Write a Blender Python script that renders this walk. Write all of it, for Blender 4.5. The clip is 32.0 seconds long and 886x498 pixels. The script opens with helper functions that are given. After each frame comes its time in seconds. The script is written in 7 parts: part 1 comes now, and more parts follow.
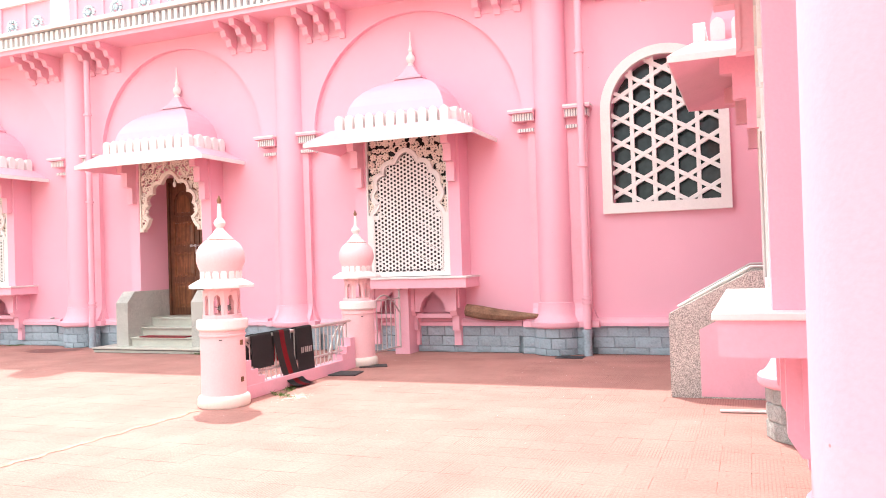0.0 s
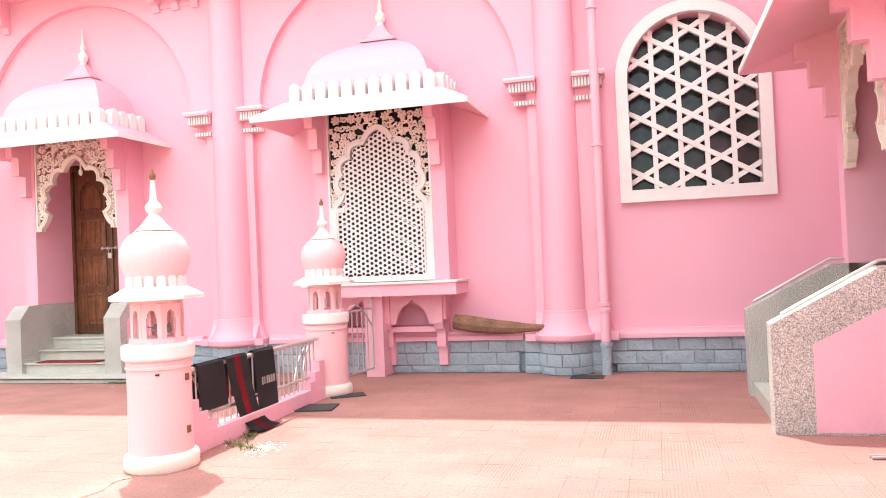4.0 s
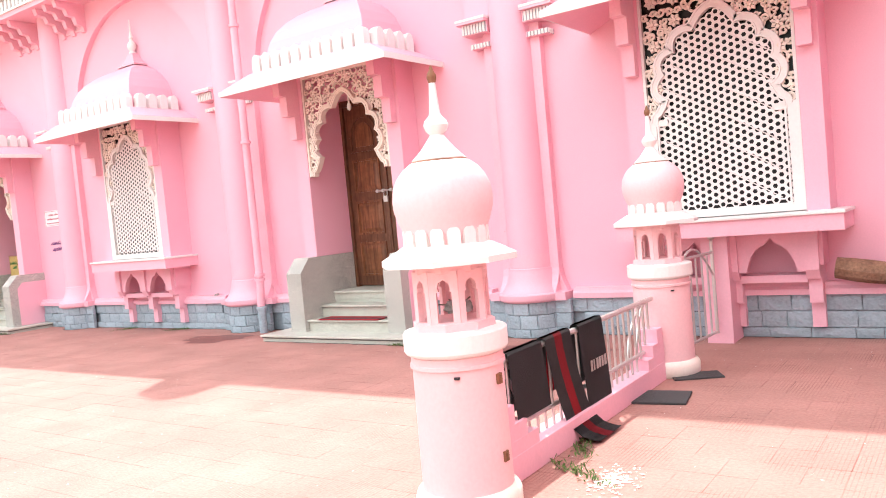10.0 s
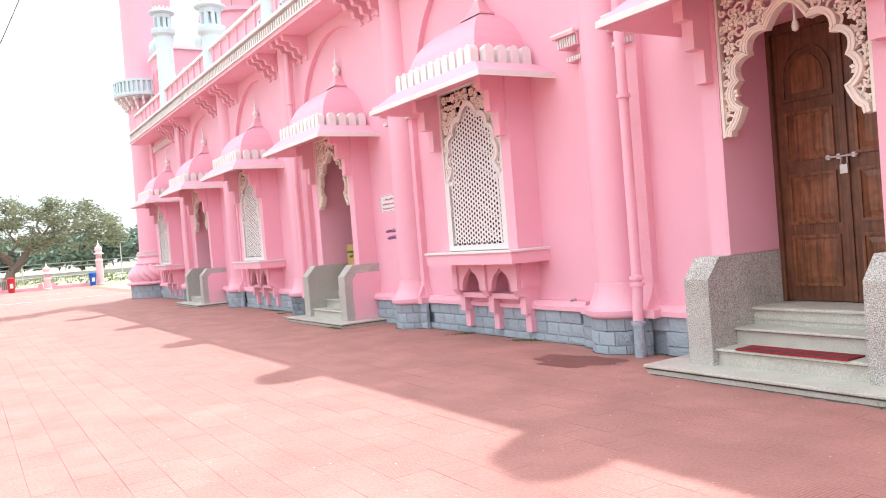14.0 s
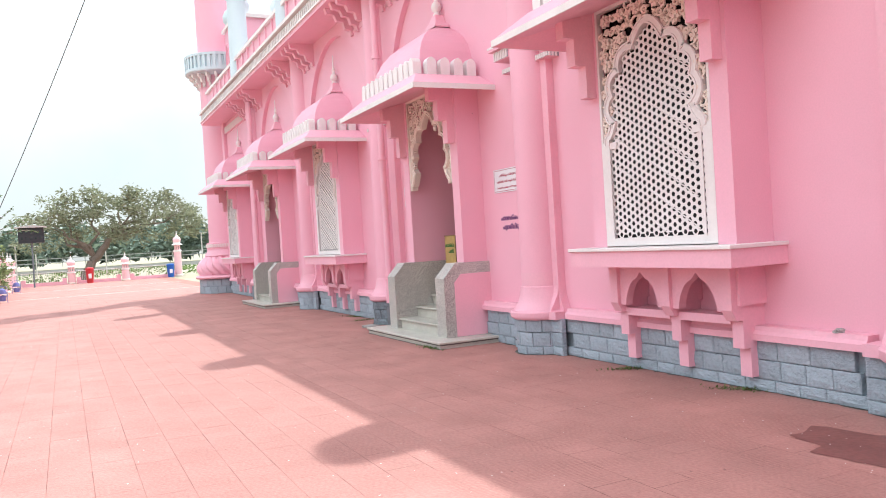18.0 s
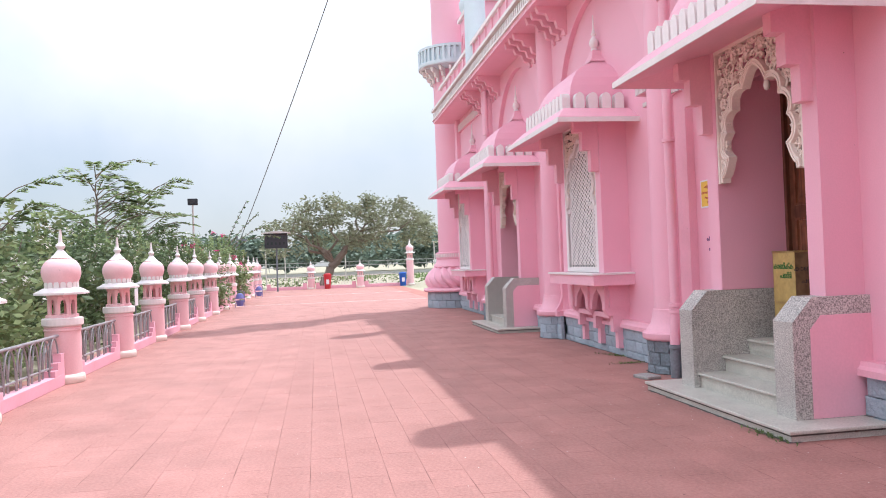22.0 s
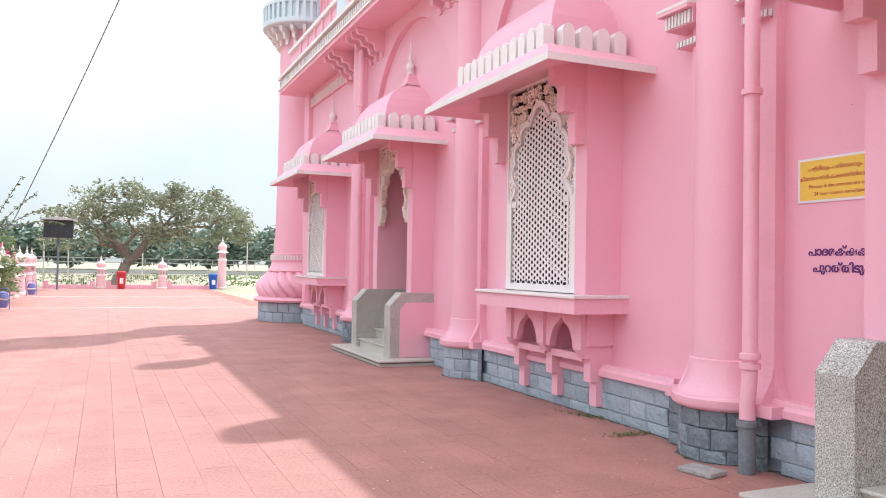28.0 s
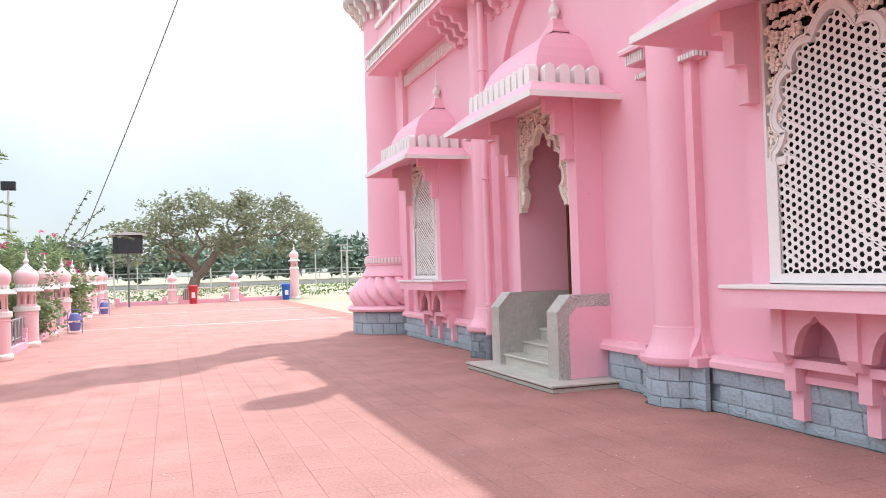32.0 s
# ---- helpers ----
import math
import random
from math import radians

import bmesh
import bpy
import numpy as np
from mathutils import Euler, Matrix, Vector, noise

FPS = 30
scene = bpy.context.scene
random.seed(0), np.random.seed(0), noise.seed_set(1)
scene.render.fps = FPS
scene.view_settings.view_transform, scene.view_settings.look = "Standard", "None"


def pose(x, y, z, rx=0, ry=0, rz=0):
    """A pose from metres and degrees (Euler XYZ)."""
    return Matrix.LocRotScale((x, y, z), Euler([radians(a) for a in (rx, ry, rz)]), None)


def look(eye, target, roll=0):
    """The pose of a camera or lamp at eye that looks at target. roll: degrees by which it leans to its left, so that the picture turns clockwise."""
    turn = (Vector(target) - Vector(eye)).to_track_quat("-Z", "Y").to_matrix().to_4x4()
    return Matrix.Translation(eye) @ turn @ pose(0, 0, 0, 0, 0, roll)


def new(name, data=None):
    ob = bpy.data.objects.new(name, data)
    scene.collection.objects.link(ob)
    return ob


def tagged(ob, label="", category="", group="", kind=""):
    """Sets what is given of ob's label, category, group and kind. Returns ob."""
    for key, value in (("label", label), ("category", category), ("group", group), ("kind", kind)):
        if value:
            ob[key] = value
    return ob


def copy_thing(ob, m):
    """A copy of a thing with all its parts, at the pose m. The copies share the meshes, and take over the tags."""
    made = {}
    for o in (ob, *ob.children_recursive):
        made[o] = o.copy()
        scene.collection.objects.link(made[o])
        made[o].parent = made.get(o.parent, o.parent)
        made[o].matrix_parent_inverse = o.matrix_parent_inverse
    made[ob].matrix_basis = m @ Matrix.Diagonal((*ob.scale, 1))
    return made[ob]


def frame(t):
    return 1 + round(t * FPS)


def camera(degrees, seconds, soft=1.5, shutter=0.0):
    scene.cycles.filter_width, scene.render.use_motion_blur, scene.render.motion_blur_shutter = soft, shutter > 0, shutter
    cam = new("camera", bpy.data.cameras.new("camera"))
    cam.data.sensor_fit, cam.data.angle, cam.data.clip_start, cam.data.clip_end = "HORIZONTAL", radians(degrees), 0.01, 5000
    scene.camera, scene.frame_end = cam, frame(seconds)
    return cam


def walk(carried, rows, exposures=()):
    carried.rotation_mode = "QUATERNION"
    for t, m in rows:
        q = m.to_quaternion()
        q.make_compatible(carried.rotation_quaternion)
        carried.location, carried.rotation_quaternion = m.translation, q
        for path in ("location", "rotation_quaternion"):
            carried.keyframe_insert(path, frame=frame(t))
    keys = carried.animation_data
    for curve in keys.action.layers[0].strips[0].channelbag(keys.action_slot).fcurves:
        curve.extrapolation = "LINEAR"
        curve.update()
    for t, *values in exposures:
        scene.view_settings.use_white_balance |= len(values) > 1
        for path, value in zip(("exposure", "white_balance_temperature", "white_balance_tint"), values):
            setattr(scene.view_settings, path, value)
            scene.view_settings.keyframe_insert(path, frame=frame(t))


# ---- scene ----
cam = camera(59.6, 32.0, 1.0)
PATH = [
    (0, (-5.674, 13.064, 1.646), (-4.936, 11.205, 1.675), -1.8),
    (0.5, (-5.503, 12.922, 1.625), (-4.876, 11.023, 1.666), -1.7),
    (1, (-5.262, 12.744, 1.656), (-4.755, 10.81, 1.7), -1.8),
    (1.5, (-5.1, 12.615, 1.637), (-4.685, 10.659, 1.695), -1.8),
    (2, (-4.96, 12.476, 1.62), (-4.607, 10.509, 1.685), -1.6),
    (2.5, (-4.774, 12.127, 1.657), (-4.416, 10.16, 1.713), -2.0),
    (4.5, (-3.651, 10.838, 1.582), (-2.987, 8.952, 1.6), -2.9),
    (5, (-3.593, 10.696, 1.64), (-2.759, 8.878, 1.626), -3.7),
    (5.5, (-3.636, 10.696, 1.621), (-2.636, 8.964, 1.597), -4.2),
    (6, (-3.394, 10.598, 1.6), (-2.24, 8.964, 1.584), -4.5),
    (6.5, (-3.242, 10.487, 1.621), (-1.983, 8.933, 1.609), -4.7),
    (7, (-3.111, 10.268, 1.606), (-1.775, 8.78, 1.601), -4.9),
    (7.5, (-2.961, 10.072, 1.631), (-1.611, 8.597, 1.619), -5.1),
    (8, (-2.807, 9.86, 1.627), (-1.485, 8.359, 1.608), -5.0),
    (8.5, (-2.616, 9.583, 1.667), (-1.345, 8.038, 1.63), -5.2),
    (9, (-2.567, 9.493, 1.604), (-1.346, 7.91, 1.564), -5.3),
    (9.5, (-2.398, 9.149, 1.683), (-1.22, 7.535, 1.617), -5.3),
    (10, (-2.26, 9.019, 1.676), (-1.113, 7.383, 1.586), -5.3),
    (10.5, (-1.785, 8.507, 1.69), (-0.557, 6.933, 1.594), -5.3),
    (11, (-1.361, 8.353, 1.65), (0.033, 6.922, 1.58), -4.8),
    (11.5, (-0.946, 8.264, 1.66), (0.546, 6.932, 1.655), -3.6),
    (12, (-0.579, 7.93, 1.64), (0.986, 6.685, 1.697), -3.6),
    (12.5, (-0.213, 7.595, 1.622), (1.413, 6.432, 1.654), -3.6),
    (13, (0.192, 7.433, 1.578), (1.876, 6.353, 1.581), -4.2),
    (13.5, (0.525, 7.313, 1.637), (2.243, 6.289, 1.602), -4.8),
    (15.5, (2.276, 6.477, 1.637), (3.862, 5.258, 1.646), -2.6),
    (16, (2.812, 6.153, 1.685), (4.514, 5.102, 1.688), -3.5),
    (16.5, (3.298, 6.146, 1.669), (5.031, 5.148, 1.669), -3.9),
    (17, (3.707, 6.083, 1.665), (5.457, 5.116, 1.647), -4.0),
    (17.5, (4.235, 5.897, 1.605), (6.009, 4.973, 1.58), -3.7),
    (18, (4.693, 5.791, 1.572), (6.489, 4.912, 1.546), -3.5),
    (18.5, (5.237, 5.639, 1.613), (7.004, 4.702, 1.575), -3.8),
    (19, (5.906, 5.36, 1.638), (7.52, 4.18, 1.571), -4.0),
    (19.5, (6.436, 5.026, 1.634), (8.055, 3.853, 1.569), -3.9),
    (20, (6.947, 4.916, 1.604), (8.691, 3.938, 1.577), -3.6),
    (20.5, (7.392, 4.941, 1.553), (9.248, 4.196, 1.568), -2.7),
    (21, (7.776, 4.91, 1.63), (9.711, 4.406, 1.66), -2.3),
    (21.5, (8.185, 5.037, 1.595), (10.148, 4.655, 1.634), -1.7),
    (22, (8.574, 4.997, 1.647), (10.547, 4.673, 1.679), -2.1),
    (22.5, (9.096, 4.945, 1.62), (11.061, 4.573, 1.67), -1.5),
    (23, (9.712, 4.93, 1.549), (11.632, 4.382, 1.659), -0.9),
    (23.5, (10.291, 4.918, 1.628), (12.137, 4.163, 1.777), -0.9),
    (24, (10.672, 4.921, 1.666), (12.435, 3.989, 1.824), -1.2),
    (24.5, (10.97, 4.917, 1.682), (12.677, 3.883, 1.81), -1.3),
    (26.5, (12.306, 5.022, 1.65), (14.023, 3.997, 1.627), 0.7),
    (27, (12.63, 5.071, 1.641), (14.362, 4.071, 1.643), 0.8),
    (27.5, (12.996, 5.152, 1.648), (14.789, 4.266, 1.667), 0.7),
    (28, (13.346, 5.223, 1.641), (15.178, 4.422, 1.689), 1.0),
    (28.5, (13.815, 5.263, 1.625), (15.597, 4.359, 1.712), 1.3),
    (29, (14.169, 5.208, 1.67), (15.912, 4.233, 1.774), 0.8),
    (29.5, (14.474, 5.258, 1.682), (16.224, 4.293, 1.783), 0.0),
    (30, (14.814, 5.346, 1.599), (16.602, 4.454, 1.694), -0.3),
    (30.5, (15.229, 5.329, 1.581), (17.066, 4.544, 1.658), -2.0),
    (31, (15.86, 5.423, 1.614), (17.73, 4.709, 1.680), -3.1),
    (31.5, (16.30, 5.487, 1.61), (18.18, 4.81, 1.689), -2.9),
    (32, (16.63, 5.534, 1.604), (18.515, 4.866, 1.654), -1.8),
]
EXPOSURE = [(0, 1.18, 6150, 1), (10.5, 1.20, 6100, 2), (12.0, 0.80, 6000, 3), (16, 0.80, 5900, 4), (17.0, 0.56, 5850, 4), (18.4, 0.64, 5850, 4), (20, 0.78, 5850, 5), (21, 0.50, 5750, 8),
            (21.7, 0.34, 5700, 10), (24.5, 0.38, 5700, 10), (26.5, 0.80, 5800, 6), (28, 0.54, 5800, 6), (30, 0.57, 5800, 6), (32, 0.52, 5800, 6)]
walk(cam, [(t, look(eye, target, roll)) for t, eye, target, roll in PATH],
     exposures=EXPOSURE)

# ---- light ----
SUN_AZ, SUN_EL = radians(-49.3), radians(63.9)   # azimuth of the sun, from +x towards +y
world = bpy.data.worlds.new("sky_world")
scene.world = world
world.use_nodes = True
wn = world.node_tree
sky = wn.nodes.new("ShaderNodeTexSky")
sky.sky_type, sky.sun_disc = "NISHITA", False
sky.sun_elevation, sky.sun_rotation = SUN_EL, math.pi / 2 - SUN_AZ
sky.air_density, sky.dust_density = 1.0, 1.5
wn.nodes["Background"].inputs["Strength"].default_value = 0.15
# thin bright cloud all over the sky, brightest overhead
cloud_co, cloud = wn.nodes.new("ShaderNodeTexCoord"), wn.nodes.new("ShaderNodeTexNoise")
cloud.inputs["Scale"].default_value, cloud.inputs["Detail"].default_value = 2.2, 7
wn.links.new(cloud_co.outputs["Generated"], cloud.inputs["Vector"])
cover = wn.nodes.new("ShaderNodeMapRange")
cover.inputs["From Min"].default_value, cover.inputs["From Max"].default_value = 0.35, 0.65
cover.inputs["To Min"].default_value, cover.inputs["To Max"].default_value = 0.45, 1.0
wn.links.new(cloud.outputs["Fac"], cover.inputs["Value"])
veil = wn.nodes.new("ShaderNodeMix")
veil.data_type = "RGBA"
wn.links.new(cover.outputs[0], veil.inputs[0])
wn.links.new(sky.outputs[0], veil.inputs[6])
veil.inputs[7].default_value = (8.1, 7.9, 7.55, 1)
height, split, bright = wn.nodes.new("ShaderNodeMapRange"), wn.nodes.new("ShaderNodeSeparateXYZ"), wn.nodes.new("ShaderNodeVectorMath")
height.interpolation_type, bright.operation = "SMOOTHSTEP", "SCALE"
height.inputs["From Min"].default_value, height.inputs["From Max"].default_value = 0.05, 0.75
height.inputs["To Min"].default_value, height.inputs["To Max"].default_value = 0.60, 1.55
wn.links.new(cloud_co.outputs["Generated"], split.inputs[0])
wn.links.new(split.outputs["Z"], height.inputs["Value"])
wn.links.new(veil.outputs[2], bright.inputs[0])
wn.links.new(height.outputs[0], bright.inputs["Scale"])
wn.links.new(bright.outputs[0], wn.nodes["Background"].inputs["Color"])
sun = new("sun", bpy.data.lights.new("sun", "SUN"))
sun.data.energy, sun.data.angle, sun.data.color = 3.0, radians(0.8), (1.0, 0.95, 0.87)
S = Vector((math.cos(SUN_EL) * math.cos(SUN_AZ), math.cos(SUN_EL) * math.sin(SUN_AZ), math.sin(SUN_EL)))
sun.matrix_world = look(S * 60, (0, 0, 0))


# ---- materials ----
def material(name, colour, rough=0.6, metal=0.0, vary=0.12, grain=30.0, blotch=1.6, bump=0.1, stain=None, stain_amount=0.0, spec=0.4, island=0.0, speck=0.0):
    """Painted or mineral surface: two scales of colour variation, stains and fine relief."""
    m = bpy.data.materials.new(name)
    m.use_nodes = True
    n, l = m.node_tree.nodes, m.node_tree.links
    b = n["Principled BSDF"]
    b.inputs["Roughness"].default_value, b.inputs["Metallic"].default_value = rough, metal
    b.inputs["Specular IOR Level"].default_value = spec
    co = n.new("ShaderNodeTexCoord")
    fine, wide = n.new("ShaderNodeTexNoise"), n.new("ShaderNodeTexNoise")
    for tex, scale, detail in ((fine, grain, 6), (wide, blotch, 4)):
        tex.inputs["Scale"].default_value, tex.inputs["Detail"].default_value = scale, detail
        l.new(co.outputs["Object"], tex.inputs["Vector"])
    mixed = n.new("ShaderNodeMath")
    mixed.operation = "ADD"
    l.new(fine.outputs["Fac"], mixed.inputs[0])
    l.new(wide.outputs["Fac"], mixed.inputs[1])
    ramp = n.new("ShaderNodeMapRange")
    ramp.inputs["From Min"].default_value, ramp.inputs["From Max"].default_value = 0.6, 1.4
    ramp.inputs["To Min"].default_value, ramp.inputs["To Max"].default_value = 1 - vary, 1 + vary
    l.new(mixed.outputs[0], ramp.inputs["Value"])
    last = ramp.outputs[0]
    if island:
        info = n.new("ShaderNodeObjectInfo")
        geo = n.new("ShaderNodeNewGeometry")
        add = n.new("ShaderNodeMath")
        add.operation = "ADD"
        l.new(info.outputs["Random"], add.inputs[0])
        l.new(geo.outputs["Random Per Island"], add.inputs[1])
        fr = n.new("ShaderNodeMath")
        fr.operation = "FRACT"
        l.new(add.outputs[0], fr.inputs[0])
        r2 = n.new("ShaderNodeMapRange")
        r2.inputs["To Min"].default_value, r2.inputs["To Max"].default_value = 1 - island, 1 + island
        l.new(fr.outputs[0], r2.inputs["Value"])
        mu = n.new("ShaderNodeMath")
        mu.operation = "MULTIPLY"
        l.new(last, mu.inputs[0])
        l.new(r2.outputs[0], mu.inputs[1])
        last = mu.outputs[0]
    if speck:
        # crystals: dark and pale grains
        sp = n.new("ShaderNodeTexNoise")
        sp.inputs["Scale"].default_value, sp.inputs["Detail"].default_value = 95, 3
        l.new(co.outputs["Object"], sp.inputs["Vector"])
        s2 = n.new("ShaderNodeMapRange")
        s2.inputs["From Min"].default_value, s2.inputs["From Max"].default_value = 0.36, 0.62
        s2.inputs["To Min"].default_value, s2.inputs["To Max"].default_value = 1 - speck, 1 + speck
        l.new(sp.outputs["Fac"], s2.inputs["Value"])
        m3 = n.new("ShaderNodeMath")
        m3.operation = "MULTIPLY"
        l.new(last, m3.inputs[0])
        l.new(s2.outputs[0], m3.inputs[1])
        last = m3.outputs[0]
    base = n.new("ShaderNodeRGB")
    base.outputs[0].default_value = (*colour, 1)
    colour_out = base.outputs[0]
    if stain:
        st = n.new("ShaderNodeTexNoise")
        st.inputs["Scale"].default_value, st.inputs["Detail"].default_value = blotch * 0.6, 8
        st.inputs["Roughness"].default_value = 0.7
        l.new(co.outputs["Object"], st.inputs["Vector"])
        sr = n.new("ShaderNodeMapRange")
        sr.inputs["From Min"].default_value, sr.inputs["From Max"].default_value = 0.55, 0.75
        sr.inputs["To Max"].default_value = stain_amount
        l.new(st.outputs["Fac"], sr.inputs["Value"])
        mx = n.new("ShaderNodeMix")
        mx.data_type = "RGBA"
        l.new(sr.outputs[0], mx.inputs[0])
        l.new(colour_out, mx.inputs[6])
        mx.inputs[7].default_value = (*stain, 1)
        colour_out = mx.outputs[2]
    vm = n.new("ShaderNodeVectorMath")
    vm.operation = "SCALE"
    l.new(colour_out, vm.inputs[0])
    l.new(last, vm.inputs["Scale"])
    l.new(vm.outputs[0], b.inputs["Base Color"])
    if bump:
        bp = n.new("ShaderNodeBump")
        bp.inputs["Strength"].default_value, bp.inputs["Distance"].default_value = bump, 0.02
        l.new(fine.outputs["Fac"], bp.inputs["Height"])
        l.new(bp.outputs[0], b.inputs["Normal"])
    return m


PINK = material("pink_wall_paint", (0.83, 0.435, 0.53), 0.55, vary=0.05, grain=60, blotch=0.8, bump=0.05, stain=(0.74, 0.36, 0.40), stain_amount=0.25)
PINK_TRIM = material("pink_trim_paint", (0.83, 0.445, 0.53), 0.5, vary=0.06, grain=40, blotch=2.0, bump=0.06, stain=(0.64, 0.30, 0.32), stain_amount=0.3)
POSTPINK = material("faded_pink_post_paint", (0.84, 0.53, 0.55), 0.55, vary=0.07, grain=40, blotch=2.0, bump=0.08, stain=(0.80, 0.66, 0.60), stain_amount=0.5)
# Grey for the painted shade between dentils, and for the dome seams.
GAP_SEAM_GREY = material("grey_gap_shade_and_seams", (0.34, 0.30, 0.33), 0.6, vary=0.1, grain=40, blotch=2, bump=0.05)
WHITE = material("white_trim_paint", (0.80, 0.74, 0.72), 0.5, vary=0.05, grain=40, blotch=2.0, bump=0.05, stain=(0.55, 0.48, 0.45), stain_amount=0.35)
CREAM = material("cream_carved_stone", (0.82, 0.72, 0.64), 0.6, vary=0.07, grain=50, blotch=3.0, bump=0.1, stain=(0.55, 0.45, 0.36), stain_amount=0.4)
BLUEWHITE = material("pale_blue_paint", (0.62, 0.70, 0.74), 0.5, vary=0.05, blotch=1.5, bump=0.05)
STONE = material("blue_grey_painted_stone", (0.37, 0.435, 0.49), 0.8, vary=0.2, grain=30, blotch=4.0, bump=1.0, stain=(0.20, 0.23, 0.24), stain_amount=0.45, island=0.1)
WETSTONE = material("blackened_wet_stone", (0.21, 0.25, 0.28), 0.6, vary=0.4, grain=24, blotch=5.0, bump=0.9, stain=(0.035, 0.04, 0.045), stain_amount=0.95, island=0.2)
MORTAR = material("pale_grey_mortar", (0.28, 0.33, 0.37), 0.9, vary=0.2, bump=0.4)
GREYSTONE = material("bare_grey_stone", (0.36, 0.35, 0.33), 0.8, vary=0.25, grain=25, blotch=4, bump=0.6, island=0.1, speck=0.2)
GRANITE = material("grey_granite", (0.43, 0.41, 0.375), 0.5, vary=0.25, grain=30, blotch=2.0, bump=0.15, stain=(0.26, 0.25, 0.22), stain_amount=0.55, speck=0.56)
MARBLE = material("pale_step_stone", (0.52, 0.50, 0.44), 0.4, vary=0.15, grain=40, blotch=3.0, bump=0.06, stain=(0.34, 0.32, 0.28), stain_amount=0.5, speck=0.14)
WOOD = material("dark_brown_polished_wood", (0.17, 0.07, 0.038), 0.35, vary=0.35, grain=14, blotch=5.0, bump=0.1)
WOODPANEL = material("brown_polished_wood_panel", (0.24, 0.095, 0.045), 0.3, vary=0.35, grain=14, blotch=5.0, bump=0.1)
REDMAT = material("red_striped_mat", (0.30, 0.02, 0.03), 0.95, vary=0.3, grain=150, bump=0.5)
BLACKMAT = material("black_rubber_mat", (0.055, 0.05, 0.052), 0.8, vary=0.3, grain=120, bump=0.4)
PAVER = material("red_concrete_paver", (0.375, 0.182, 0.155), 0.75, vary=0.24, grain=38, blotch=1.3, bump=0.4, stain=(0.27, 0.125, 0.108), stain_amount=0.4, island=0.04)
JOINT = material("dark_paver_joint", (0.36, 0.15, 0.12), 0.9, vary=0.3, bump=0.3)
STEEL = material("brushed_steel_rail", (0.62, 0.58, 0.56), 0.35, metal=0.7, vary=0.1)
IRON = material("grey_pipe_iron", (0.17, 0.19, 0.21), 0.6, vary=0.3)
DARKIRON = material("black_painted_iron", (0.03, 0.03, 0.035), 0.5, vary=0.2)
# Near-black base colour puts the shade of the unlit rooms into the surface.
ROOMSHADE = material("interior_darkened_for_shade", (0.09, 0.075, 0.07), 0.9)
GLASSY = material("dark_window_glass", (0.035, 0.045, 0.045), 0.15, vary=0.4, grain=8, blotch=4, bump=0.05, spec=0.6)
YELLOW = material("yellow_painted_metal", (0.46, 0.33, 0.11), 0.55, vary=0.25, grain=14, blotch=6, stain=(0.22, 0.13, 0.05), stain_amount=0.85)
BROWNED = material("browned_yellow_paint", (0.20, 0.12, 0.06), 0.6, vary=0.4, grain=10, blotch=5, stain=(0.08, 0.045, 0.03), stain_amount=0.8)
SIGNYELLOW = material("yellow_sign_board", (0.80, 0.55, 0.08), 0.45, vary=0.05)
SIGNWHITE = material("white_sign_board", (0.78, 0.76, 0.78), 0.45, vary=0.04)
INKRED = material("dark_red_lettering", (0.40, 0.02, 0.06), 0.7)
INKBLUE = material("purple_lettering", (0.12, 0.03, 0.16), 0.7)
INKGREEN = material("green_lettering", (0.02, 0.14, 0.03), 0.7)
BULB = material("white_lamp_glass", (0.8, 0.78, 0.72), 0.2)
BLUEBIN = material("blue_plastic_bin", (0.02, 0.10, 0.42), 0.45, vary=0.1)
PURPLEBIN = material("faded_purple_plastic", (0.16, 0.17, 0.42), 0.5, vary=0.1)
REDBIN = material("red_plastic_bin", (0.50, 0.03, 0.04), 0.45, vary=0.1)
GRASS = material("green_grass", (0.13, 0.19, 0.06), 0.8, vary=0.4, island=0.35)
SAND = material("dry_pale_sand", (0.35, 0.315, 0.225), 0.95, vary=0.2, blotch=0.15, grain=5, stain=(0.13, 0.17, 0.06), stain_amount=0.9)
LEAF = material("green_foliage", (0.12, 0.165, 0.075), 0.6, vary=0.45, grain=3, blotch=0.7, bump=0, island=0.35)
LEAF_LIGHT = material("yellow_green_foliage", (0.23, 0.285, 0.13), 0.6, vary=0.4, grain=3, blotch=0.7, bump=0, island=0.35)
LEAF_GREY = material("grey_green_foliage", (0.245, 0.255, 0.165), 0.7, vary=0.3, grain=3, blotch=0.7, bump=0, island=0.3)
BARK = material("grey_brown_bark", (0.20, 0.16, 0.13), 0.9, vary=0.3, grain=12, bump=0.6)
FLOWER = material("magenta_flower_petals", (0.62, 0.05, 0.20), 0.6)
GOLD = material("weathered_brass", (0.42, 0.30, 0.12), 0.4, metal=0.6, vary=0.2)

DISTANT = material("hazy_far_foliage", (0.17, 0.22, 0.17), 0.8, vary=0.3, grain=0.5, blotch=0.1, bump=0, island=0.3)
RUST = material("rusty_iron", (0.24, 0.11, 0.06), 0.8, vary=0.3, bump=0.3)
PALEPATCH = material("pale_lime_mortar", (0.70, 0.62, 0.54), 0.9, vary=0.3, grain=30, blotch=4, bump=0.3)
RAG = material("grey_rag_cloth", (0.26, 0.25, 0.24), 0.95, vary=0.4, grain=40, bump=0.5)
FARWHITE = material("dusty_far_paint", (0.36, 0.36, 0.34), 0.8)
# Joint dirt, made dark enough to carry the shade of edges as well.
DIRT_SHADE = material("dark_dirt_and_shade", (0.11, 0.10, 0.09), 0.95, vary=0.5, grain=40, blotch=6, bump=0.5)
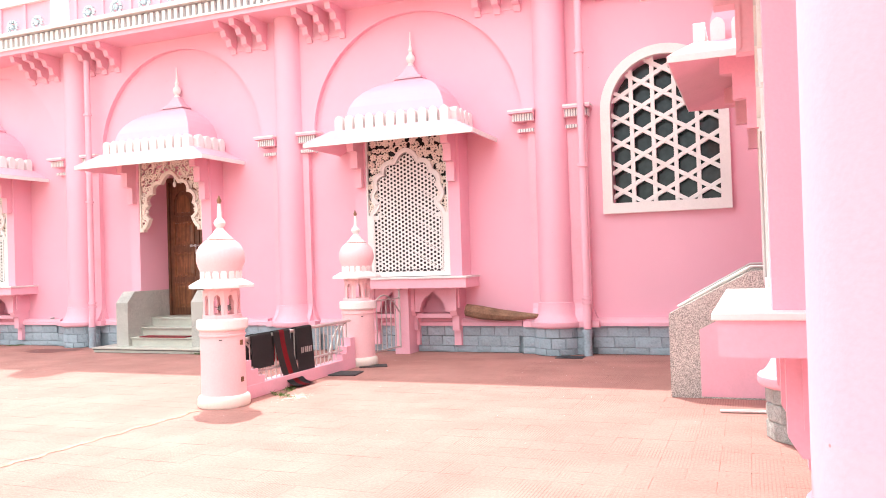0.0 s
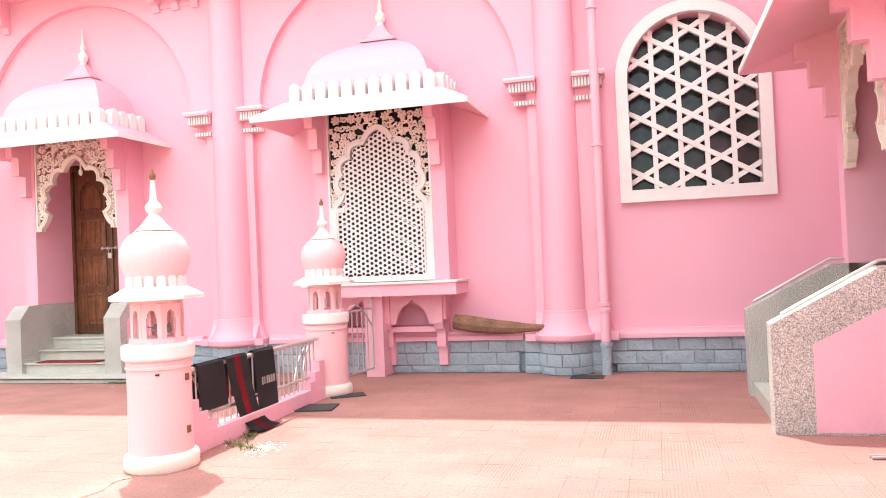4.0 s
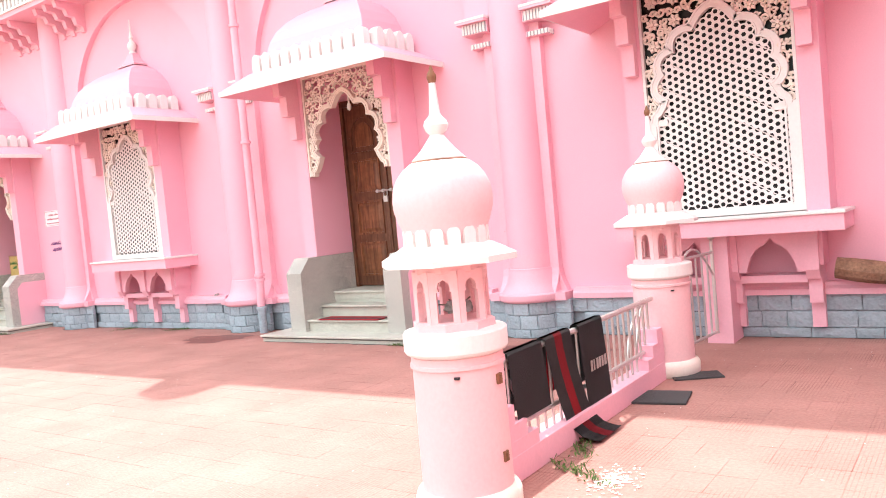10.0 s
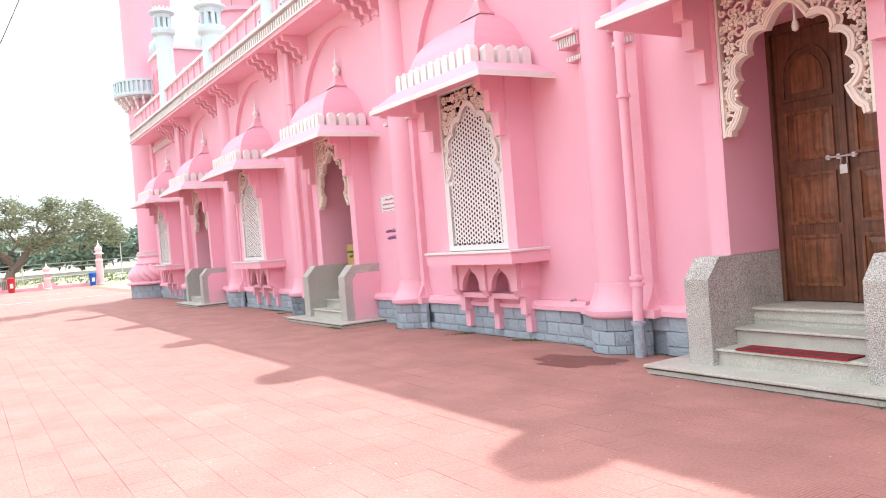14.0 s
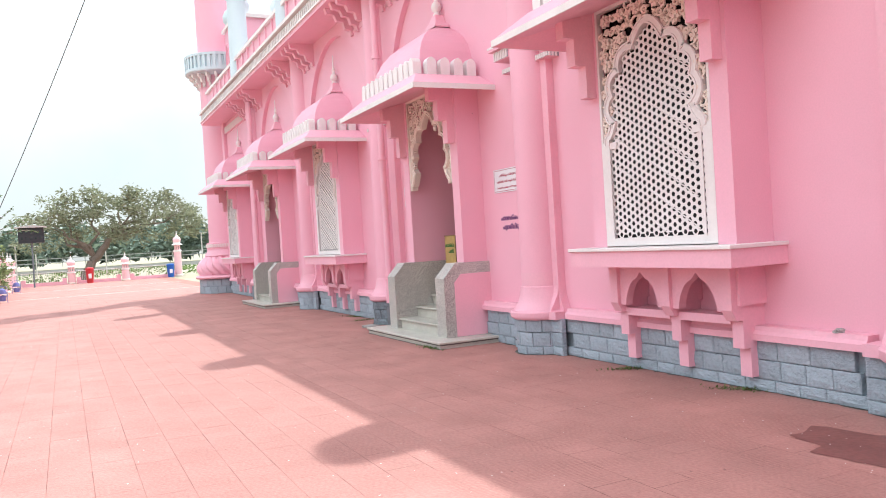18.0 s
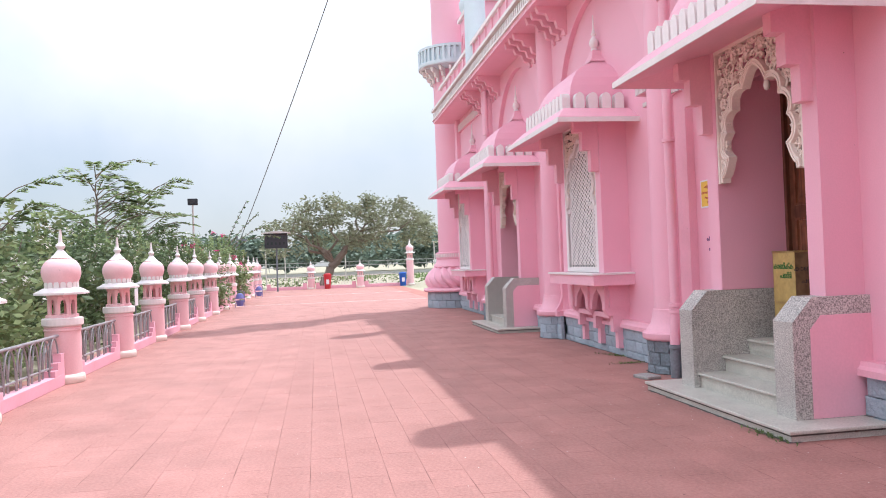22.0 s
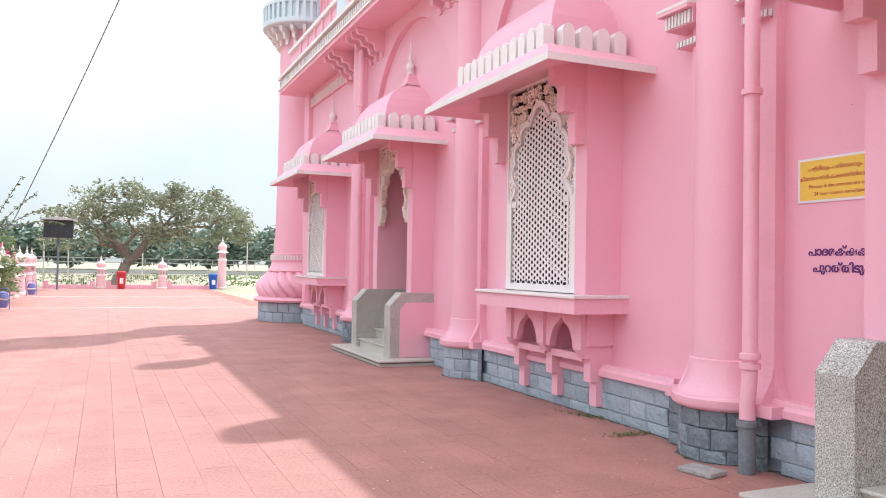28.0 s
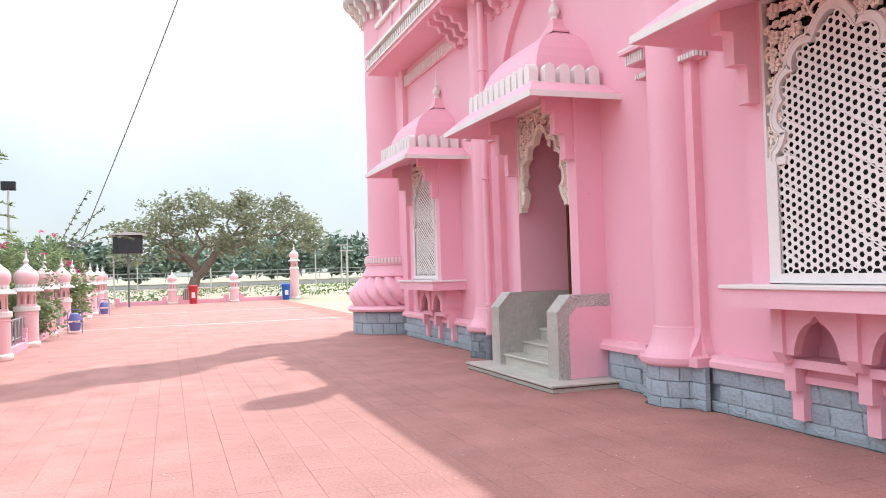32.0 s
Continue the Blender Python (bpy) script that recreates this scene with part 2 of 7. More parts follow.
WETPAVER = material("wet_paver_stain", (0.185, 0.072, 0.06), 0.6, vary=0.25, grain=25, blotch=3, bump=0.2)
DIRT = material("grey_joint_dirt", (0.36, 0.29, 0.22), 0.95, vary=0.5, grain=30, blotch=6, bump=0.6, stain=(0.12, 0.13, 0.06), stain_amount=0.8)
PETAL = material("white_blossom", (0.75, 0.72, 0.66), 0.6)


SLAB_X, SLAB_Y = 0.45, 0.30     # paving slabs, laid in rows along the wall


def groove_paving(m):
    """Stamped pattern worn away in places: short dark grooves inside the slabs."""
    n, l = m.node_tree.nodes, m.node_tree.links
    b = n["Principled BSDF"]
    colour = b.inputs["Base Color"].links[0].from_socket
    geo = n.new("ShaderNodeNewGeometry")
    # fine ribs across each slab, a little crooked
    ribs = n.new("ShaderNodeTexWave")
    ribs.wave_type, ribs.bands_direction = "BANDS", "X"
    ribs.inputs["Scale"].default_value, ribs.inputs["Distortion"].default_value = 12.0, 1.6
    ribs.inputs["Detail"].default_value, ribs.inputs["Detail Scale"].default_value = 2.0, 2.5
    l.new(geo.outputs["Position"], ribs.inputs["Vector"])
    line = n.new("ShaderNodeMapRange")
    line.inputs["From Min"].default_value, line.inputs["From Max"].default_value = 0.30, 0.02
    l.new(ribs.outputs["Fac"], line.inputs["Value"])
    worn = n.new("ShaderNodeTexNoise")
    worn.inputs["Scale"].default_value, worn.inputs["Detail"].default_value = 1.6, 6
    l.new(geo.outputs["Position"], worn.inputs["Vector"])
    keep = n.new("ShaderNodeMapRange")
    keep.inputs["From Min"].default_value, keep.inputs["From Max"].default_value = 0.48, 0.66
    keep.inputs["To Max"].default_value = 0.62
    l.new(worn.outputs["Fac"], keep.inputs["Value"])
    both = n.new("ShaderNodeMath")
    both.operation = "MULTIPLY"
    l.new(line.outputs[0], both.inputs[0])
    l.new(keep.outputs[0], both.inputs[1])
    mix = n.new("ShaderNodeMix")
    mix.data_type = "RGBA"
    l.new(both.outputs[0], mix.inputs[0])
    l.new(colour, mix.inputs[6])
    mix.inputs[7].default_value = (0.20, 0.075, 0.06, 1)
    # open joints between the slabs, filled with dirt in some places only
    joints = n.new("ShaderNodeTexBrick")
    joints.offset = 0.5
    joints.inputs["Scale"].default_value, joints.inputs["Mortar Size"].default_value, joints.inputs["Mortar Smooth"].default_value = 1.0, 0.0045, 0.4
    joints.inputs["Brick Width"].default_value, joints.inputs["Row Height"].default_value = SLAB_X, SLAB_Y
    l.new(geo.outputs["Position"], joints.inputs["Vector"])
    gaps = n.new("ShaderNodeTexNoise")
    gaps.inputs["Scale"].default_value, gaps.inputs["Detail"].default_value = 1.7, 4
    l.new(geo.outputs["Position"], gaps.inputs["Vector"])
    open_ = n.new("ShaderNodeMapRange")
    open_.inputs["From Min"].default_value, open_.inputs["From Max"].default_value = 0.49, 0.64
    open_.inputs["To Max"].default_value = 0.62
    l.new(gaps.outputs["Fac"], open_.inputs["Value"])
    cut = n.new("ShaderNodeMath")
    cut.operation = "MULTIPLY"
    l.new(joints.outputs["Fac"], cut.inputs[0])
    l.new(open_.outputs[0], cut.inputs[1])
    mix2 = n.new("ShaderNodeMix")
    mix2.data_type = "RGBA"
    l.new(cut.outputs[0], mix2.inputs[0])
    l.new(mix.outputs[2], mix2.inputs[6])
    mix2.inputs[7].default_value = (0.13, 0.05, 0.04, 1)
    l.new(mix2.outputs[2], b.inputs["Base Color"])


groove_paving(PAVER)


def wood_grain(m):
    """Long dark fibres that run upwards."""
    n, l = m.node_tree.nodes, m.node_tree.links
    b = n["Principled BSDF"]
    base = b.inputs["Base Color"].links[0].from_socket
    co, long_ = n.new("ShaderNodeTexCoord"), n.new("ShaderNodeMapping")
    long_.inputs["Scale"].default_value = (26, 26, 1.3)
    l.new(co.outputs["Object"], long_.inputs["Vector"])
    fibre = n.new("ShaderNodeTexNoise")
    fibre.inputs["Scale"].default_value, fibre.inputs["Detail"].default_value, fibre.inputs["Distortion"].default_value = 1.0, 6, 0.6
    l.new(long_.outputs[0], fibre.inputs["Vector"])
    share = n.new("ShaderNodeMapRange")
    share.inputs["From Min"].default_value, share.inputs["From Max"].default_value = 0.42, 0.68
    share.inputs["To Max"].default_value = 0.75
    l.new(fibre.outputs["Fac"], share.inputs["Value"])
    mix = n.new("ShaderNodeMix")
    mix.data_type = "RGBA"
    l.new(share.outputs[0], mix.inputs[0])
    l.new(base, mix.inputs[6])
    mix.inputs[7].default_value = (0.07, 0.026, 0.016, 1)
    l.new(mix.outputs[2], b.inputs["Base Color"])


wood_grain(WOOD)
wood_grain(WOODPANEL)


def dirt_spots(m, scale=2.6, size=0.022, colour=(0.22, 0.13, 0.12)):
    """Scattered small dark specks on paint."""
    n, l = m.node_tree.nodes, m.node_tree.links
    b = n["Principled BSDF"]
    base = b.inputs["Base Color"].links[0].from_socket
    geo = n.new("ShaderNodeNewGeometry")
    spot = n.new("ShaderNodeTexVoronoi")
    spot.inputs["Scale"].default_value = scale
    l.new(geo.outputs["Position"], spot.inputs["Vector"])
    near = n.new("ShaderNodeMapRange")
    near.inputs["From Min"].default_value, near.inputs["From Max"].default_value = size, size * 0.6
    near.inputs["To Max"].default_value = 0.7
    l.new(spot.outputs["Distance"], near.inputs["Value"])
    mix = n.new("ShaderNodeMix")
    mix.data_type = "RGBA"
    l.new(near.outputs[0], mix.inputs[0])
    l.new(base, mix.inputs[6])
    mix.inputs[7].default_value = (*colour, 1)
    l.new(mix.outputs[2], b.inputs["Base Color"])


dirt_spots(PINK)
dirt_spots(PINK_TRIM, 3.1)
dirt_spots(POSTPINK, 4.0, 0.03)
dirt_spots(PAVER, 3.3, 0.04, (0.10, 0.05, 0.04))
dirt_spots(PAVER, 7.0, 0.045, (0.17, 0.085, 0.07))
dirt_spots(PAVER, 2.1, 0.018, (0.62, 0.55, 0.48))


def thin_leaf(m, share=0.4):
    """Leaves let part of the light through."""
    n, l = m.node_tree.nodes, m.node_tree.links
    b, out = n["Principled BSDF"], n["Material Output"]
    t, mix = n.new("ShaderNodeBsdfTranslucent"), n.new("ShaderNodeMixShader")
    l.new(b.inputs["Base Color"].links[0].from_socket, t.inputs["Color"])
    mix.inputs[0].default_value = share
    l.new(b.outputs[0], mix.inputs[1])
    l.new(t.outputs[0], mix.inputs[2])
    l.new(mix.outputs[0], out.inputs["Surface"])


for leaf in (LEAF, LEAF_LIGHT, LEAF_GREY, GRASS, PETAL, FLOWER):
    thin_leaf(leaf)


# ---- mesh helpers ----
def part(name, bm, mat, parent=None, label="", smooth=False):
    me = bpy.data.meshes.new(name)
    if smooth:
        for f in bm.faces:
            f.smooth = True
    bm.to_mesh(me)
    bm.free()
    if smooth:
        me.set_sharp_from_angle(angle=radians(38))
    me.materials.append(mat)
    ob = new(name, me)
    if parent is not None:
        ob.parent = parent
    if label:
        ob["label"] = label
    return ob


def thing(name, label, category, group="", kind="", at=None):
    ob = new(name)
    if at is not None:
        ob.matrix_basis = at
    return tagged(ob, label, category, group, kind)


def box(bm, x0, x1, y0, y1, z0, z1, bevel=0.0):
    vs = [bm.verts.new(p) for p in ((x0, y0, z0), (x1, y0, z0), (x1, y1, z0), (x0, y1, z0), (x0, y0, z1), (x1, y0, z1), (x1, y1, z1), (x0, y1, z1))]
    fs = [bm.faces.new([vs[i] for i in f]) for f in ((3, 2, 1, 0), (4, 5, 6, 7), (0, 1, 5, 4), (1, 2, 6, 5), (2, 3, 7, 6), (3, 0, 4, 7))]
    if bevel:
        bmesh.ops.bevel(bm, geom=list({e for f in fs for e in f.edges}), offset=bevel, segments=2, profile=0.5, affect="EDGES")
    return bm


def boxes(*rows, bevel=0.0):
    bm = bmesh.new()
    for r in rows:
        one = bmesh.new()
        box(one, *r, bevel=bevel)
        me = bpy.data.meshes.new("scrap")
        one.to_mesh(me)
        one.free()
        bm.from_mesh(me)
        bpy.data.meshes.remove(me)
    return bm


def prism(bm, outline, axis, a, b):
    """A closed outline of (u, v) pushed out from a to b along the axis; u, v are the other two axes in order."""
    def place(u, v, w):
        return {"x": (w, u, v), "y": (u, w, v), "z": (u, v, w)}[axis]
    lo, hi = [bm.verts.new(place(u, v, a)) for u, v in outline], [bm.verts.new(place(u, v, b)) for u, v in outline]
    k = len(outline)
    for i in range(k):
        bm.faces.new((lo[i], lo[(i + 1) % k], hi[(i + 1) % k], hi[i]))
    bm.faces.new(list(reversed(lo)))
    bm.faces.new(hi)
    return bm


def lathe(bm, profile, seg=24, x=0.0, y=0.0, z=0.0, start=0.0, sweep=2 * math.pi, square=False):
    """A turned body from (radius, height) rows."""
    closed = abs(sweep - 2 * math.pi) < 1e-6
    count = seg if closed else seg + 1
    rings = []
    for r, h in profile:
        ring = []
        for i in range(count):
            a = start + sweep * i / seg
            ring.append(bm.verts.new((x + r * math.cos(a), y + r * math.sin(a), z + h)))
        rings.append(ring)
    for lo, hi in zip(rings, rings[1:]):
        for i in range(count if closed else count - 1):
            j = (i + 1) % count
            bm.faces.new((lo[i], lo[j], hi[j], hi[i]))
    if closed:
        bm.faces.new(list(reversed(rings[0])))
        bm.faces.new(rings[-1])
    return bm


def tube(bm, points, radius, seg=6):
    """A round bar along points."""
    pts = [Vector(p) for p in points]
    rings = []
    for i, p in enumerate(pts):
        d = (pts[min(i + 1, len(pts) - 1)] - pts[max(i - 1, 0)]).normalized()
        if i == 0:
            u = d.orthogonal().normalized() if abs(d.z) > 0.95 else d.cross(Vector((0, 0, 1))).normalized()
        else:
            u = (u - d * u.dot(d)).normalized()
        v = d.cross(u)
        r = radius[i] if isinstance(radius, (list, tuple)) else radius
        rings.append([bm.verts.new(p + r * (math.cos(2 * math.pi * k / seg) * u + math.sin(2 * math.pi * k / seg) * v)) for k in range(seg)])
    for lo, hi in zip(rings, rings[1:]):
        for i in range(seg):
            bm.faces.new((lo[i], lo[(i + 1) % seg], hi[(i + 1) % seg], hi[i]))
    bm.faces.new(list(reversed(rings[0])))
    bm.faces.new(rings[-1])
    return bm


def band(bm, line, width, y0, y1, close=False):
    """A flat moulding that follows a line of (x, z), on its outer side, from depth y0 to y1."""
    outer = offset(line, width)
    k = len(line)
    v = [[bm.verts.new((p[0], y, p[1])) for p in row] for y in (y0, y1) for row in (line, outer)]
    (a0, b0), (a1, b1) = v[:2], v[2:]
    for i in range(k - 1):
        j = i + 1
        bm.faces.new((a1[i], a1[j], b1[j], b1[i]))
        bm.faces.new((b0[i], b0[j], a0[j], a0[i]))
        bm.faces.new((a0[i], a0[j], a1[j], a1[i]))
        bm.faces.new((b1[i], b1[j], b0[j], b0[i]))
    for i in (0, k - 1):
        bm.faces.new((a0[i], a1[i], b1[i], b0[i]))
    return bm


def offset(line, width):
    out = []
    for i, p in enumerate(line):
        a, b = line[max(i - 1, 0)], line[min(i + 1, len(line) - 1)]
        d = Vector((b[0] - a[0], b[1] - a[1]))
        d = d.normalized() if d.length > 1e-9 else Vector((1, 0))
        out.append((p[0] - d.y * width, p[1] + d.x * width))
    return out


def cusped_line(foot, cusps, apex, rise):
    """The inner line of a cusped arch from its right foot over the point to its left foot, as (x, z), going towards -x."""
    (fx, fz), (cx, cz) = foot, cusps[0]
    right = [(fx, fz), (fx - 0.01, fz + 0.06)]
    for k in range(1, 7):                       # the foot curls inwards
        q = k / 7
        right.append((fx - 0.01 + (cx - fx + 0.01) * q, fz + 0.06 + (cz - fz - 0.06) * q ** 1.7))
    for (x0, h0), (x1, h1) in zip(cusps, cusps[1:]):
        dx, dz = x1 - x0, h1 - h0
        for k in range(9):
            q = k / 9
            sag = math.sin(math.pi * q) ** 0.75 * rise * math.hypot(dx, dz)
            n = Vector((dz, -dx)).normalized()
            right.append((x0 + dx * q + n.x * sag, h0 + dz * q + n.y * sag))
    x0, h0 = cusps[-1]
    for k in range(11):                         # the point: hollow, then rising
        q = k / 10
        right.append((x0 * (1 - q), h0 + (apex - h0) * q ** 1.15 + 0.26 * (apex - h0) * math.sin(math.pi * q)))
    return right + [(-x, z) for x, z in reversed(right[:-1])]


# ---- plan ----
P = 5.35                       # bay width; windows at 0, 2P, 4P, 6P, doors between them
BAYS = [(-1, "hex"), (0, "window"), (1, "door"), (2, "window"), (3, "door"), (4, "window"), (5, "door"), (6, "window")]
COLUMNS = [-2.58, 2.62, 8.12, 13.40, 18.74, 24.05, 29.52]
PIPED = (-2.58, 8.12, 18.74, 29.52)     # columns with a drain pipe beside them
X_END = 35.2
WING_X = -6.22                 # face of the wing that comes forward
WING_DOOR, WING_WINDOW, WING_COLUMNS = 2.82, 8.20, (-0.03, 5.62, 10.78)
WING_END = 11.15
MIN_X, MIN_Y = 36.3, -0.22
WIN_HALF, WIN_FRONT = 0.800, 0.46     # half width of a window opening and how far its front stands out
DOOR_HALF, DOOR_FRONT = 0.820, 0.40
HEX_X, HEX_Z, HEX_R = -4.43, 4.05, 0.85   # lattice window: centre, springing, half width


def wall_pose(along, wing=False):
    return pose(WING_X, along, 0, 0, 0, -90) if wing else pose(along, 0, 0)


# ---- ground ----
def ground():
    bm = bmesh.new()
    r = 4500
    vs = [bm.verts.new(p) for p in ((-r, -r, -0.06), (r, -r, -0.06), (r, r, -0.06), (-r, r, -0.06))]
    bm.faces.new(vs)
    tagged(part("ground", bm, SAND), "dry sandy open ground with grass patches", "ground", kind="structure")
    bm = bmesh.new()
    box(bm, -24, 68, -1.0, 9.6, -0.12, -0.012)
    box(bm, -24, 0.0, 9.6, 30, -0.12, -0.012)
    tagged(part("pavement", bm, JOINT), "red paved forecourt beside the building", "pavement", kind="structure")


ground()
pavement = bpy.data.objects["pavement"]


# ---- walls ----
def walls():
    bm = bmesh.new()
    t0, top = -0.60, 6.9
    marks = []
    for k, kind in BAYS:
        c = k * P
        if kind == "window":
            marks.append((c - WIN_HALF - 0.012, c + WIN_HALF + 0.012, 1.38, 3.70))
        elif kind == "door":
            marks.append((c - DOOR_HALF - 0.012, c + DOOR_HALF + 0.012, 0.62, 3.70))
        else:
            marks.append((HEX_X - HEX_R, HEX_X + HEX_R, 2.50, HEX_Z + HEX_R))
    marks.sort()
    x = -6.5
    for a, b, lo, hi in marks:
        box(bm, x, a, t0, 0, 0, top)
        box(bm, a, b, t0, 0, 0, lo)
        box(bm, a, b, t0, 0, hi, top)
        x = b
    box(bm, x, X_END + 0.8, t0, 0, 0, top)
    # fill round the head of the lattice window
    r, cx, cz = HEX_R, HEX_X, HEX_Z
    pts = [(cx + r * math.cos(a), cz + r * math.sin(a)) for a in np.linspace(0, math.pi / 2, 10)]
    prism(bm, pts + [(cx + r, cz + r)], "y", t0, 0)
    pts = [(cx - r * math.cos(a), cz + r * math.sin(a)) for a in np.linspace(0, math.pi / 2, 10)]
    prism(bm, [(cx - r, cz + r)] + pts[::-1], "y", t0, 0)
    tagged(part("wall_north", bm, PINK), "long pink painted mosque wall, shaded", "wall", kind="structure")
    # the wing
    bm = bmesh.new()
    w0 = WING_X - 0.60
    y = 0.0
    for c, half, lo, hi in ((WING_DOOR, DOOR_HALF + 0.012, 0.62, 3.70), (WING_WINDOW, WIN_HALF + 0.012, 1.38, 3.70)):
        box(bm, w0, WING_X, y, c - half, 0, top)
        box(bm, w0, WING_X, c - half, c + half, 0, lo)
        box(bm, w0, WING_X, c - half, c + half, hi, top)
        y = c + half
    box(bm, w0, WING_X, y, WING_END, 0, top)
    box(bm, w0 - 14, w0, WING_END - 0.35, WING_END, 0, top)
    tagged(part("wall_wing", bm, PINK), "pink painted wall of the projecting wing", "wall", kind="structure")
    # rooms behind, roof and far walls
    bm = bmesh.new()
    box(bm, -20.3, X_END + 0.8, -16.4, -16, 0, top)
    box(bm, X_END + 0.45, X_END + 0.8, -16, t0, 0, top)
    box(bm, -20.3, -20.0, -16, WING_END, 0, top)
    tagged(part("wall_south", bm, PINK), "plain pink walls that close the building", "wall", kind="structure")
    # unseen room surfaces, darkened in colour so the openings read as unlit
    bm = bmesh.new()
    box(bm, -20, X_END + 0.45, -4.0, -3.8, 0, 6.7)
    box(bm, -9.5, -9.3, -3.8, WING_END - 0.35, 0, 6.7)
    tagged(part("wall_inner", bm, ROOMSHADE), "unseen inner wall behind the screens, coloured dark for room shade", "wall", kind="structure")
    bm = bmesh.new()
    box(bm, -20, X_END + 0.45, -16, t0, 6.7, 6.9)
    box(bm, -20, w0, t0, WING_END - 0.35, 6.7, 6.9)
    tagged(part("ceiling", bm, ROOMSHADE), "flat concrete roof slab, coloured dark for room shade", "ceiling", kind="structure")
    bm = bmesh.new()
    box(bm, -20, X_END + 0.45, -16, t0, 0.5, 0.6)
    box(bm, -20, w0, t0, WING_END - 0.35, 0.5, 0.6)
    tagged(part("floor", bm, ROOMSHADE), "unseen interior floor, coloured dark for room shade", "floor", kind="structure")


walls()


# ---- facade order: spandrels, columns, caps, cornice ----
def spandrels():
    line = [(2.07 * math.cos(a), 4.16 + 2.07 * math.sin(a)) for a in np.linspace(0, math.pi, 33)]
    for k, kind in BAYS[1:-1]:
        half = 2.58 if kind == "window" else 2.77
        bm = bmesh.new()
        prism(bm, [(half, 4.16), (half, 6.45), (-half, 6.45), (-half, 4.16)] + line[::-1], "y", 0, 0.10)
        ob = part("spandrel", bm, PINK)
        ob.matrix_basis = wall_pose(k * P)
        tagged(ob, "pink wall spandrel round a blind arch", "wall panel", "blind arches", "structure")
    bm = bmesh.new()
    prism(bm, [(half, 4.16), (half, 6.45), (-half, 6.45), (-half, 4.16)] + line[::-1], "y", 0, 0.10)
    ob = part("spandrel", bm, PINK)
    ob.matrix_basis = wall_pose(WING_WINDOW, True)
    tagged(ob, "pink wall spandrel round a blind arch", "wall panel", "blind arches", "structure")


spandrels()

COL_BASE = [(0.43, 0.45), (0.46, 0.47), (0.468, 0.49), (0.468, 0.545), (0.455, 0.56), (0.425, 0.565), (0.42, 0.58), (0.385, 0.62), (0.352, 0.68), (0.328, 0.76), (0.316, 0.83), (0.312, 0.855), (0.312, 0.87), (0.296, 0.88), (0.295, 1.06)]


def column(at, label="round pink engaged column with flared base", piped=False):
    th = thing("column", label, "column", "facade columns", "structure", at)
    part("base", lathe(bmesh.new(), COL_BASE, 28, 0, 0.06), PINK_TRIM, th, smooth=True)
    part("shaft", lathe(bmesh.new(), [(0.295, 1.06), (0.285, 3.0), (0.275, 6.45)], 28, 0, 0.06), PINK, th, smooth=True)
    for s in (-1, 1):
        out = 0.60 if piped and s < 0 else 0.41
        a, b = sorted((s * 0.25, s * out))
        bm = boxes((a, b, 0, 0.11, 0.86, 4.0))
        prism(bm, [(s * 0.24, 0.56), (s * (out + 0.10), 0.56), (s * (out + 0.085), 0.60), (s * (out + 0.045), 0.68), (s * (out + 0.018), 0.77), (s * (out + 0.004), 0.86), (s * 0.24, 0.86)], "y", 0.0, 0.112)
        prism(bm, [(0, 0.56), (0.25, 0.56), (0.235, 0.60), (0.18, 0.68), (0.135, 0.77), (0.114, 0.86), (0, 0.86)], "x", a, b)
        a2, b2 = sorted((s * 0.24, s * (out + 0.14)))
        box(bm, a2, b2, 0, 0.28, 0.46, 0.56)
        part("pilaster", bm, PINK_TRIM, th)
        a, b = sorted((s * 0.26, s * 0.64))
        a2, b2 = sorted((s * 0.26, s * 0.70))
        bm = boxes((a, b, 0, 0.24, 3.98, 4.12), (a2, b2, 0, 0.31, 4.12, 4.18))
        a3, b3 = sorted((s * 0.26, s * 0.56))
        box(bm, a3, b3, 0, 0.165, 3.80, 3.87)
        cap = part("capital", bm, PINK_TRIM, th)
        ledge = [(a2 - 0.003, b2 + 0.003, 0.0, 0.315, 4.155, 4.185)]
        part("cap_ledge", boxes(*ledge), WHITE, cap)
        for row, z0, z1, y, wide, n in ((0, 3.99, 4.11, 0.24, 0.64, 8), (1, 3.806, 3.864, 0.165, 0.56, 6)):
            a4, b4 = sorted((s * 0.275, s * (wide + 0.004)))
            # backing coloured grey as the shade in the dentil gaps
            part("dentil_gap_shade", boxes((a4, b4, 0.0, y + 0.004, z0, z1)), GAP_SEAM_GREY, cap)
            bm = bmesh.new()
            step = (wide - 0.28) / n
            for i in range(n):
                u = s * (0.285 + step * (i + 0.5))
                box(bm, u - step * 0.3, u + step * 0.3, y, y + 0.016, z0, z1)
            for i in range(4 - row):
                v = 0.05 + 0.05 * i
                w = sorted((s * wide, s * (wide + 0.016)))
                box(bm, *w, v - 0.014, v + 0.014, z0, z1)
            part("dentil_strip", bm, WHITE, cap)
    return th


def bracket_row(at, offsets):
    prof = [(0.0, 5.92), (0.14, 5.92), (0.17, 6.02), (0.28, 6.05), (0.32, 6.18), (0.45, 6.20), (0.50, 6.31), (0.66, 6.33), (0.70, 6.45), (0.0, 6.45)]
    th = thing("cornice_brackets", "stepped pink brackets under the cornice", "bracket", "cornice brackets", "structure", at)
    for u in offsets:
        part("bracket", prism(bmesh.new(), prof, "x", u - 0.06, u + 0.06), PINK_TRIM, th)
    part("rail", boxes((offsets[0], offsets[-1], 0.0, 0.12, 5.97, 6.03)), PINK_TRIM, th)


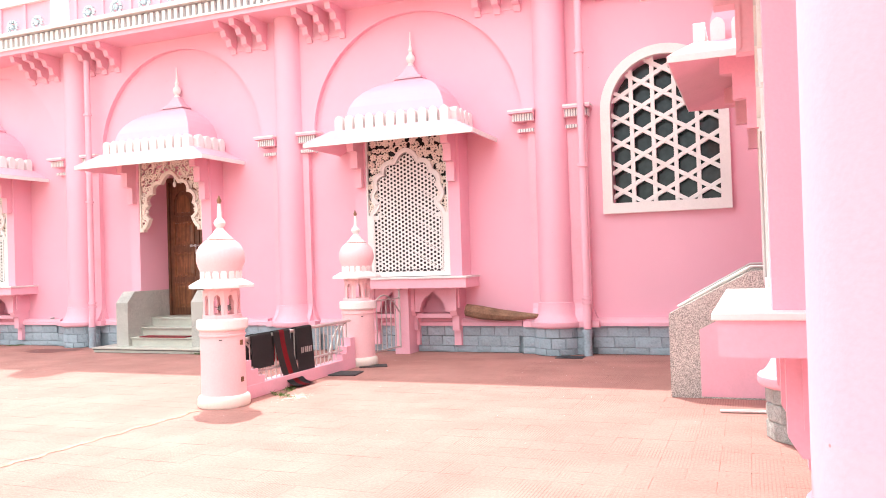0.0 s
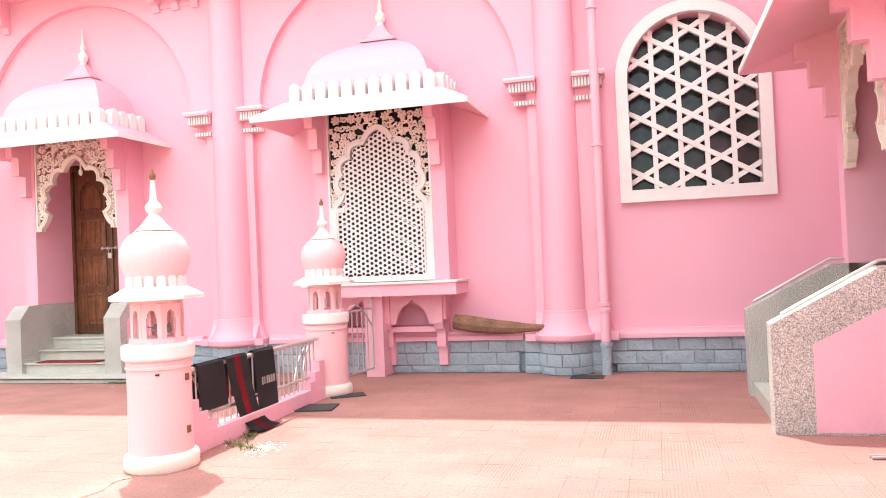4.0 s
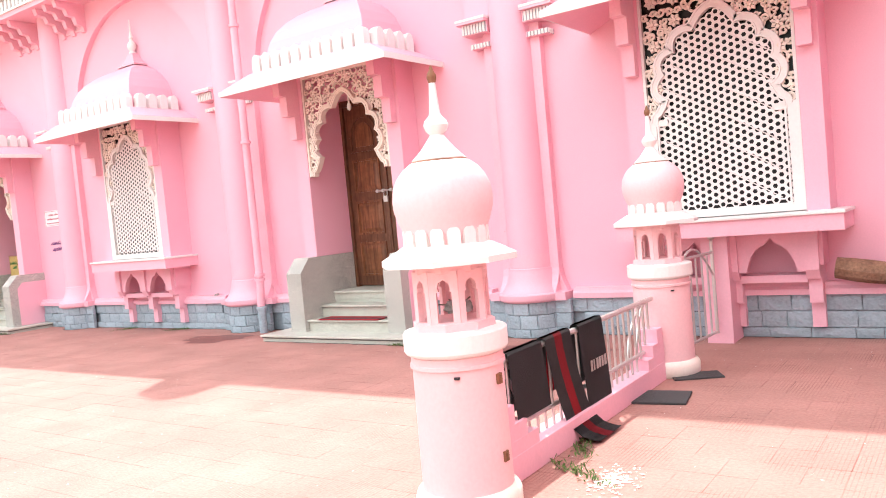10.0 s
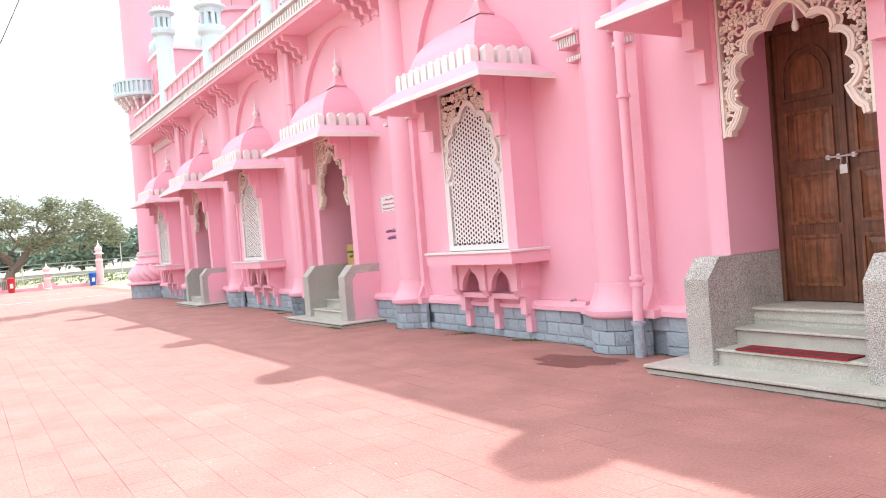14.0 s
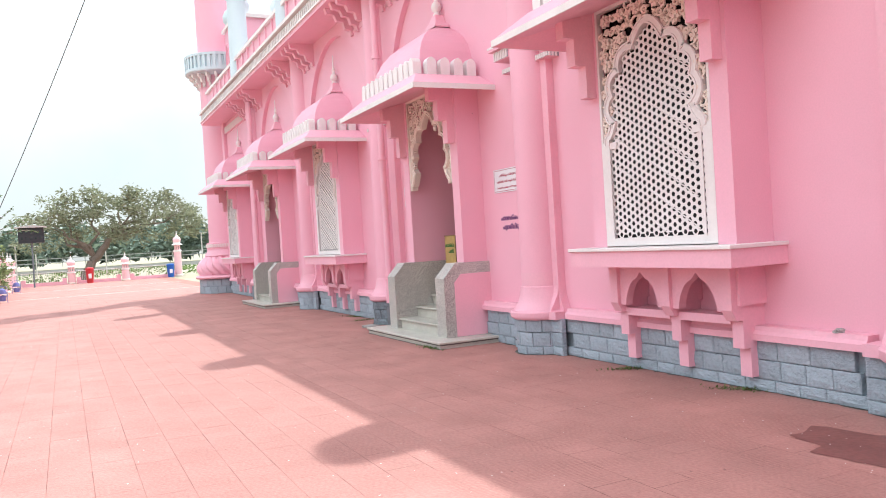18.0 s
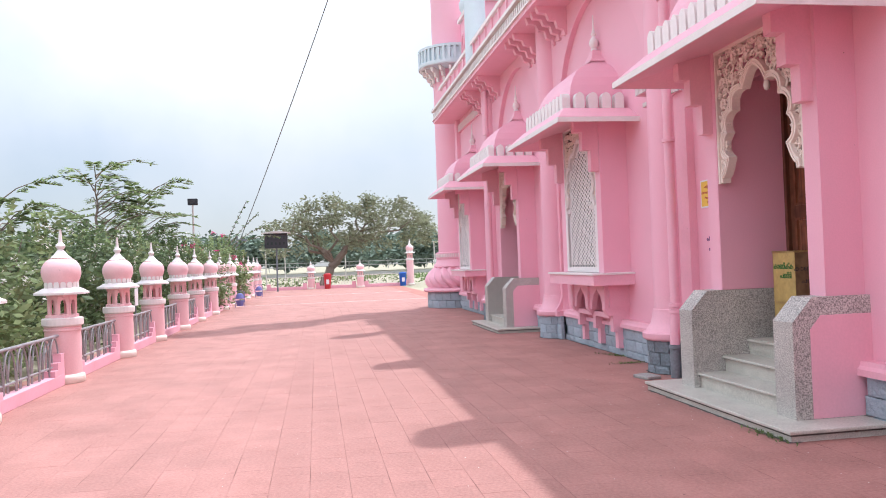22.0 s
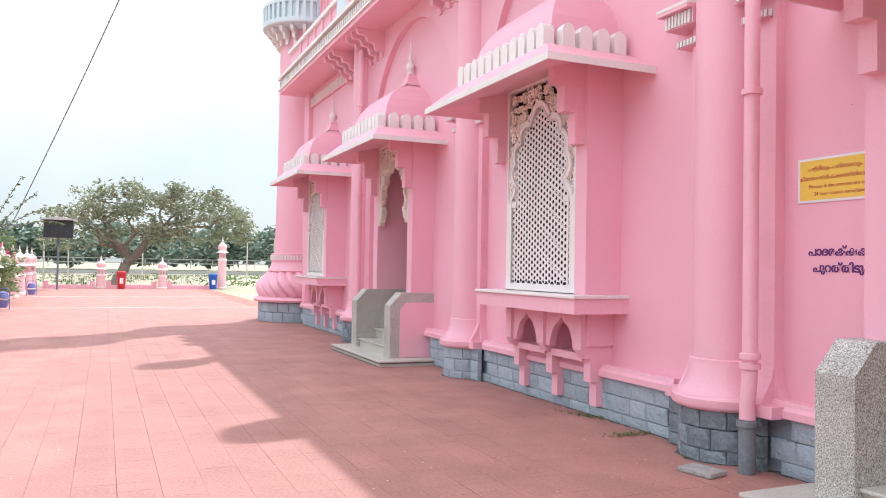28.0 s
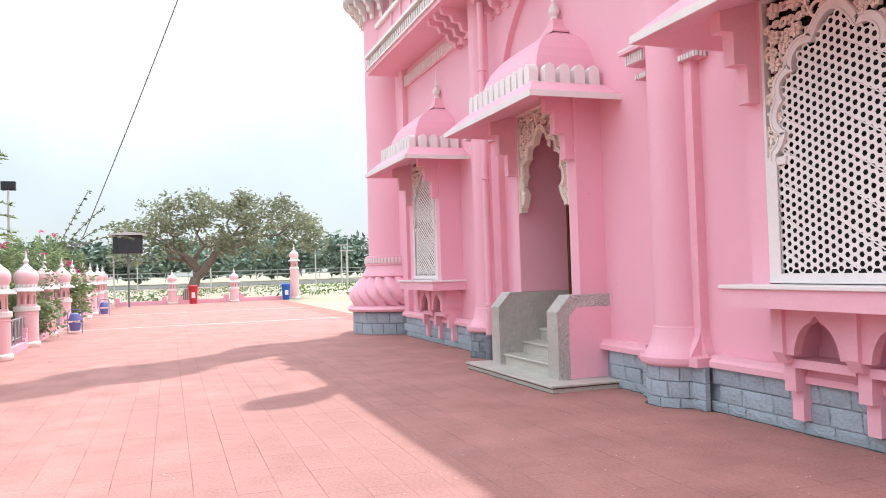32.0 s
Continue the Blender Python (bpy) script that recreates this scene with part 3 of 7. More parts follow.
def pipe(at, shoe=None):
    th = thing("drain_pipe", "pink painted drain pipe beside a column", "pipe", "drain pipes", "", at)
    part("pipe", tube(bmesh.new(), [(0, 0.345, 6.2), (0, 0.345, 0.86)], 0.062, 14), PINK_TRIM, th, smooth=True)
    part("foot_length", tube(bmesh.new(), [(0, 0.345, 0.88), (0, 0.35, 0.75), (0.005, 0.362, 0.60), (0.005, 0.365, 0.44)], 0.064, 14), PINK_TRIM, th, "cracked pink foot length", True)
    for z in (0.93, 0.85, 3.11, 5.0):
        part("collar", lathe(bmesh.new(), [(0.065, 0), (0.085, 0.005), (0.085, 0.05), (0.065, 0.055)], 16, 0, 0.345, z), PINK_TRIM, th, smooth=True)
    part("shoe", lathe(bmesh.new(), [(0.068, 0.0), (0.068, 0.38), (0.084, 0.385), (0.084, 0.43), (0.06, 0.435)], 18, 0.005, 0.365), shoe or IRON, th, "grey iron shoe", True)
    return th


for i, cx in enumerate(COLUMNS):
    column(wall_pose(cx), piped=cx in PIPED)
    offs = [0.52, 0.88, 1.24]
    bracket_row(wall_pose(cx), offs)
    bracket_row(wall_pose(cx), [-o for o in reversed(offs)])
for cy in WING_COLUMNS[1:]:
    column(wall_pose(cy, True) @ pose(0, 0.06 if cy > 9 else 0.0, 0.10 if cy > 9 else 0.0))
bracket_row(wall_pose(WING_COLUMNS[1], True), [-1.24, -0.88, -0.52])
for cx in PIPED:
    pipe(wall_pose(cx - 0.57), STONE if cx < 9 else None)


def cornice():
    th = thing("cornice", "pink cornice with dentils on a backing painted shade grey", "cornice", kind="structure")
    part("soffit", boxes((-6.2, X_END, 0, 0.80, 6.45, 6.54), (WING_X, WING_X + 0.80, 0.8, WING_END + 0.3, 6.45, 6.54)), PINK_TRIM, th)
    # grey colour here paints the shadow between the cornice dentils
    part("fascia", boxes((-6.2, X_END, 0, 0.74, 6.54, 6.84)), GAP_SEAM_GREY, th, "grey backing that paints in the shade between the dentils")
    part("ledge", boxes((-6.2, X_END + 0.05, -0.3, 0.86, 6.84, 6.92), (-6.2, X_END + 0.05, 0.74, 0.84, 6.54, 6.58)), WHITE, th)
    bm = bmesh.new()
    x = -6.1
    while x < X_END - 0.05:
        box(bm, x, x + 0.075, 0.74, 0.80, 6.60, 6.80)
        x += 0.15
    ob = part("dentil_row", bm, WHITE, th)
    ob["kind"] = "stuff"
    th = thing("parapet", "pink roof parapet with round medallions", "parapet", kind="structure")
    part("wall", boxes((-6.2, X_END, 0.30, 0.50, 6.92, 7.62)), PINK, th)
    part("coping", boxes((-6.2, X_END, 0.25, 0.58, 7.62, 7.72)), WHITE, th)
    x = -5.5
    while x < X_END - 0.4:
        part("rib", boxes((x - 0.375 - 0.04, x - 0.375 + 0.04, 0.50, 0.545, 6.92, 7.62)), PINK_TRIM, th)
        if x < 20:
            bm = bmesh.new()
            for r0, r1, d in ((0.10, 0.16, 0.05), (0.0, 0.06, 0.07)):
                for j in range(12):
                    a0, a1 = 2 * math.pi * j / 12, 2 * math.pi * (j + 0.7) / 12
                    prism(bm, [(x + r0 * math.cos(a0), 7.16 + r0 * math.sin(a0)), (x + r1 * math.cos(a0), 7.16 + r1 * math.sin(a0)),
                               (x + r1 * math.cos(a1), 7.16 + r1 * math.sin(a1)), (x + r0 * math.cos(a1) + 0.001, 7.16 + r0 * math.sin(a1))], "y", 0.50, 0.50 + d)
            part("medallion", bm, BLUEWHITE, th)
        x += 0.75


cornice()


# ---- window and door bays ----
def merlon_outline(w, h):
    return [(-w, 0), (w, 0), (w, h * 0.72), (w * 0.75, h * 0.88), (w * 0.3, h * 0.97), (0, h), (-w * 0.3, h * 0.97), (-w * 0.75, h * 0.88), (-w, h * 0.72)]


def canopy(th, half, front):
    """Sloping hood with a row of merlons, half a square dome and a finial, over jambs that stand out from the wall."""
    bm = bmesh.new()
    rows = [(1.04, 0.42, 3.94), (1.57, 1.30, 3.70), (1.57, 1.30, 3.78), (1.16, 1.07, 3.99), (1.10, 1.02, 4.00)]
    rings = [[bm.verts.new(p) for p in ((-hx, 0, z), (-hx, y, z), (hx, y, z), (hx, 0, z))] for hx, y, z in rows]
    for lo, hi in zip(rings, rings[1:]):
        for i in range(3):
            bm.faces.new((lo[i], lo[i + 1], hi[i + 1], hi[i]))
    bm.faces.new(rings[0])
    bm.faces.new(list(reversed(rings[-1])))
    bmesh.ops.recalc_face_normals(bm, faces=bm.faces)
    part("canopy_slab", bm, PINK_TRIM, th)
    part("canopy_edge", boxes((-1.58, 1.58, 1.30, 1.315, 3.70, 3.775), (-1.585, -1.57, 0, 1.315, 3.70, 3.775), (1.57, 1.585, 0, 1.315, 3.70, 3.775)), WHITE, th)
    me = None
    spots = [(x, 1.0, 0) for x in np.linspace(-1.0, 1.0, 11)] + [(s * 1.09, y, 90) for s in (-1, 1) for y in (0.14, 0.36, 0.58, 0.80)]
    for x, y, turn in spots:
        if me is None:
            bm = prism(bmesh.new(), merlon_outline(0.076, 0.27), "y", -0.065, 0.065)
            ob = part("merlon", bm, WHITE, th)
            me = ob.data
        else:
            ob = new("merlon", me)
            ob.parent = th
        ob.matrix_basis = pose(float(x), y, 3.98, 0, 0, turn)
    prof = [(1.0, 3.98), (1.0, 4.14), (0.985, 4.27), (0.94, 4.42), (0.86, 4.57), (0.74, 4.7), (0.60, 4.8), (0.44, 4.88), (0.32, 4.93), (0.25, 4.97)]
    bm = bmesh.new()
    rings = [[bm.verts.new(p) for p in ((-0.95 * s, 0, z), (-0.95 * s, 0.90 * s, z), (0.95 * s, 0.90 * s, z), (0.95 * s, 0, z))] for s, z in prof]
    for lo, hi in zip(rings, rings[1:]):
        for i in range(3):
            bm.faces.new((lo[i], lo[i + 1], hi[i + 1], hi[i]))
    bm.faces.new(list(reversed(rings[-1])))
    bmesh.ops.recalc_face_normals(bm, faces=bm.faces)
    part("dome", bm, PINK, th)
    bm = bmesh.new()
    rows = [(0.275, 0.27, 4.965), (0.275, 0.27, 4.995), (0.20, 0.22, 5.03), (0.13, 0.18, 5.11), (0.085, 0.155, 5.18), (0.07, 0.145, 5.22)]
    rings = [[bm.verts.new(p) for p in ((-hx, 0, z), (-hx, y, z), (hx, y, z), (hx, 0, z))] for hx, y, z in rows]
    for lo, hi in zip(rings, rings[1:]):
        for i in range(3):
            bm.faces.new((lo[i], lo[i + 1], hi[i + 1], hi[i]))
    bm.faces.new(list(reversed(rings[-1])))
    bmesh.ops.recalc_face_normals(bm, faces=bm.faces)
    part("dome_cap", bm, PINK_TRIM, th)
    part("finial", lathe(bmesh.new(), [(0.055, 5.2), (0.06, 5.24), (0.04, 5.27), (0.075, 5.31), (0.085, 5.36), (0.07, 5.41), (0.035, 5.45), (0.03, 5.48), (0.045, 5.51), (0.03, 5.55), (0.018, 5.62), (0.008, 5.85)], 14, 0, 0.09), WHITE, th, smooth=True)
    prof = [(front + u, v) for u, v in ((0, 3.94), (0.40, 3.84), (0.40, 3.64), (0.27, 3.64), (0.27, 3.35), (0.13, 3.35), (0.13, 3.01), (0, 3.01))]
    for s in (-1, 1):
        a, b = sorted((s * (half + 0.035), s * (half + 0.165)))
        corbel = part("corbel", prism(bmesh.new(), prof, "x", a, b), PINK_TRIM, th)
        # raised stepped border on both cheeks
        edge = prof[2:7]
        for x0, x1 in ((a - 0.008, a), (b, b + 0.008)):
            rim = edge + [(u - 0.035 if u > front + 0.05 else u, v + 0.035) for u, v in reversed(edge)]
            part("corbel_rim", prism(bmesh.new(), rim, "x", x0, x1), PINK_TRIM, corbel)
        a, b = sorted((s * half, s * (half + 0.215)))
        part("jamb", boxes((a, b, 0, front, 1.37, 3.945)), PINK, th)


def scrolls(bm, inside, x0, x1, z0, z1, y0, y1, seed):
    """Carved leaf scrolls packed into a region."""
    rnd = random.Random(seed)
    placed = []
    roses = [q for x in (0.13, 0.38, 0.62) for sx in (x, -x) for q in [(sx, z) for z in np.arange(z1 - 0.10, z0, -0.04)]]
    flowers = []
    for x, z in roses:
        if inside(x, z, 0.085) and not any(math.hypot(x - a, z - b) < 0.21 for a, b in flowers):
            flowers.append((x, z))
            placed.append((x, z, 0.085))
            for k in range(7):
                a = 0.9 * k + x
                c, d = math.cos(a), math.sin(a)
                petal = [(x + 0.015 * c, z + 0.015 * d), (x + 0.052 * math.cos(a + 0.42), z + 0.052 * math.sin(a + 0.42)), (x + 0.074 * c, z + 0.074 * d), (x + 0.052 * math.cos(a - 0.42), z + 0.052 * math.sin(a - 0.42))]
                prism(bm, petal, "y", y0 + 0.006, y1 + 0.003 * (k % 2))
            prism(bm, [(x + 0.022 * math.cos(1.05 * k), z + 0.022 * math.sin(1.05 * k)) for k in range(6)], "y", y0, y1 + 0.014)
    n_flowers = len(placed)
    for tries in range(2500):
        x, z = rnd.uniform(x0, x1), rnd.uniform(z0, z1)
        r = rnd.choice((0.09, 0.075, 0.06, 0.045, 0.035))
        if not inside(x, z, r * 0.62) or any(math.hypot(x - a, z - b) < (r + c) * 0.80 for a, b, c in placed):
            continue
        placed.append((x, z, r))
    for x, z, r in placed[n_flowers:]:
        turn, way = rnd.uniform(0, 6.28), rnd.choice((-1, 1))
        pts = []
        for k in range(15):
            a = turn + way * k * 0.52
            rr = r * (1.12 - 0.062 * k)
            pts.append((x + rr * math.cos(a), (y0 + y1) / 2, z + rr * math.sin(a)))
        tube(bm, pts, [0.016] * 10 + [0.014, 0.012, 0.012, 0.012, 0.015], 5)
        for k in range(5):
            a = turn + 1.26 * k
            c, s_ = math.cos(a), math.sin(a)
            leaf = [(x + r * 0.35 * c, z + r * 0.35 * s_), (x + r * 1.0 * math.cos(a + 0.3), z + r * math.sin(a + 0.3)), (x + r * 1.45 * c, z + r * 1.45 * s_), (x + r * 1.0 * math.cos(a - 0.3), z + r * math.sin(a - 0.3))]
            if k % 2 == 0 and inside(leaf[2][0], leaf[2][1], 0.005):
                prism(bm, leaf, "y", y0 + 0.008, y1 - 0.006)


def hole_plate(bm, inside, x0, x1, z0, z1, pitch, hole, y0, y1):
    """A plate of six-sided cells, each with a round hole through it."""
    row, x = 0, x0
    R = pitch / math.sqrt(3)
    while x < x1:
        z = z0 + (pitch / 2 if row % 2 else 0)
        while z < z1:
            if inside(x, z):
                outer = [(x + R * math.cos(math.pi / 3 * i), z + R * math.sin(math.pi / 3 * i)) for i in range(6)]
                inner = [(x + hole * math.cos(math.pi / 3 * i), z + hole * math.sin(math.pi / 3 * i)) for i in range(6)]
                fo, fi = [bm.verts.new((a, y1, b)) for a, b in outer], [bm.verts.new((a, y1, b)) for a, b in inner]
                bi = [bm.verts.new((a, y0, b)) for a, b in inner]
                for i in range(6):
                    j = (i + 1) % 6
                    bm.faces.new((fo[j], fo[i], fi[i], fi[j]))
                    bm.faces.new((fi[j], fi[i], bi[i], bi[j]))
            z += pitch
        row += 1
        x += pitch * math.sqrt(3) / 2


# Black colour stands for the darkness seen through the screen holes.
HOLESHADE = material("black_sheet_for_hole_shade", (0.012, 0.012, 0.012), 0.35, vary=0.3, grain=8, blotch=3, bump=0)
CUSPS = [(0.50, 2.70), (0.525, 2.97), (0.405, 3.20), (0.205, 3.39)]
WIN_ARCH = cusped_line((0.63, 2.46), CUSPS, 3.60, 0.34)
DOOR_ARCH = cusped_line((0.65, 2.42), CUSPS, 3.60, 0.36)


def arch_height(line, x):
    best = -9.0
    for (xa, za), (xb, zb) in zip(line, line[1:]):
        if min(xa, xb) <= x <= max(xa, xb) and abs(xb - xa) > 1e-6:
            best = max(best, za + (zb - za) * (x - xa) / (xb - xa))
    return best


def in_window_arch(x, z):
    if z < 2.48:
        return abs(x) < 0.655
    return z < arch_height(WIN_ARCH, x) - 0.005 and abs(x) < 0.60


def fitted(ob, wide, forward):
    """Widens a part and moves it to the front plane of its bay."""
    ob.data.transform(Matrix.Translation((0, forward, 0)) @ Matrix.Diagonal((wide, 1, 1, 1)))
    return ob


def window_unit(at):
    th = thing("window_1", "white pierced stone window in a pink domed canopy bay", "window", "jali window bays", "structure", at)
    canopy(th, WIN_HALF, WIN_FRONT)
    bm = bmesh.new()
    hole_plate(bm, in_window_arch, -0.62, 0.66, 1.50, 3.8, 0.0745, 0.0252, 0.482, 0.485)
    # sheet added close behind the screen so its holes look unlit
    part("pane", boxes((-0.745, 0.745, 0.40, 0.41, 1.385, 3.90)), HOLESHADE, th, "added black sheet that stands for the shade behind the screen")
    part("pierced_screen", bm, WHITE, th, "white stone screen pierced with round holes")
    bm = bmesh.new()
    for s in (-1, 1):
        a, b = sorted((s * 0.655, s * 0.765))
        box(bm, a, b, 0.44, 0.50, 1.38, 2.50, 0)
    box(bm, -0.655, 0.655, 0.44, 0.50, 1.38, 1.465)
    box(bm, -0.765, 0.765, 0.44, 0.50, 3.895, 3.94)
    for s in (-1, 1):
        a, b = sorted((s * 0.735, s * 0.765))
        box(bm, a, b, 0.44, 0.50, 2.50, 3.895)
    part("screen_frame", bm, WHITE, th)
    bm = band(bmesh.new(), WIN_ARCH, -0.085, 0.44, 0.505)
    for s in (-1, 1):
        a, b = sorted((s * 0.53, s * 0.66))
        box(bm, a, b, 0.45, 0.503, 2.42, 2.49)
        a, b = sorted((s * 0.625, s * 0.645))
        box(bm, a, b, 0.50, 0.512, 1.46, 2.45)
    part("cusped_border", bm, WHITE, th)
    part("border_bead", band(band(bmesh.new(), WIN_ARCH, -0.018, 0.50, 0.517), offset(WIN_ARCH, -0.062), -0.018, 0.50, 0.514), WHITE, th)

    def spare(x, z, m):
        return abs(x) < 0.735 - m * 0.6 and z < 3.90 - m * 0.6 and z > 2.50 + m * 0.5 and (abs(x) > 0.66 + m * 0.2 or z > arch_height(WIN_ARCH, x) + 0.075 + m * 0.75)
    bm = bmesh.new()
    scrolls(bm, spare, -0.73, 0.73, 2.50, 3.89, 0.45, 0.495, 5)
    part("scrollwork", bm, CREAM, th, "cream carved leaf scrolls")
    bm = bmesh.new()
    for s in (-1, 1):
        for k in range(9):
            z0 = 1.46 + k * 0.30 - 0.6
            a, b = (-0.655 * s, z0), (0.655 * s, z0 + 0.85)
            pts = []
            for q in np.linspace(0, 1, 14):
                x, z = a[0] + (b[0] - a[0]) * q, a[1] + (b[1] - a[1]) * q
                if z > 1.47 and in_window_arch(x, z) and s > 0:
                    pts.append((x, 0.487, z))
            if len(pts) > 2:
                tube(bm, pts, 0.006, 4)
    part("rib_pattern", bm, WHITE, th)
    for ob in th.children:
        if ob.name.split(".")[0] in ("pane", "pierced_screen", "screen_frame", "cusped_border", "border_bead", "scrollwork", "rib_pattern"):
            fitted(ob, WIN_HALF / 0.767, WIN_FRONT - 0.50)
    part("sill_top", boxes((-1.18, 1.18, 0, 0.72, 1.335, 1.37), bevel=0.006), WHITE, th)
    part("sill", boxes((-1.16, 1.16, 0, 0.695, 1.17, 1.335)), PINK_TRIM, th)
    # niches below the sill
    leg = [(0.0, 0.13), (0.20, 0.13), (0.20, 0.40), (0.28, 0.40), (0.28, 0.66), (0.35, 0.66), (0.41, 0.76), (0.41, 1.17), (0.0, 1.17)]
    for u in (-0.80, 0.0, 0.80):
        part("leg", prism(bmesh.new(), leg, "x", u - 0.065, u + 0.065), PINK_TRIM, th)
        part("leg_step", boxes((u - 0.10, u + 0.10, 0.0, 0.34, 0.80, 1.17)), PINK_TRIM, th)
    for c in (-0.40, 0.40):
        w, line = 0.25, []
        for s in np.linspace(0, 1, 9):
            line.append((c + w * math.cos(s * math.pi / 2) ** 0.8, 0.74 + 0.30 * math.sin(s * math.pi / 2) ** 1.3 if s < 1 else 1.10))
        arch = line + [(2 * c - x, z) for x, z in line[::-1][1:]]
        bm = prism(bmesh.new(), [(c + 0.335, 0.74), (c + 0.335, 1.17), (c - 0.335, 1.17), (c - 0.335, 0.74)] + arch[::-1], "y", 0.28, 0.37)
        part("niche_arch", bm, PINK_TRIM, th)
        part("niche_floor", boxes((c - 0.335, c + 0.335, 0.0, 0.30, 0.62, 0.70)), PINK_TRIM, th)
    return th


def raised_panel(a, b, z0, z1, y):
    """Moulding round a fielded panel that slopes up from its rim."""
    bm = boxes((a, b, y - 0.002, y + 0.022, z0, z0 + 0.03), (a, b, y - 0.002, y + 0.022, z1 - 0.03, z1),
               (a, a + 0.03, y - 0.002, y + 0.022, z0 + 0.03, z1 - 0.03), (b - 0.03, b, y - 0.002, y + 0.022, z0 + 0.03, z1 - 0.03))
    rings = []
    for m, d in ((0.03, 0.002), (0.05, 0.003), (0.10, 0.018), (0.115, 0.018)):
        rings.append([bm.verts.new((u, y + d, v)) for u, v in ((a + m, z0 + m), (b - m, z0 + m), (b - m, z1 - m), (a + m, z1 - m))])
    for lo, hi in zip(rings, rings[1:]):
        for i in range(4):
            bm.faces.new((lo[(i + 1) % 4], lo[i], hi[i], hi[(i + 1) % 4]))
    bm.faces.new(list(reversed(rings[-1])))
    bmesh.ops.recalc_face_normals(bm, faces=bm.faces)
    return bm


def door_unit(at):
    th = thing("door_1", "brown panelled door under a cream cusped arch", "door", "domed doorways", "structure", at)
    canopy(th, DOOR_HALF, DOOR_FRONT)
    inner = DOOR_HALF - 0.02
    for s in (-1, 1):
        a, b = sorted((s * inner, s * DOOR_HALF))
        part("reveal", boxes((a, b, -0.60, DOOR_FRONT - 0.003, 1.205, 3.94)), PINK, th)
        a, b = sorted((s * DOOR_HALF, s * (DOOR_HALF + 0.215)))
        part("jamb_foot", boxes((a, b, 0, DOOR_FRONT, 1.10, 1.37)), PINK, th)
    part("lintel", boxes((-inner, inner, -0.60, -0.02, 3.62, 3.70)), PINK, th)
    part("threshold", boxes((-inner, inner, -0.60, 0.10, 0.50, 0.63)), MARBLE, th)
    bm = band(bmesh.new(), DOOR_ARCH, -0.065, 0.40, 0.50)
    part("cusped_arch", bm, CREAM, th, "cream carved cusped arch", False)
    bm = band(bmesh.new(), offset(DOOR_ARCH, -0.016), -0.014, 0.48, 0.512)
    band(bm, offset(DOOR_ARCH, -0.05), -0.016, 0.42, 0.510)
    box(bm, -0.765, 0.765, 0.42, 0.49, 3.90, 3.94)
    for s in (-1, 1):
        a, b = sorted((s * 0.725, s * 0.755))
        box(bm, a, b, 0.42, 0.49, 2.42, 3.90)
    part("arch_frame", bm, CREAM, th)

    def spare(x, z, m):
        return abs(x) < 0.735 - m * 0.6 and z < 3.91 - m * 0.6 and z > 2.50 + m * 0.5 and (abs(x) > 0.72 or z > arch_height(DOOR_ARCH, x) + 0.08 + m * 0.7)
    bm = bmesh.new()
    scrolls(bm, spare, -0.73, 0.73, 2.5, 3.90, 0.43, 0.48, 11)
    part("scrollwork", bm, CREAM, th, "cream carved leaf scrolls")
    for ob in th.children:
        if ob.name.split(".")[0] in ("cusped_arch", "arch_frame", "scrollwork"):
            fitted(ob, inner / 0.760, DOOR_FRONT - 0.50)
    # two leaves with raised panels
    part("door_frame", boxes((-inner, -0.75, -0.540, -0.430, 0.63, 3.62), (0.75, inner, -0.540, -0.430, 0.63, 3.62), (-0.75, 0.75, -0.540, -0.430, 3.52, 3.62)), WOOD, th)
    y = -0.475
    for s in (-1, 1):
        a, b = sorted((s * 0.004, s * 0.748))
        leaf = part("leaf", boxes((a, b, y - 0.045, y, 0.64, 3.52)), WOOD, th)
        a, b = sorted((s * 0.11, s * 0.65))
        for z0, z1 in ((0.80, 1.34), (1.46, 2.00), (2.14, 2.66)):
            part("panel", raised_panel(a, b, z0, z1, y), WOODPANEL, leaf, "lighter raised wood panel")
        c = s * 0.38
        line = [(c + 0.25 * math.cos(t), 3.02 + 0.30 * math.sin(t)) for t in np.linspace(0, math.pi, 17)]
        bm = band(bmesh.new(), line, -0.035, y - 0.002, y + 0.022)
        box(bm, c - 0.285, c + 0.285, y - 0.002, y + 0.022, 2.78, 2.81)
        for e in (-1, 1):
            box(bm, c + e * 0.2675 - 0.0175, c + e * 0.2675 + 0.0175, y - 0.002, y + 0.022, 2.81, 3.02)
        part("arch_moulding", bm, WOOD, leaf)
        inside = [(c + 0.19 * math.cos(t), 3.01 + 0.23 * math.sin(t)) for t in np.linspace(0, math.pi, 17)]
        part("panel", prism(bmesh.new(), inside + [(c - 0.19, 2.86), (c + 0.19, 2.86)], "y", y, y + 0.014), WOODPANEL, leaf, "arched raised wood panel")
    part("cover_strip", boxes((-0.028, 0.028, y, y + 0.022, 0.64, 3.52), bevel=0.004), WOOD, th)
    bm = tube(bmesh.new(), [(0.20, -0.435, 2.13), (-0.14, -0.435, 2.13)], 0.014, 8)
    for u in (0.17, 0.06, -0.10):
        box(bm, u - 0.018, u + 0.018, -0.475, -0.425, 2.105, 2.155)
    tube(bm, [(0.03, -0.425, 2.12), (0.035, -0.415, 2.05), (0.0, -0.415, 2.03), (-0.035, -0.415, 2.05), (-0.03, -0.425, 2.12)], 0.007, 6)
    box(bm, -0.04, 0.04, -0.435, -0.405, 1.95, 2.04)
    part("bolt", bm, STEEL, th, "steel bolt with padlock")
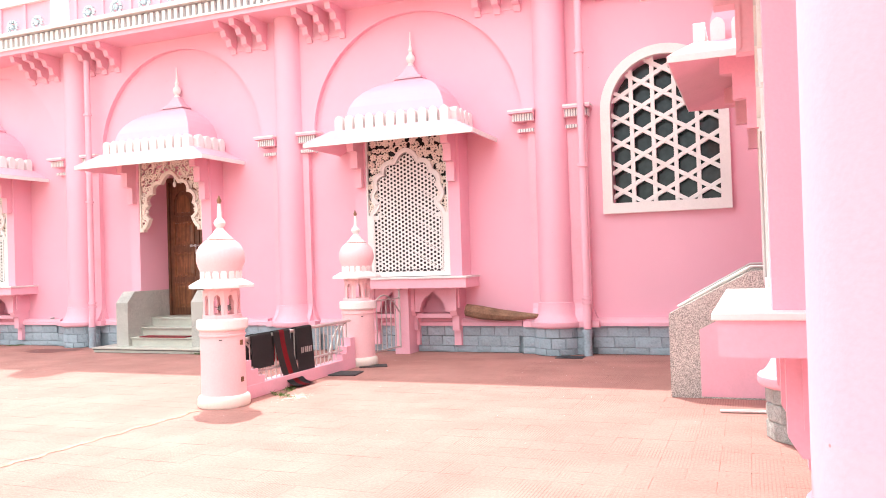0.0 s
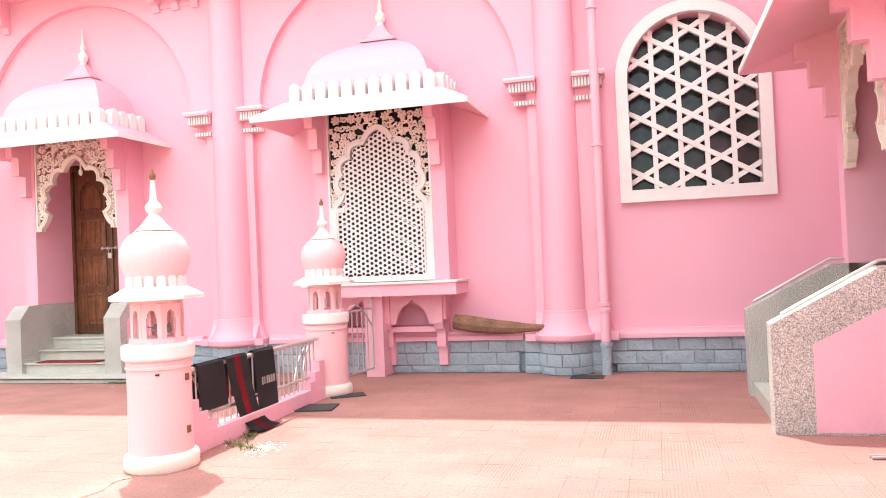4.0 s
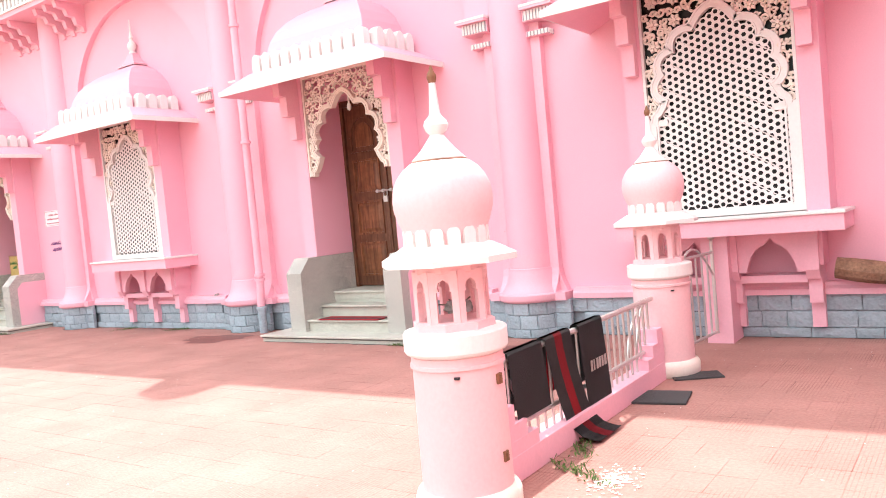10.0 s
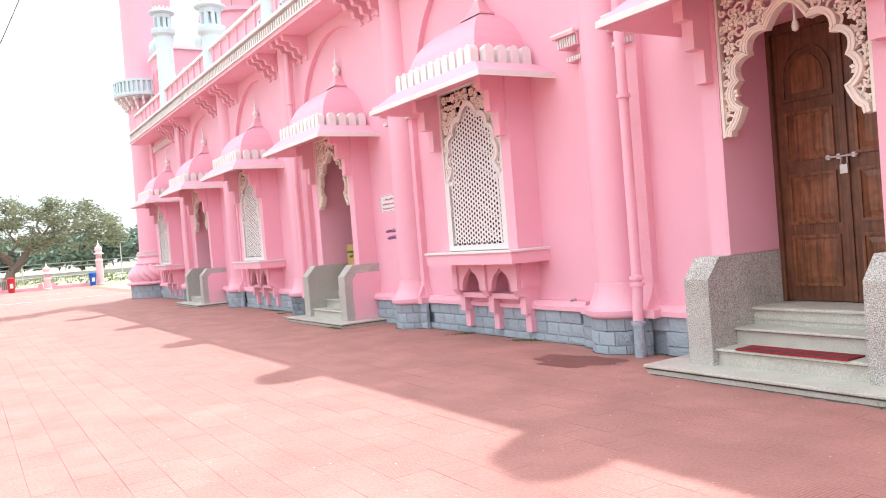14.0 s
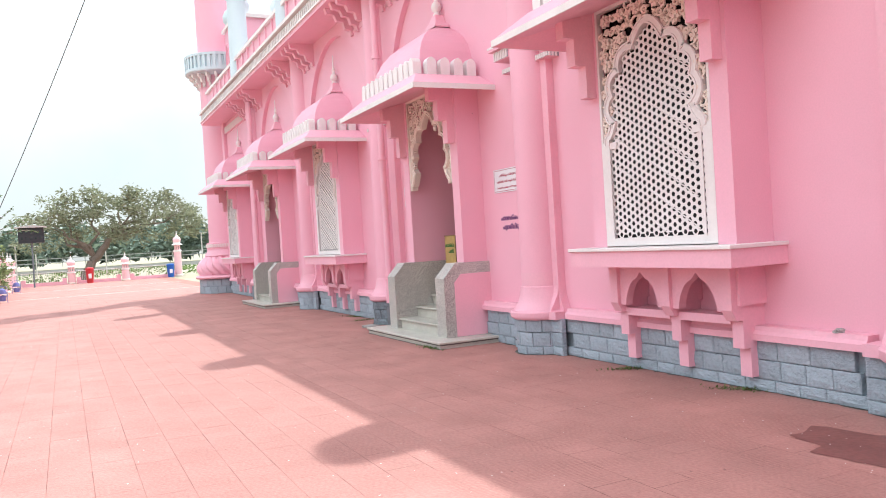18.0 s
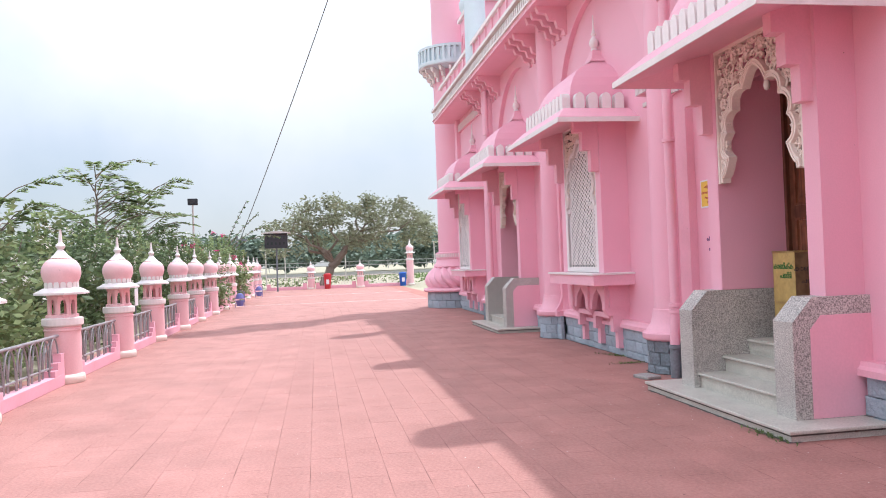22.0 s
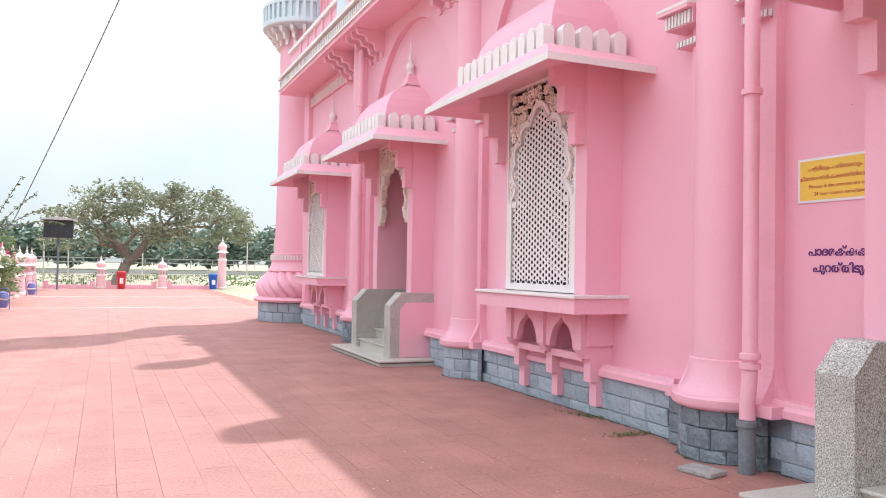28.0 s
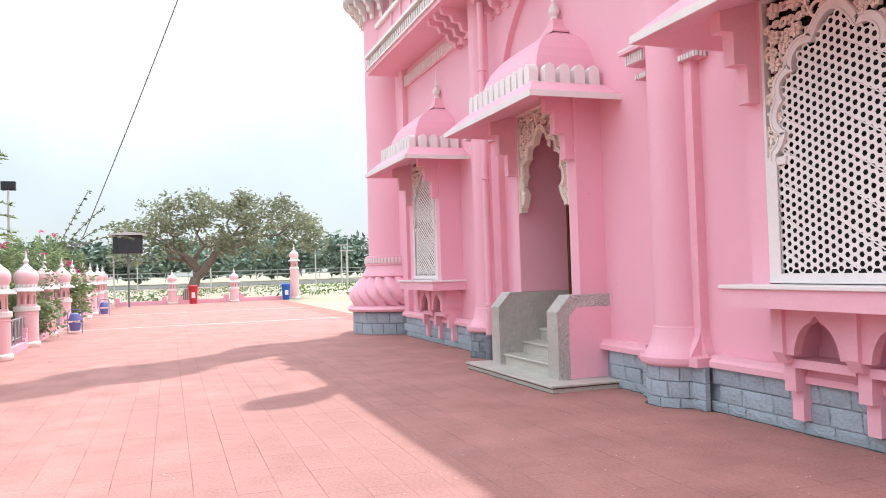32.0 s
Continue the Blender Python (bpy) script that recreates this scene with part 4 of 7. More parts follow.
    part("lamp_bulb", lathe(bmesh.new(), [(0.01, 0.10), (0.014, 0.0), (0.014, -0.05), (0.03, -0.08), (0.036, -0.12), (0.028, -0.155), (0.005, -0.17)][::-1], 12, 0, 0.24, 3.50), BULB, th, "clear lamp bulb on a short flex", True)
    part("flex", tube(bmesh.new(), [(0, 0.24, 3.58), (0.004, 0.24, 3.75), (0, 0.24, 3.94)], 0.006, 6), DARKIRON, th)
    return th


def steps_unit(at):
    th = thing("door_steps", "grey granite door steps with pink sided walls", "steps", "door steps", "", at)
    part("slab", boxes((-1.44, 1.44, 0.0, 1.07, 0.0, 0.068)), MARBLE, th)
    part("slab_top", boxes((-1.47, 1.47, 0.0, 1.10, 0.068, 0.10), bevel=0.008), MARBLE, th)
    # dark strips here and below: dirt plus painted shadow of the overhangs
    part("slab_dirt_shade", boxes((-1.452, 1.452, 0.0, 1.082, 0.052, 0.067)), DIRT_SHADE, th, "black strip of dirt and painted shade under the slab edge")
    for z0, z1, y0, y1 in ((0.10, 0.275, 0.0, 0.73), (0.275, 0.45, 0.0, 0.42), (0.45, 0.625, -0.06, 0.11)):
        part("riser", boxes((-0.795, 0.795, y0, y1 - 0.02, z0, z1 - 0.036)), MARBLE, th)
        part("joint", boxes((-0.794, 0.794, y0, y1 - 0.014, z1 - 0.036, z1 - 0.028)), DIRT_SHADE, th, "dark joint with painted shade under the tread")
        part("tread", boxes((-0.795, 0.795, y0, y1 + 0.02, z1 - 0.028, z1), bevel=0.008), MARBLE, th)
    for s in (-1, 1):
        a, b = sorted((s * 0.796, s * 0.818))
        part("reveal_lining", boxes((a, b, -0.43, 0.06, 0.63, 1.20)), GRANITE, th)
    prof = [(0.0, 0.10), (0.79, 0.10), (0.79, 0.98), (0.59, 1.20), (0.0, 1.20)]
    for s in (-1, 1):
        a, b = sorted((s * 0.797, s * 1.10))
        wall = part("side_wall", prism(bmesh.new(), prof, "x", a, b), GRANITE, th)
        inner = [(0.0, 0.105), (0.62, 0.105), (0.62, 0.91), (0.51, 1.035), (0.0, 1.035)]
        a, b = sorted((s * 1.10, s * 1.104))
        part("pink_infill", prism(bmesh.new(), inner, "x", a, b), PINK_TRIM, wall, "pink painted side panel")
    return th


first = window_unit(wall_pose(0))
for k in (2, 4, 6):
    copy_thing(first, wall_pose(k * P))
copy_thing(first, wall_pose(WING_WINDOW, True))
first = door_unit(wall_pose(P))
for k in (3, 5):
    copy_thing(first, wall_pose(k * P))
copy_thing(first, wall_pose(WING_DOOR, True))
first = steps_unit(wall_pose(P))
for k in (3, 5):
    copy_thing(first, wall_pose(k * P))


def wing_steps(at):
    """The longer flight before the wing door, with sloping granite walls and hand rails."""
    th = thing("door_steps", "granite steps between sloping granite walls with pink panels", "steps", "", "", at)
    for i in range(4):
        z1 = 0.155 * (i + 1)
        part("tread", boxes((-0.80, 0.80, 0.0, 1.40 - 0.32 * i, z1 - 0.155, z1), bevel=0.006), MARBLE, th)
    prof = [(0.0, 0.0), (1.44, 0.0), (1.44, 0.95), (0.55, 1.42), (0.0, 1.42)]
    inner = [(0.0, 0.02), (1.11, 0.02), (1.11, 0.77), (0.42, 1.14), (0.0, 1.14)]
    for s in (-1, 1):
        a, b = sorted((s * 0.80, s * 1.06))
        wall = part("side_wall", prism(bmesh.new(), prof, "x", a, b), GRANITE, th)
        a, b = sorted((s * 1.06, s * 1.064))
        part("pink_infill", prism(bmesh.new(), inner, "x", a, b), PINK_TRIM, wall, "pink painted side panel")
        c = s * 0.98
        part("hand_rail", tube(bmesh.new(), [(c, 1.34, 1.03), (c, 0.55, 1.47), (c, 0.06, 1.47)], 0.016, 8), STEEL, th, "thin steel hand rail", True)
    return th


wing_steps(wall_pose(WING_DOOR, True))


# ---- lattice window ----
def hex_window():
    cx, cz, r, lo = HEX_X, HEX_Z, HEX_R, 2.50
    th = thing("window_2", "arched white lattice window with dark glass", "window", kind="structure")
    line = [(cx + r, lo)] + [(cx + r * math.cos(a), cz + r * math.sin(a)) for a in np.linspace(0, math.pi, 25)] + [(cx - r, lo)]
    bm = band(bmesh.new(), line, -0.16, -0.05, 0.09)
    box(bm, cx - r - 0.16, cx + r + 0.16, -0.05, 0.095, lo - 0.17, lo)
    part("window_frame", bm, WHITE, th)
    part("pane", prism(bmesh.new(), line, "y", -0.30, -0.28), GLASSY, th, "dark patterned glass")

    def inside(x, z):
        return lo < z and (abs(x - cx) < r if z < cz else math.hypot(x - cx, z - cz) < r)
    # star lattice: three sets of bars
    bm = bmesh.new()
    for turn in (90, 30, 150):
        d = Vector((math.cos(radians(turn)), math.sin(radians(turn))))
        n = Vector((-d.y, d.x))
        for i in range(-14, 15):
            o = Vector((cx, 3.7)) + n * (0.346 * (i + 0.5))
            run = [q for q in np.linspace(-2, 2, 161) if inside(o.x + d.x * q, o.y + d.y * q)]
            if len(run) > 3:
                a, b = o + d * (run[0] - 0.02), o + d * (run[-1] + 0.02)
                w = n * 0.033
                prism(bm, [tuple(a + w), tuple(a - w), tuple(b - w), tuple(b + w)], "y", -0.13 - 0.003 * (turn // 60), -0.06 - 0.003 * (turn // 60))
    part("lattice", bm, WHITE, th, "white star lattice")


hex_window()


# ---- stone plinth ----
def stone_mesh(w, h, seed, mat=STONE):
    """A rough-faced block, face towards +y, origin at its lower back centre."""
    rnd = random.Random(seed)
    bm = bmesh.new()
    g, m = 0.0025, 0.010
    x0, x1, z0, z1 = -w / 2 + g, w / 2 - g, g, h - g
    back = [bm.verts.new(p) for p in ((x0, 0, z0), (x1, 0, z0), (x1, 0, z1), (x0, 0, z1))]
    rim = [bm.verts.new((p.co.x, 0.060, p.co.z)) for p in back]
    for i in range(4):
        bm.faces.new((back[i], back[(i + 1) % 4], rim[(i + 1) % 4], rim[i]))
    # hewn face: a coarse grid that bulges unevenly
    nx, nz = 4, 3
    grid = [[bm.verts.new((x0 + m + (x1 - x0 - 2 * m) * i / nx + (rnd.uniform(-0.012, 0.012) if 0 < i < nx else 0),
                           0.066 + (rnd.uniform(0.0, 0.012) if 0 < i < nx and 0 < j < nz else rnd.uniform(-0.003, 0.004)),
                           z0 + m + (z1 - z0 - 2 * m) * j / nz + (rnd.uniform(-0.012, 0.012) if 0 < j < nz else 0))) for i in range(nx + 1)] for j in range(nz + 1)]
    for j in range(nz):
        for i in range(nx):
            bm.faces.new((grid[j][i], grid[j][i + 1], grid[j + 1][i + 1], grid[j + 1][i]))
    edge = [grid[0], [r[-1] for r in grid], grid[-1][::-1], [r[0] for r in grid][::-1]]
    for k, side in enumerate(edge):
        bm.faces.new([rim[k]] + side + [rim[(k + 1) % 4]])
    bmesh.ops.recalc_face_normals(bm, faces=bm.faces)
    me = bpy.data.meshes.new("stone")
    bm.to_mesh(me)
    bm.free()
    me.materials.append(mat)
    return me


STONES = {w: [stone_mesh(w, 0.232, 7 * i + int(100 * w)) for i in range(4)] for w in (0.26, 0.34, 0.42)}
DRUM = [stone_mesh(0.30, 0.232, 70 + i) for i in range(3)]
DRUM_WET = [stone_mesh(0.30, 0.232, 80 + i, WETSTONE) for i in range(3)]
STONES_WET = [stone_mesh(0.26, 0.232, 84 + i, WETSTONE) for i in range(4)]
BARE = [stone_mesh(0.30, 0.155, 90 + i, GREYSTONE) for i in range(3)]


def plinth():
    th = thing("plinth", "blue-grey painted stone plinth of rough blocks", "plinth", kind="structure")
    bm = bmesh.new()
    box(bm, -6.0, 35.0, 0.0, 0.06, 0.0, 0.47)
    box(bm, WING_X, WING_X + 0.06, 0.0, WING_END, 0.0, 0.47)
    part("mortar", bm, MORTAR, th)
    rnd = random.Random(3)
    doors = [P, 3 * P, 5 * P]
    for course, z, high in ((0, 0.0, 0.11), (1, 0.11, 0.18), (2, 0.29, 0.18)):
        x = -5.8 + 0.13 * course
        while x < 34.6:
            w = rnd.choice((0.26, 0.34, 0.34, 0.42))
            c = x + w / 2
            x += w
            if any(abs(c - d) < 1.25 for d in doors) or any(abs(c - d) < 0.62 for d in COLUMNS):
                continue
            ob = new("stone", rnd.choice(STONES[w]))
            ob.parent = th
            ob.matrix_basis = pose(c, 0.05, z) @ Matrix.Diagonal((1, 1, high / 0.236, 1))
    bm = bmesh.new()
    edges = [-6.0] + [v for c in COLUMNS for v in (c - 0.60, c + 0.60)] + [34.9]
    runs = []
    for a, b in zip(edges[::2], edges[1::2]):
        for d in doors:
            if a < d < b:
                runs.append((a, d - 1.10))
                a = d + 1.10
        runs.append((a, b))
    for a, b in runs:
        prism(bm, [(0, 0.47), (0.17, 0.47), (0.17, 0.53), (0.14, 0.56), (0.13, 0.60), (0, 0.60)], "x", a, b)
    ledge = part("ledge", bm, PINK_TRIM, th)
    bm = bmesh.new()
    for a, b in ((0.1, WING_DOOR - 1.07), (WING_DOOR + 1.07, WING_COLUMNS[1] - 0.52), (WING_COLUMNS[1] + 0.52, WING_COLUMNS[2] - 0.52)):
        box(bm, WING_X, WING_X + 0.17, a, b, 0.47, 0.60)
    part("ledge", bm, PINK_TRIM, th)
    # drums under the columns
    for i, at in enumerate([wall_pose(c) for c in COLUMNS] + [wall_pose(c, True) for c in WING_COLUMNS[1:]]):
        drum = thing("column_plinth", "rounded blue-grey stone block under a column", "plinth", "column plinths", "structure", at)
        part("core", lathe(bmesh.new(), [(0.345, 0), (0.345, 0.47)], 20, 0, 0.06), MORTAR, drum)
        if i >= len(COLUMNS):
            # bare stones in three courses
            for course in range(3):
                for j in range(7):
                    a = radians(-8 + 30 * j + (14 if course % 2 else 0) - 5)
                    ob = new("stone", BARE[(i + j + course) % 3])
                    ob.parent = drum
                    ob.matrix_basis = pose(0.335 * math.cos(a), 0.06 + 0.335 * math.sin(a), 0.157 * course) @ pose(0, 0, 0, 0, 0, math.degrees(a) - 90) @ Matrix.Diagonal((0.70, 0.9, 1, 1))
            tagged(drum, "rounded bare grey stone block under a column")
            continue
        wet = COLUMNS[i] in PIPED[2:]      # leaking pipes have blackened these
        if wet:
            tagged(drum, "rounded stone block under a column, blackened by water")
        for course, z, high in ((0, 0.0, 0.11), (1, 0.11, 0.18), (2, 0.29, 0.18)):
            for s in (-1, 1):
                ob = new("stone", (STONES_WET if wet else STONES[0.26])[(i + course) % 4])
                ob.parent = drum
                ob.matrix_basis = pose(s * 0.45, 0.15, z) @ Matrix.Diagonal((1, 1, high / 0.236, 1))
            for j in range(6):
                a = radians(-8 + 33 * j + (14 if course == 1 else 0) - 2)
                ob = new("stone", (DRUM_WET if wet else DRUM)[(i + j + course) % 3])
                ob.parent = drum
                ob.matrix_basis = pose(0.335 * math.cos(a), 0.06 + 0.335 * math.sin(a), z) @ pose(0, 0, 0, 0, 0, math.degrees(a) - 90) @ Matrix.Diagonal((0.74, 0.9, high / 0.236, 1))


plinth()


# ---- gate posts ----
def lantern_post(at, label="pink lantern gate post with white eave and onion dome", height=1.0, group="lantern posts"):
    th = thing("lantern_post", label, "post", group, "", at)
    h = height
    th.scale = (0.87, 0.87, 1)
    part("base_ring", lathe(bmesh.new(), [(0.34, 0), (0.355, 0.02), (0.355, 0.10), (0.34, 0.13), (0.30, 0.15)], 28), CREAM, th, "worn white base ring", True)
    part("shaft", lathe(bmesh.new(), [(0.305, 0.13), (0.30, 0.86 * h), (0.315, 0.865 * h), (0.315, 0.885 * h), (0.305, 0.89 * h), (0.305, 0.93 * h)], 28), POSTPINK, th, smooth=True)
    up = 0.93 * (h - 1)
    part("ring", lathe(bmesh.new(), [(0.30, 0.93), (0.335, 0.945), (0.345, 0.96), (0.345, 1.06), (0.335, 1.07), (0.25, 1.08)], 28, 0, 0, up), WHITE, th, smooth=False)
    part("lantern_floor", lathe(bmesh.new(), [(0.275, 1.07), (0.275, 1.12), (0.25, 1.13)], 8, 0, 0, up, math.pi / 8), POSTPINK, th)
    for i in range(8):
        a = 2 * math.pi * (i + 0.5) / 8
        c, s = math.cos(a) * 0.213, math.sin(a) * 0.213
        head = [(0.05, 1.12), (0.05, 1.30), (0.036, 1.305), (0.042, 1.33), (0.030, 1.355), (0.0, 1.372)]
        notch = head + [(-u, v) for u, v in reversed(head[:-1])]
        bm = prism(bmesh.new(), [(0.094, 1.12), (0.094, 1.42), (-0.094, 1.42), (-0.094, 1.12)] + notch[::-1], "y", -0.02, 0.02)
        ob = part("arch_panel", bm, POSTPINK, th)
        ob.matrix_basis = pose(c, s, up, 0, 0, math.degrees(a) + 90)
    part("lantern_head", lathe(bmesh.new(), [(0.232, 1.40), (0.25, 1.41), (0.25, 1.45)], 8, 0, 0, up, math.pi / 8), POSTPINK, th)
    part("eave", lathe(bmesh.new(), [(0.20, 1.445), (0.455, 1.455), (0.455, 1.49), (0.30, 1.565), (0.26, 1.57)], 8, 0, 0, up, math.pi / 8), WHITE, th)
    me = None
    for i in range(16):
        a = 2 * math.pi * i / 16
        if me is None:
            ob = part("merlon", prism(bmesh.new(), merlon_outline(0.042, 0.11), "y", -0.018, 0.018), WHITE, th)
            me = ob.data
        else:
            ob = new("merlon", me)
            ob.parent = th
        ob.matrix_basis = pose(0.262 * math.cos(a), 0.262 * math.sin(a), 1.56 + up, 0, 0, math.degrees(a) + 90)
    part("onion_dome", lathe(bmesh.new(), [(0.245, 1.56), (0.262, 1.62), (0.30, 1.70), (0.325, 1.77), (0.33, 1.83), (0.32, 1.90), (0.29, 1.96), (0.245, 2.01), (0.19, 2.045), (0.17, 2.055)], 28, 0, 0, up), POSTPINK, th, smooth=True)
    part("seam_ring", lathe(bmesh.new(), [(0.178, 2.036), (0.189, 2.040), (0.189, 2.050), (0.178, 2.054)], 24, 0, 0, up), RUST, th, "rusty seam round the dome")
    part("finial", lathe(bmesh.new(), [(0.175, 2.045), (0.18, 2.06), (0.165, 2.07), (0.11, 2.12), (0.06, 2.18), (0.045, 2.20), (0.07, 2.225), (0.082, 2.255), (0.07, 2.285), (0.042, 2.31), (0.034, 2.33), (0.026, 2.45), (0.02, 2.52), (0.024, 2.53)], 20, 0, 0, up), WHITE, th, "white spire finial", True)
    part("tip", lathe(bmesh.new(), [(0.022, 2.50), (0.032, 2.53), (0.03, 2.55), (0.016, 2.57), (0.006, 2.60)], 10, 0, 0, up), RUST, th, "rusty brown tip", True)
    return th


GATE_A, GATE_B, GATE_C = (0.22, 5.44), (0.25, 1.95), (0.0, 9.09)
first_post = lantern_post(pose(*GATE_A, 0), "pink lantern gate post with rusty hinges and onion dome")
first_post.scale = (0.86, 0.86, 0.963)
for e, z in ((0, 0.78), (1, 0.33)):
    part("hinge", boxes((-0.315, -0.29, -0.03, 0.02, z - 0.03, z + 0.03), (-0.325, -0.31, -0.015, 0.0, z - 0.022, z + 0.022)), RUST, first_post, "rusty steel hinge")
part("peg_hole", lathe(bmesh.new(), [(0.02, 0), (0.02, 0.012)], 10, -0.16, 0.255, 0.82), DARKIRON, first_post)
second = copy_thing(first_post, pose(*GATE_B, 0, 0, 0, 10))
tagged(second, "pink lantern gate post beside the pierced window")
third = copy_thing(first_post, pose(*GATE_C, 0, 0, 0, 200))
third.scale = (0.92, 0.92, 0.975)
tagged(third, "pink lantern gate post with white ring, near the forecourt edge")
for child in list(third.children):
    if child.name.startswith("finial") or child.name.startswith("tip"):
        bpy.data.objects.remove(child)
part("cone_cap", lathe(bmesh.new(), [(0.175, 2.045), (0.18, 2.06), (0.165, 2.07), (0.11, 2.11), (0.07, 2.135), (0.065, 2.14)], 20), WHITE, third, "white cone cap without a spire", True)
for ob in (second, third):
    for child in list(ob.children):
        if child.name.startswith("hinge"):
            bpy.data.objects.remove(child)
FENCE_Y, FENCE_STEP = 8.87, 3.33
BARGREY = material("dull_grey_bar_paint", (0.34, 0.33, 0.34), 0.5, metal=0.3, vary=0.2)
side_posts = []
for i, x in enumerate([21.30 + FENCE_STEP * k for k in range(-5, 13)]):
    ob = lantern_post(pose(x, FENCE_Y, 0), "pink lantern fence post with onion dome, by the hedge", 1.0, "fence posts") if i == 0 else copy_thing(side_posts[0], pose(x, FENCE_Y + 0.02 * math.sin(3 * i), 0, 0, 0, 45 * (i % 3) + 4 * math.sin(5 * i)))
    ob.scale = (0.86, 0.86, 0.93)
    if i == 0:
        bpy.data.objects.remove([child for child in ob.children if child.name.startswith("tip")][0])
    side_posts.append(ob)
small = lantern_post(pose(65, 5.4, 0) , "small pink lantern post of the far fence", 1.0, "far fence posts")
small.scale = (0.85, 0.85, 0.80)
copy_thing(small, pose(64.6, 1.9, 0))
lantern_post(pose(65.2, -1.8, 0), "tall pink lantern post at the far gate", 1.95, "far fence posts")


# ---- rails between posts ----
def rail_panel(name, start, end, label, group, kind="", metal=None, arches=False):
    """Low stepped kerb with steel bars, or with interlaced arches; local x runs from post to post."""
    a, b = Vector(start), Vector(end)
    d = b - a
    n = d.length
    th = thing(name, label, "railing", group, kind, pose(a.x, a.y, 0, 0, 0, math.degrees(math.atan2(d.y, d.x))))
    m = metal or STEEL
    x0, x1 = 0.30, n - 0.30
    part("kerb", boxes((x0, x1, -0.09, 0.09, 0, 0.17), bevel=0.006), PINK_TRIM, th)
    for e, (u, z) in enumerate(((0.42, 0.26), (0.28, 0.36), (0.14, 0.48))):
        for p, q in ((x0, x0 + u), (x1 - u, x1)):
            part("kerb_step", boxes((p, q, -0.088 + 0.002 * e, 0.088 - 0.002 * e, (0.17, 0.26, 0.36)[e], z)), PINK_TRIM, th)
    part("top_rail", tube(bmesh.new(), [(x0, 0, 0.74), (x1, 0, 0.74)], 0.024, 8), m, th, smooth=True)
    part("low_rail", tube(bmesh.new(), [(x0, 0, 0.30), (x1, 0, 0.30)], 0.018, 8), m, th, smooth=True)
    if arches:
        k = int((x1 - x0) / 0.20)
        step = (x1 - x0) / k
        for i in range(1, k):
            x = x0 + step * i
            pts = [(x + 0.95 * step * math.cos(q), 0.012 if i % 2 else -0.012, 0.18 + 0.55 * math.sin(q) ** 0.8) for q in np.linspace(0, math.pi, 11)]
            part("arch_bar", tube(bmesh.new(), pts, 0.013, 5), m, th, smooth=True)
    k = 0 if arches else int((x1 - x0) / 0.115)
    for i in range(1, k):
        x = x0 + (x1 - x0) * i / k
        part("bar", tube(bmesh.new(), [(x, 0, 0.17), (x, 0, 0.74)], 0.011, 6), m, th, smooth=True)
    for s in (-1, 1):
        for w in (0.62, 0.40):
            u = x0 if s > 0 else x1
            pts = [(u + s * w * math.sin(q * math.pi / 2), 0.02, 0.22 + 0.52 * math.cos(q * math.pi / 2)) for q in np.linspace(0, 1, 9)]
            part("curved_bar", tube(bmesh.new(), pts, 0.014, 6), m, th, smooth=True)
    return th


rail = rail_panel("gate_railing", GATE_A, GATE_B, "steel railing on a stepped pink kerb, mats hung on it", "", "")


def side_railings():
    first = None
    xs = [p.matrix_basis.translation.x for p in side_posts]
    for x in xs:
        if x > 62:
            continue
        if first is None:
            first = rail_panel("fence_railing", (x, FENCE_Y), (x + FENCE_STEP, FENCE_Y), "steel bar railing on a pink kerb by the hedge", "fence railings", metal=BARGREY, arches=True)
        else:
            copy_thing(first, pose(x, FENCE_Y, 0))


side_railings()
th = thing("hung_notice", "small white notice board wired to the fence railing", "notice", at=pose(26.35, FENCE_Y + 0.03, 0))
part("board", boxes((-0.14, 0.14, -0.008, 0.008, 0.93, 1.30), bevel=0.004), SIGNWHITE, th)
part("stake", tube(bmesh.new(), [(0, 0.02, 0.17), (0, 0.02, 1.28)], 0.012, 6), IRON, th)


def far_railing():
    for (y0, y1) in ((8.85, 5.4), (5.4, 1.9), (1.9, -1.8)):
        th = thing("far_railing", "thin steel railing on the far kerb", "railing", "far railings", "", pose(65, 0, 0))
        a, b = min(y0, y1) + 0.3, max(y0, y1) - 0.3
        part("kerb", boxes((-0.09, 0.09, a, b, 0, 0.22), (-0.088, 0.088, a, a + 0.3, 0.22, 0.45), (-0.088, 0.088, b - 0.3, b, 0.22, 0.45)), PINK_TRIM, th)
        part("top_rail", tube(bmesh.new(), [(0, a, 0.9), (0, b, 0.9)], 0.025, 6), STEEL, th)
        for y in np.linspace(a + 0.05, b - 0.05, 26):
            part("bar", tube(bmesh.new(), [(0, y, 0.2), (0, y, 0.9)], 0.012, 5), STEEL, th)


far_railing()


# ---- small gate and its pier ----
part("pier", boxes((0.0, 0.28, 0.0, 0.52, 0.0, 1.165)), PINK_TRIM, thing("gate_pier", "square pink pier under the window sill", "pier"))


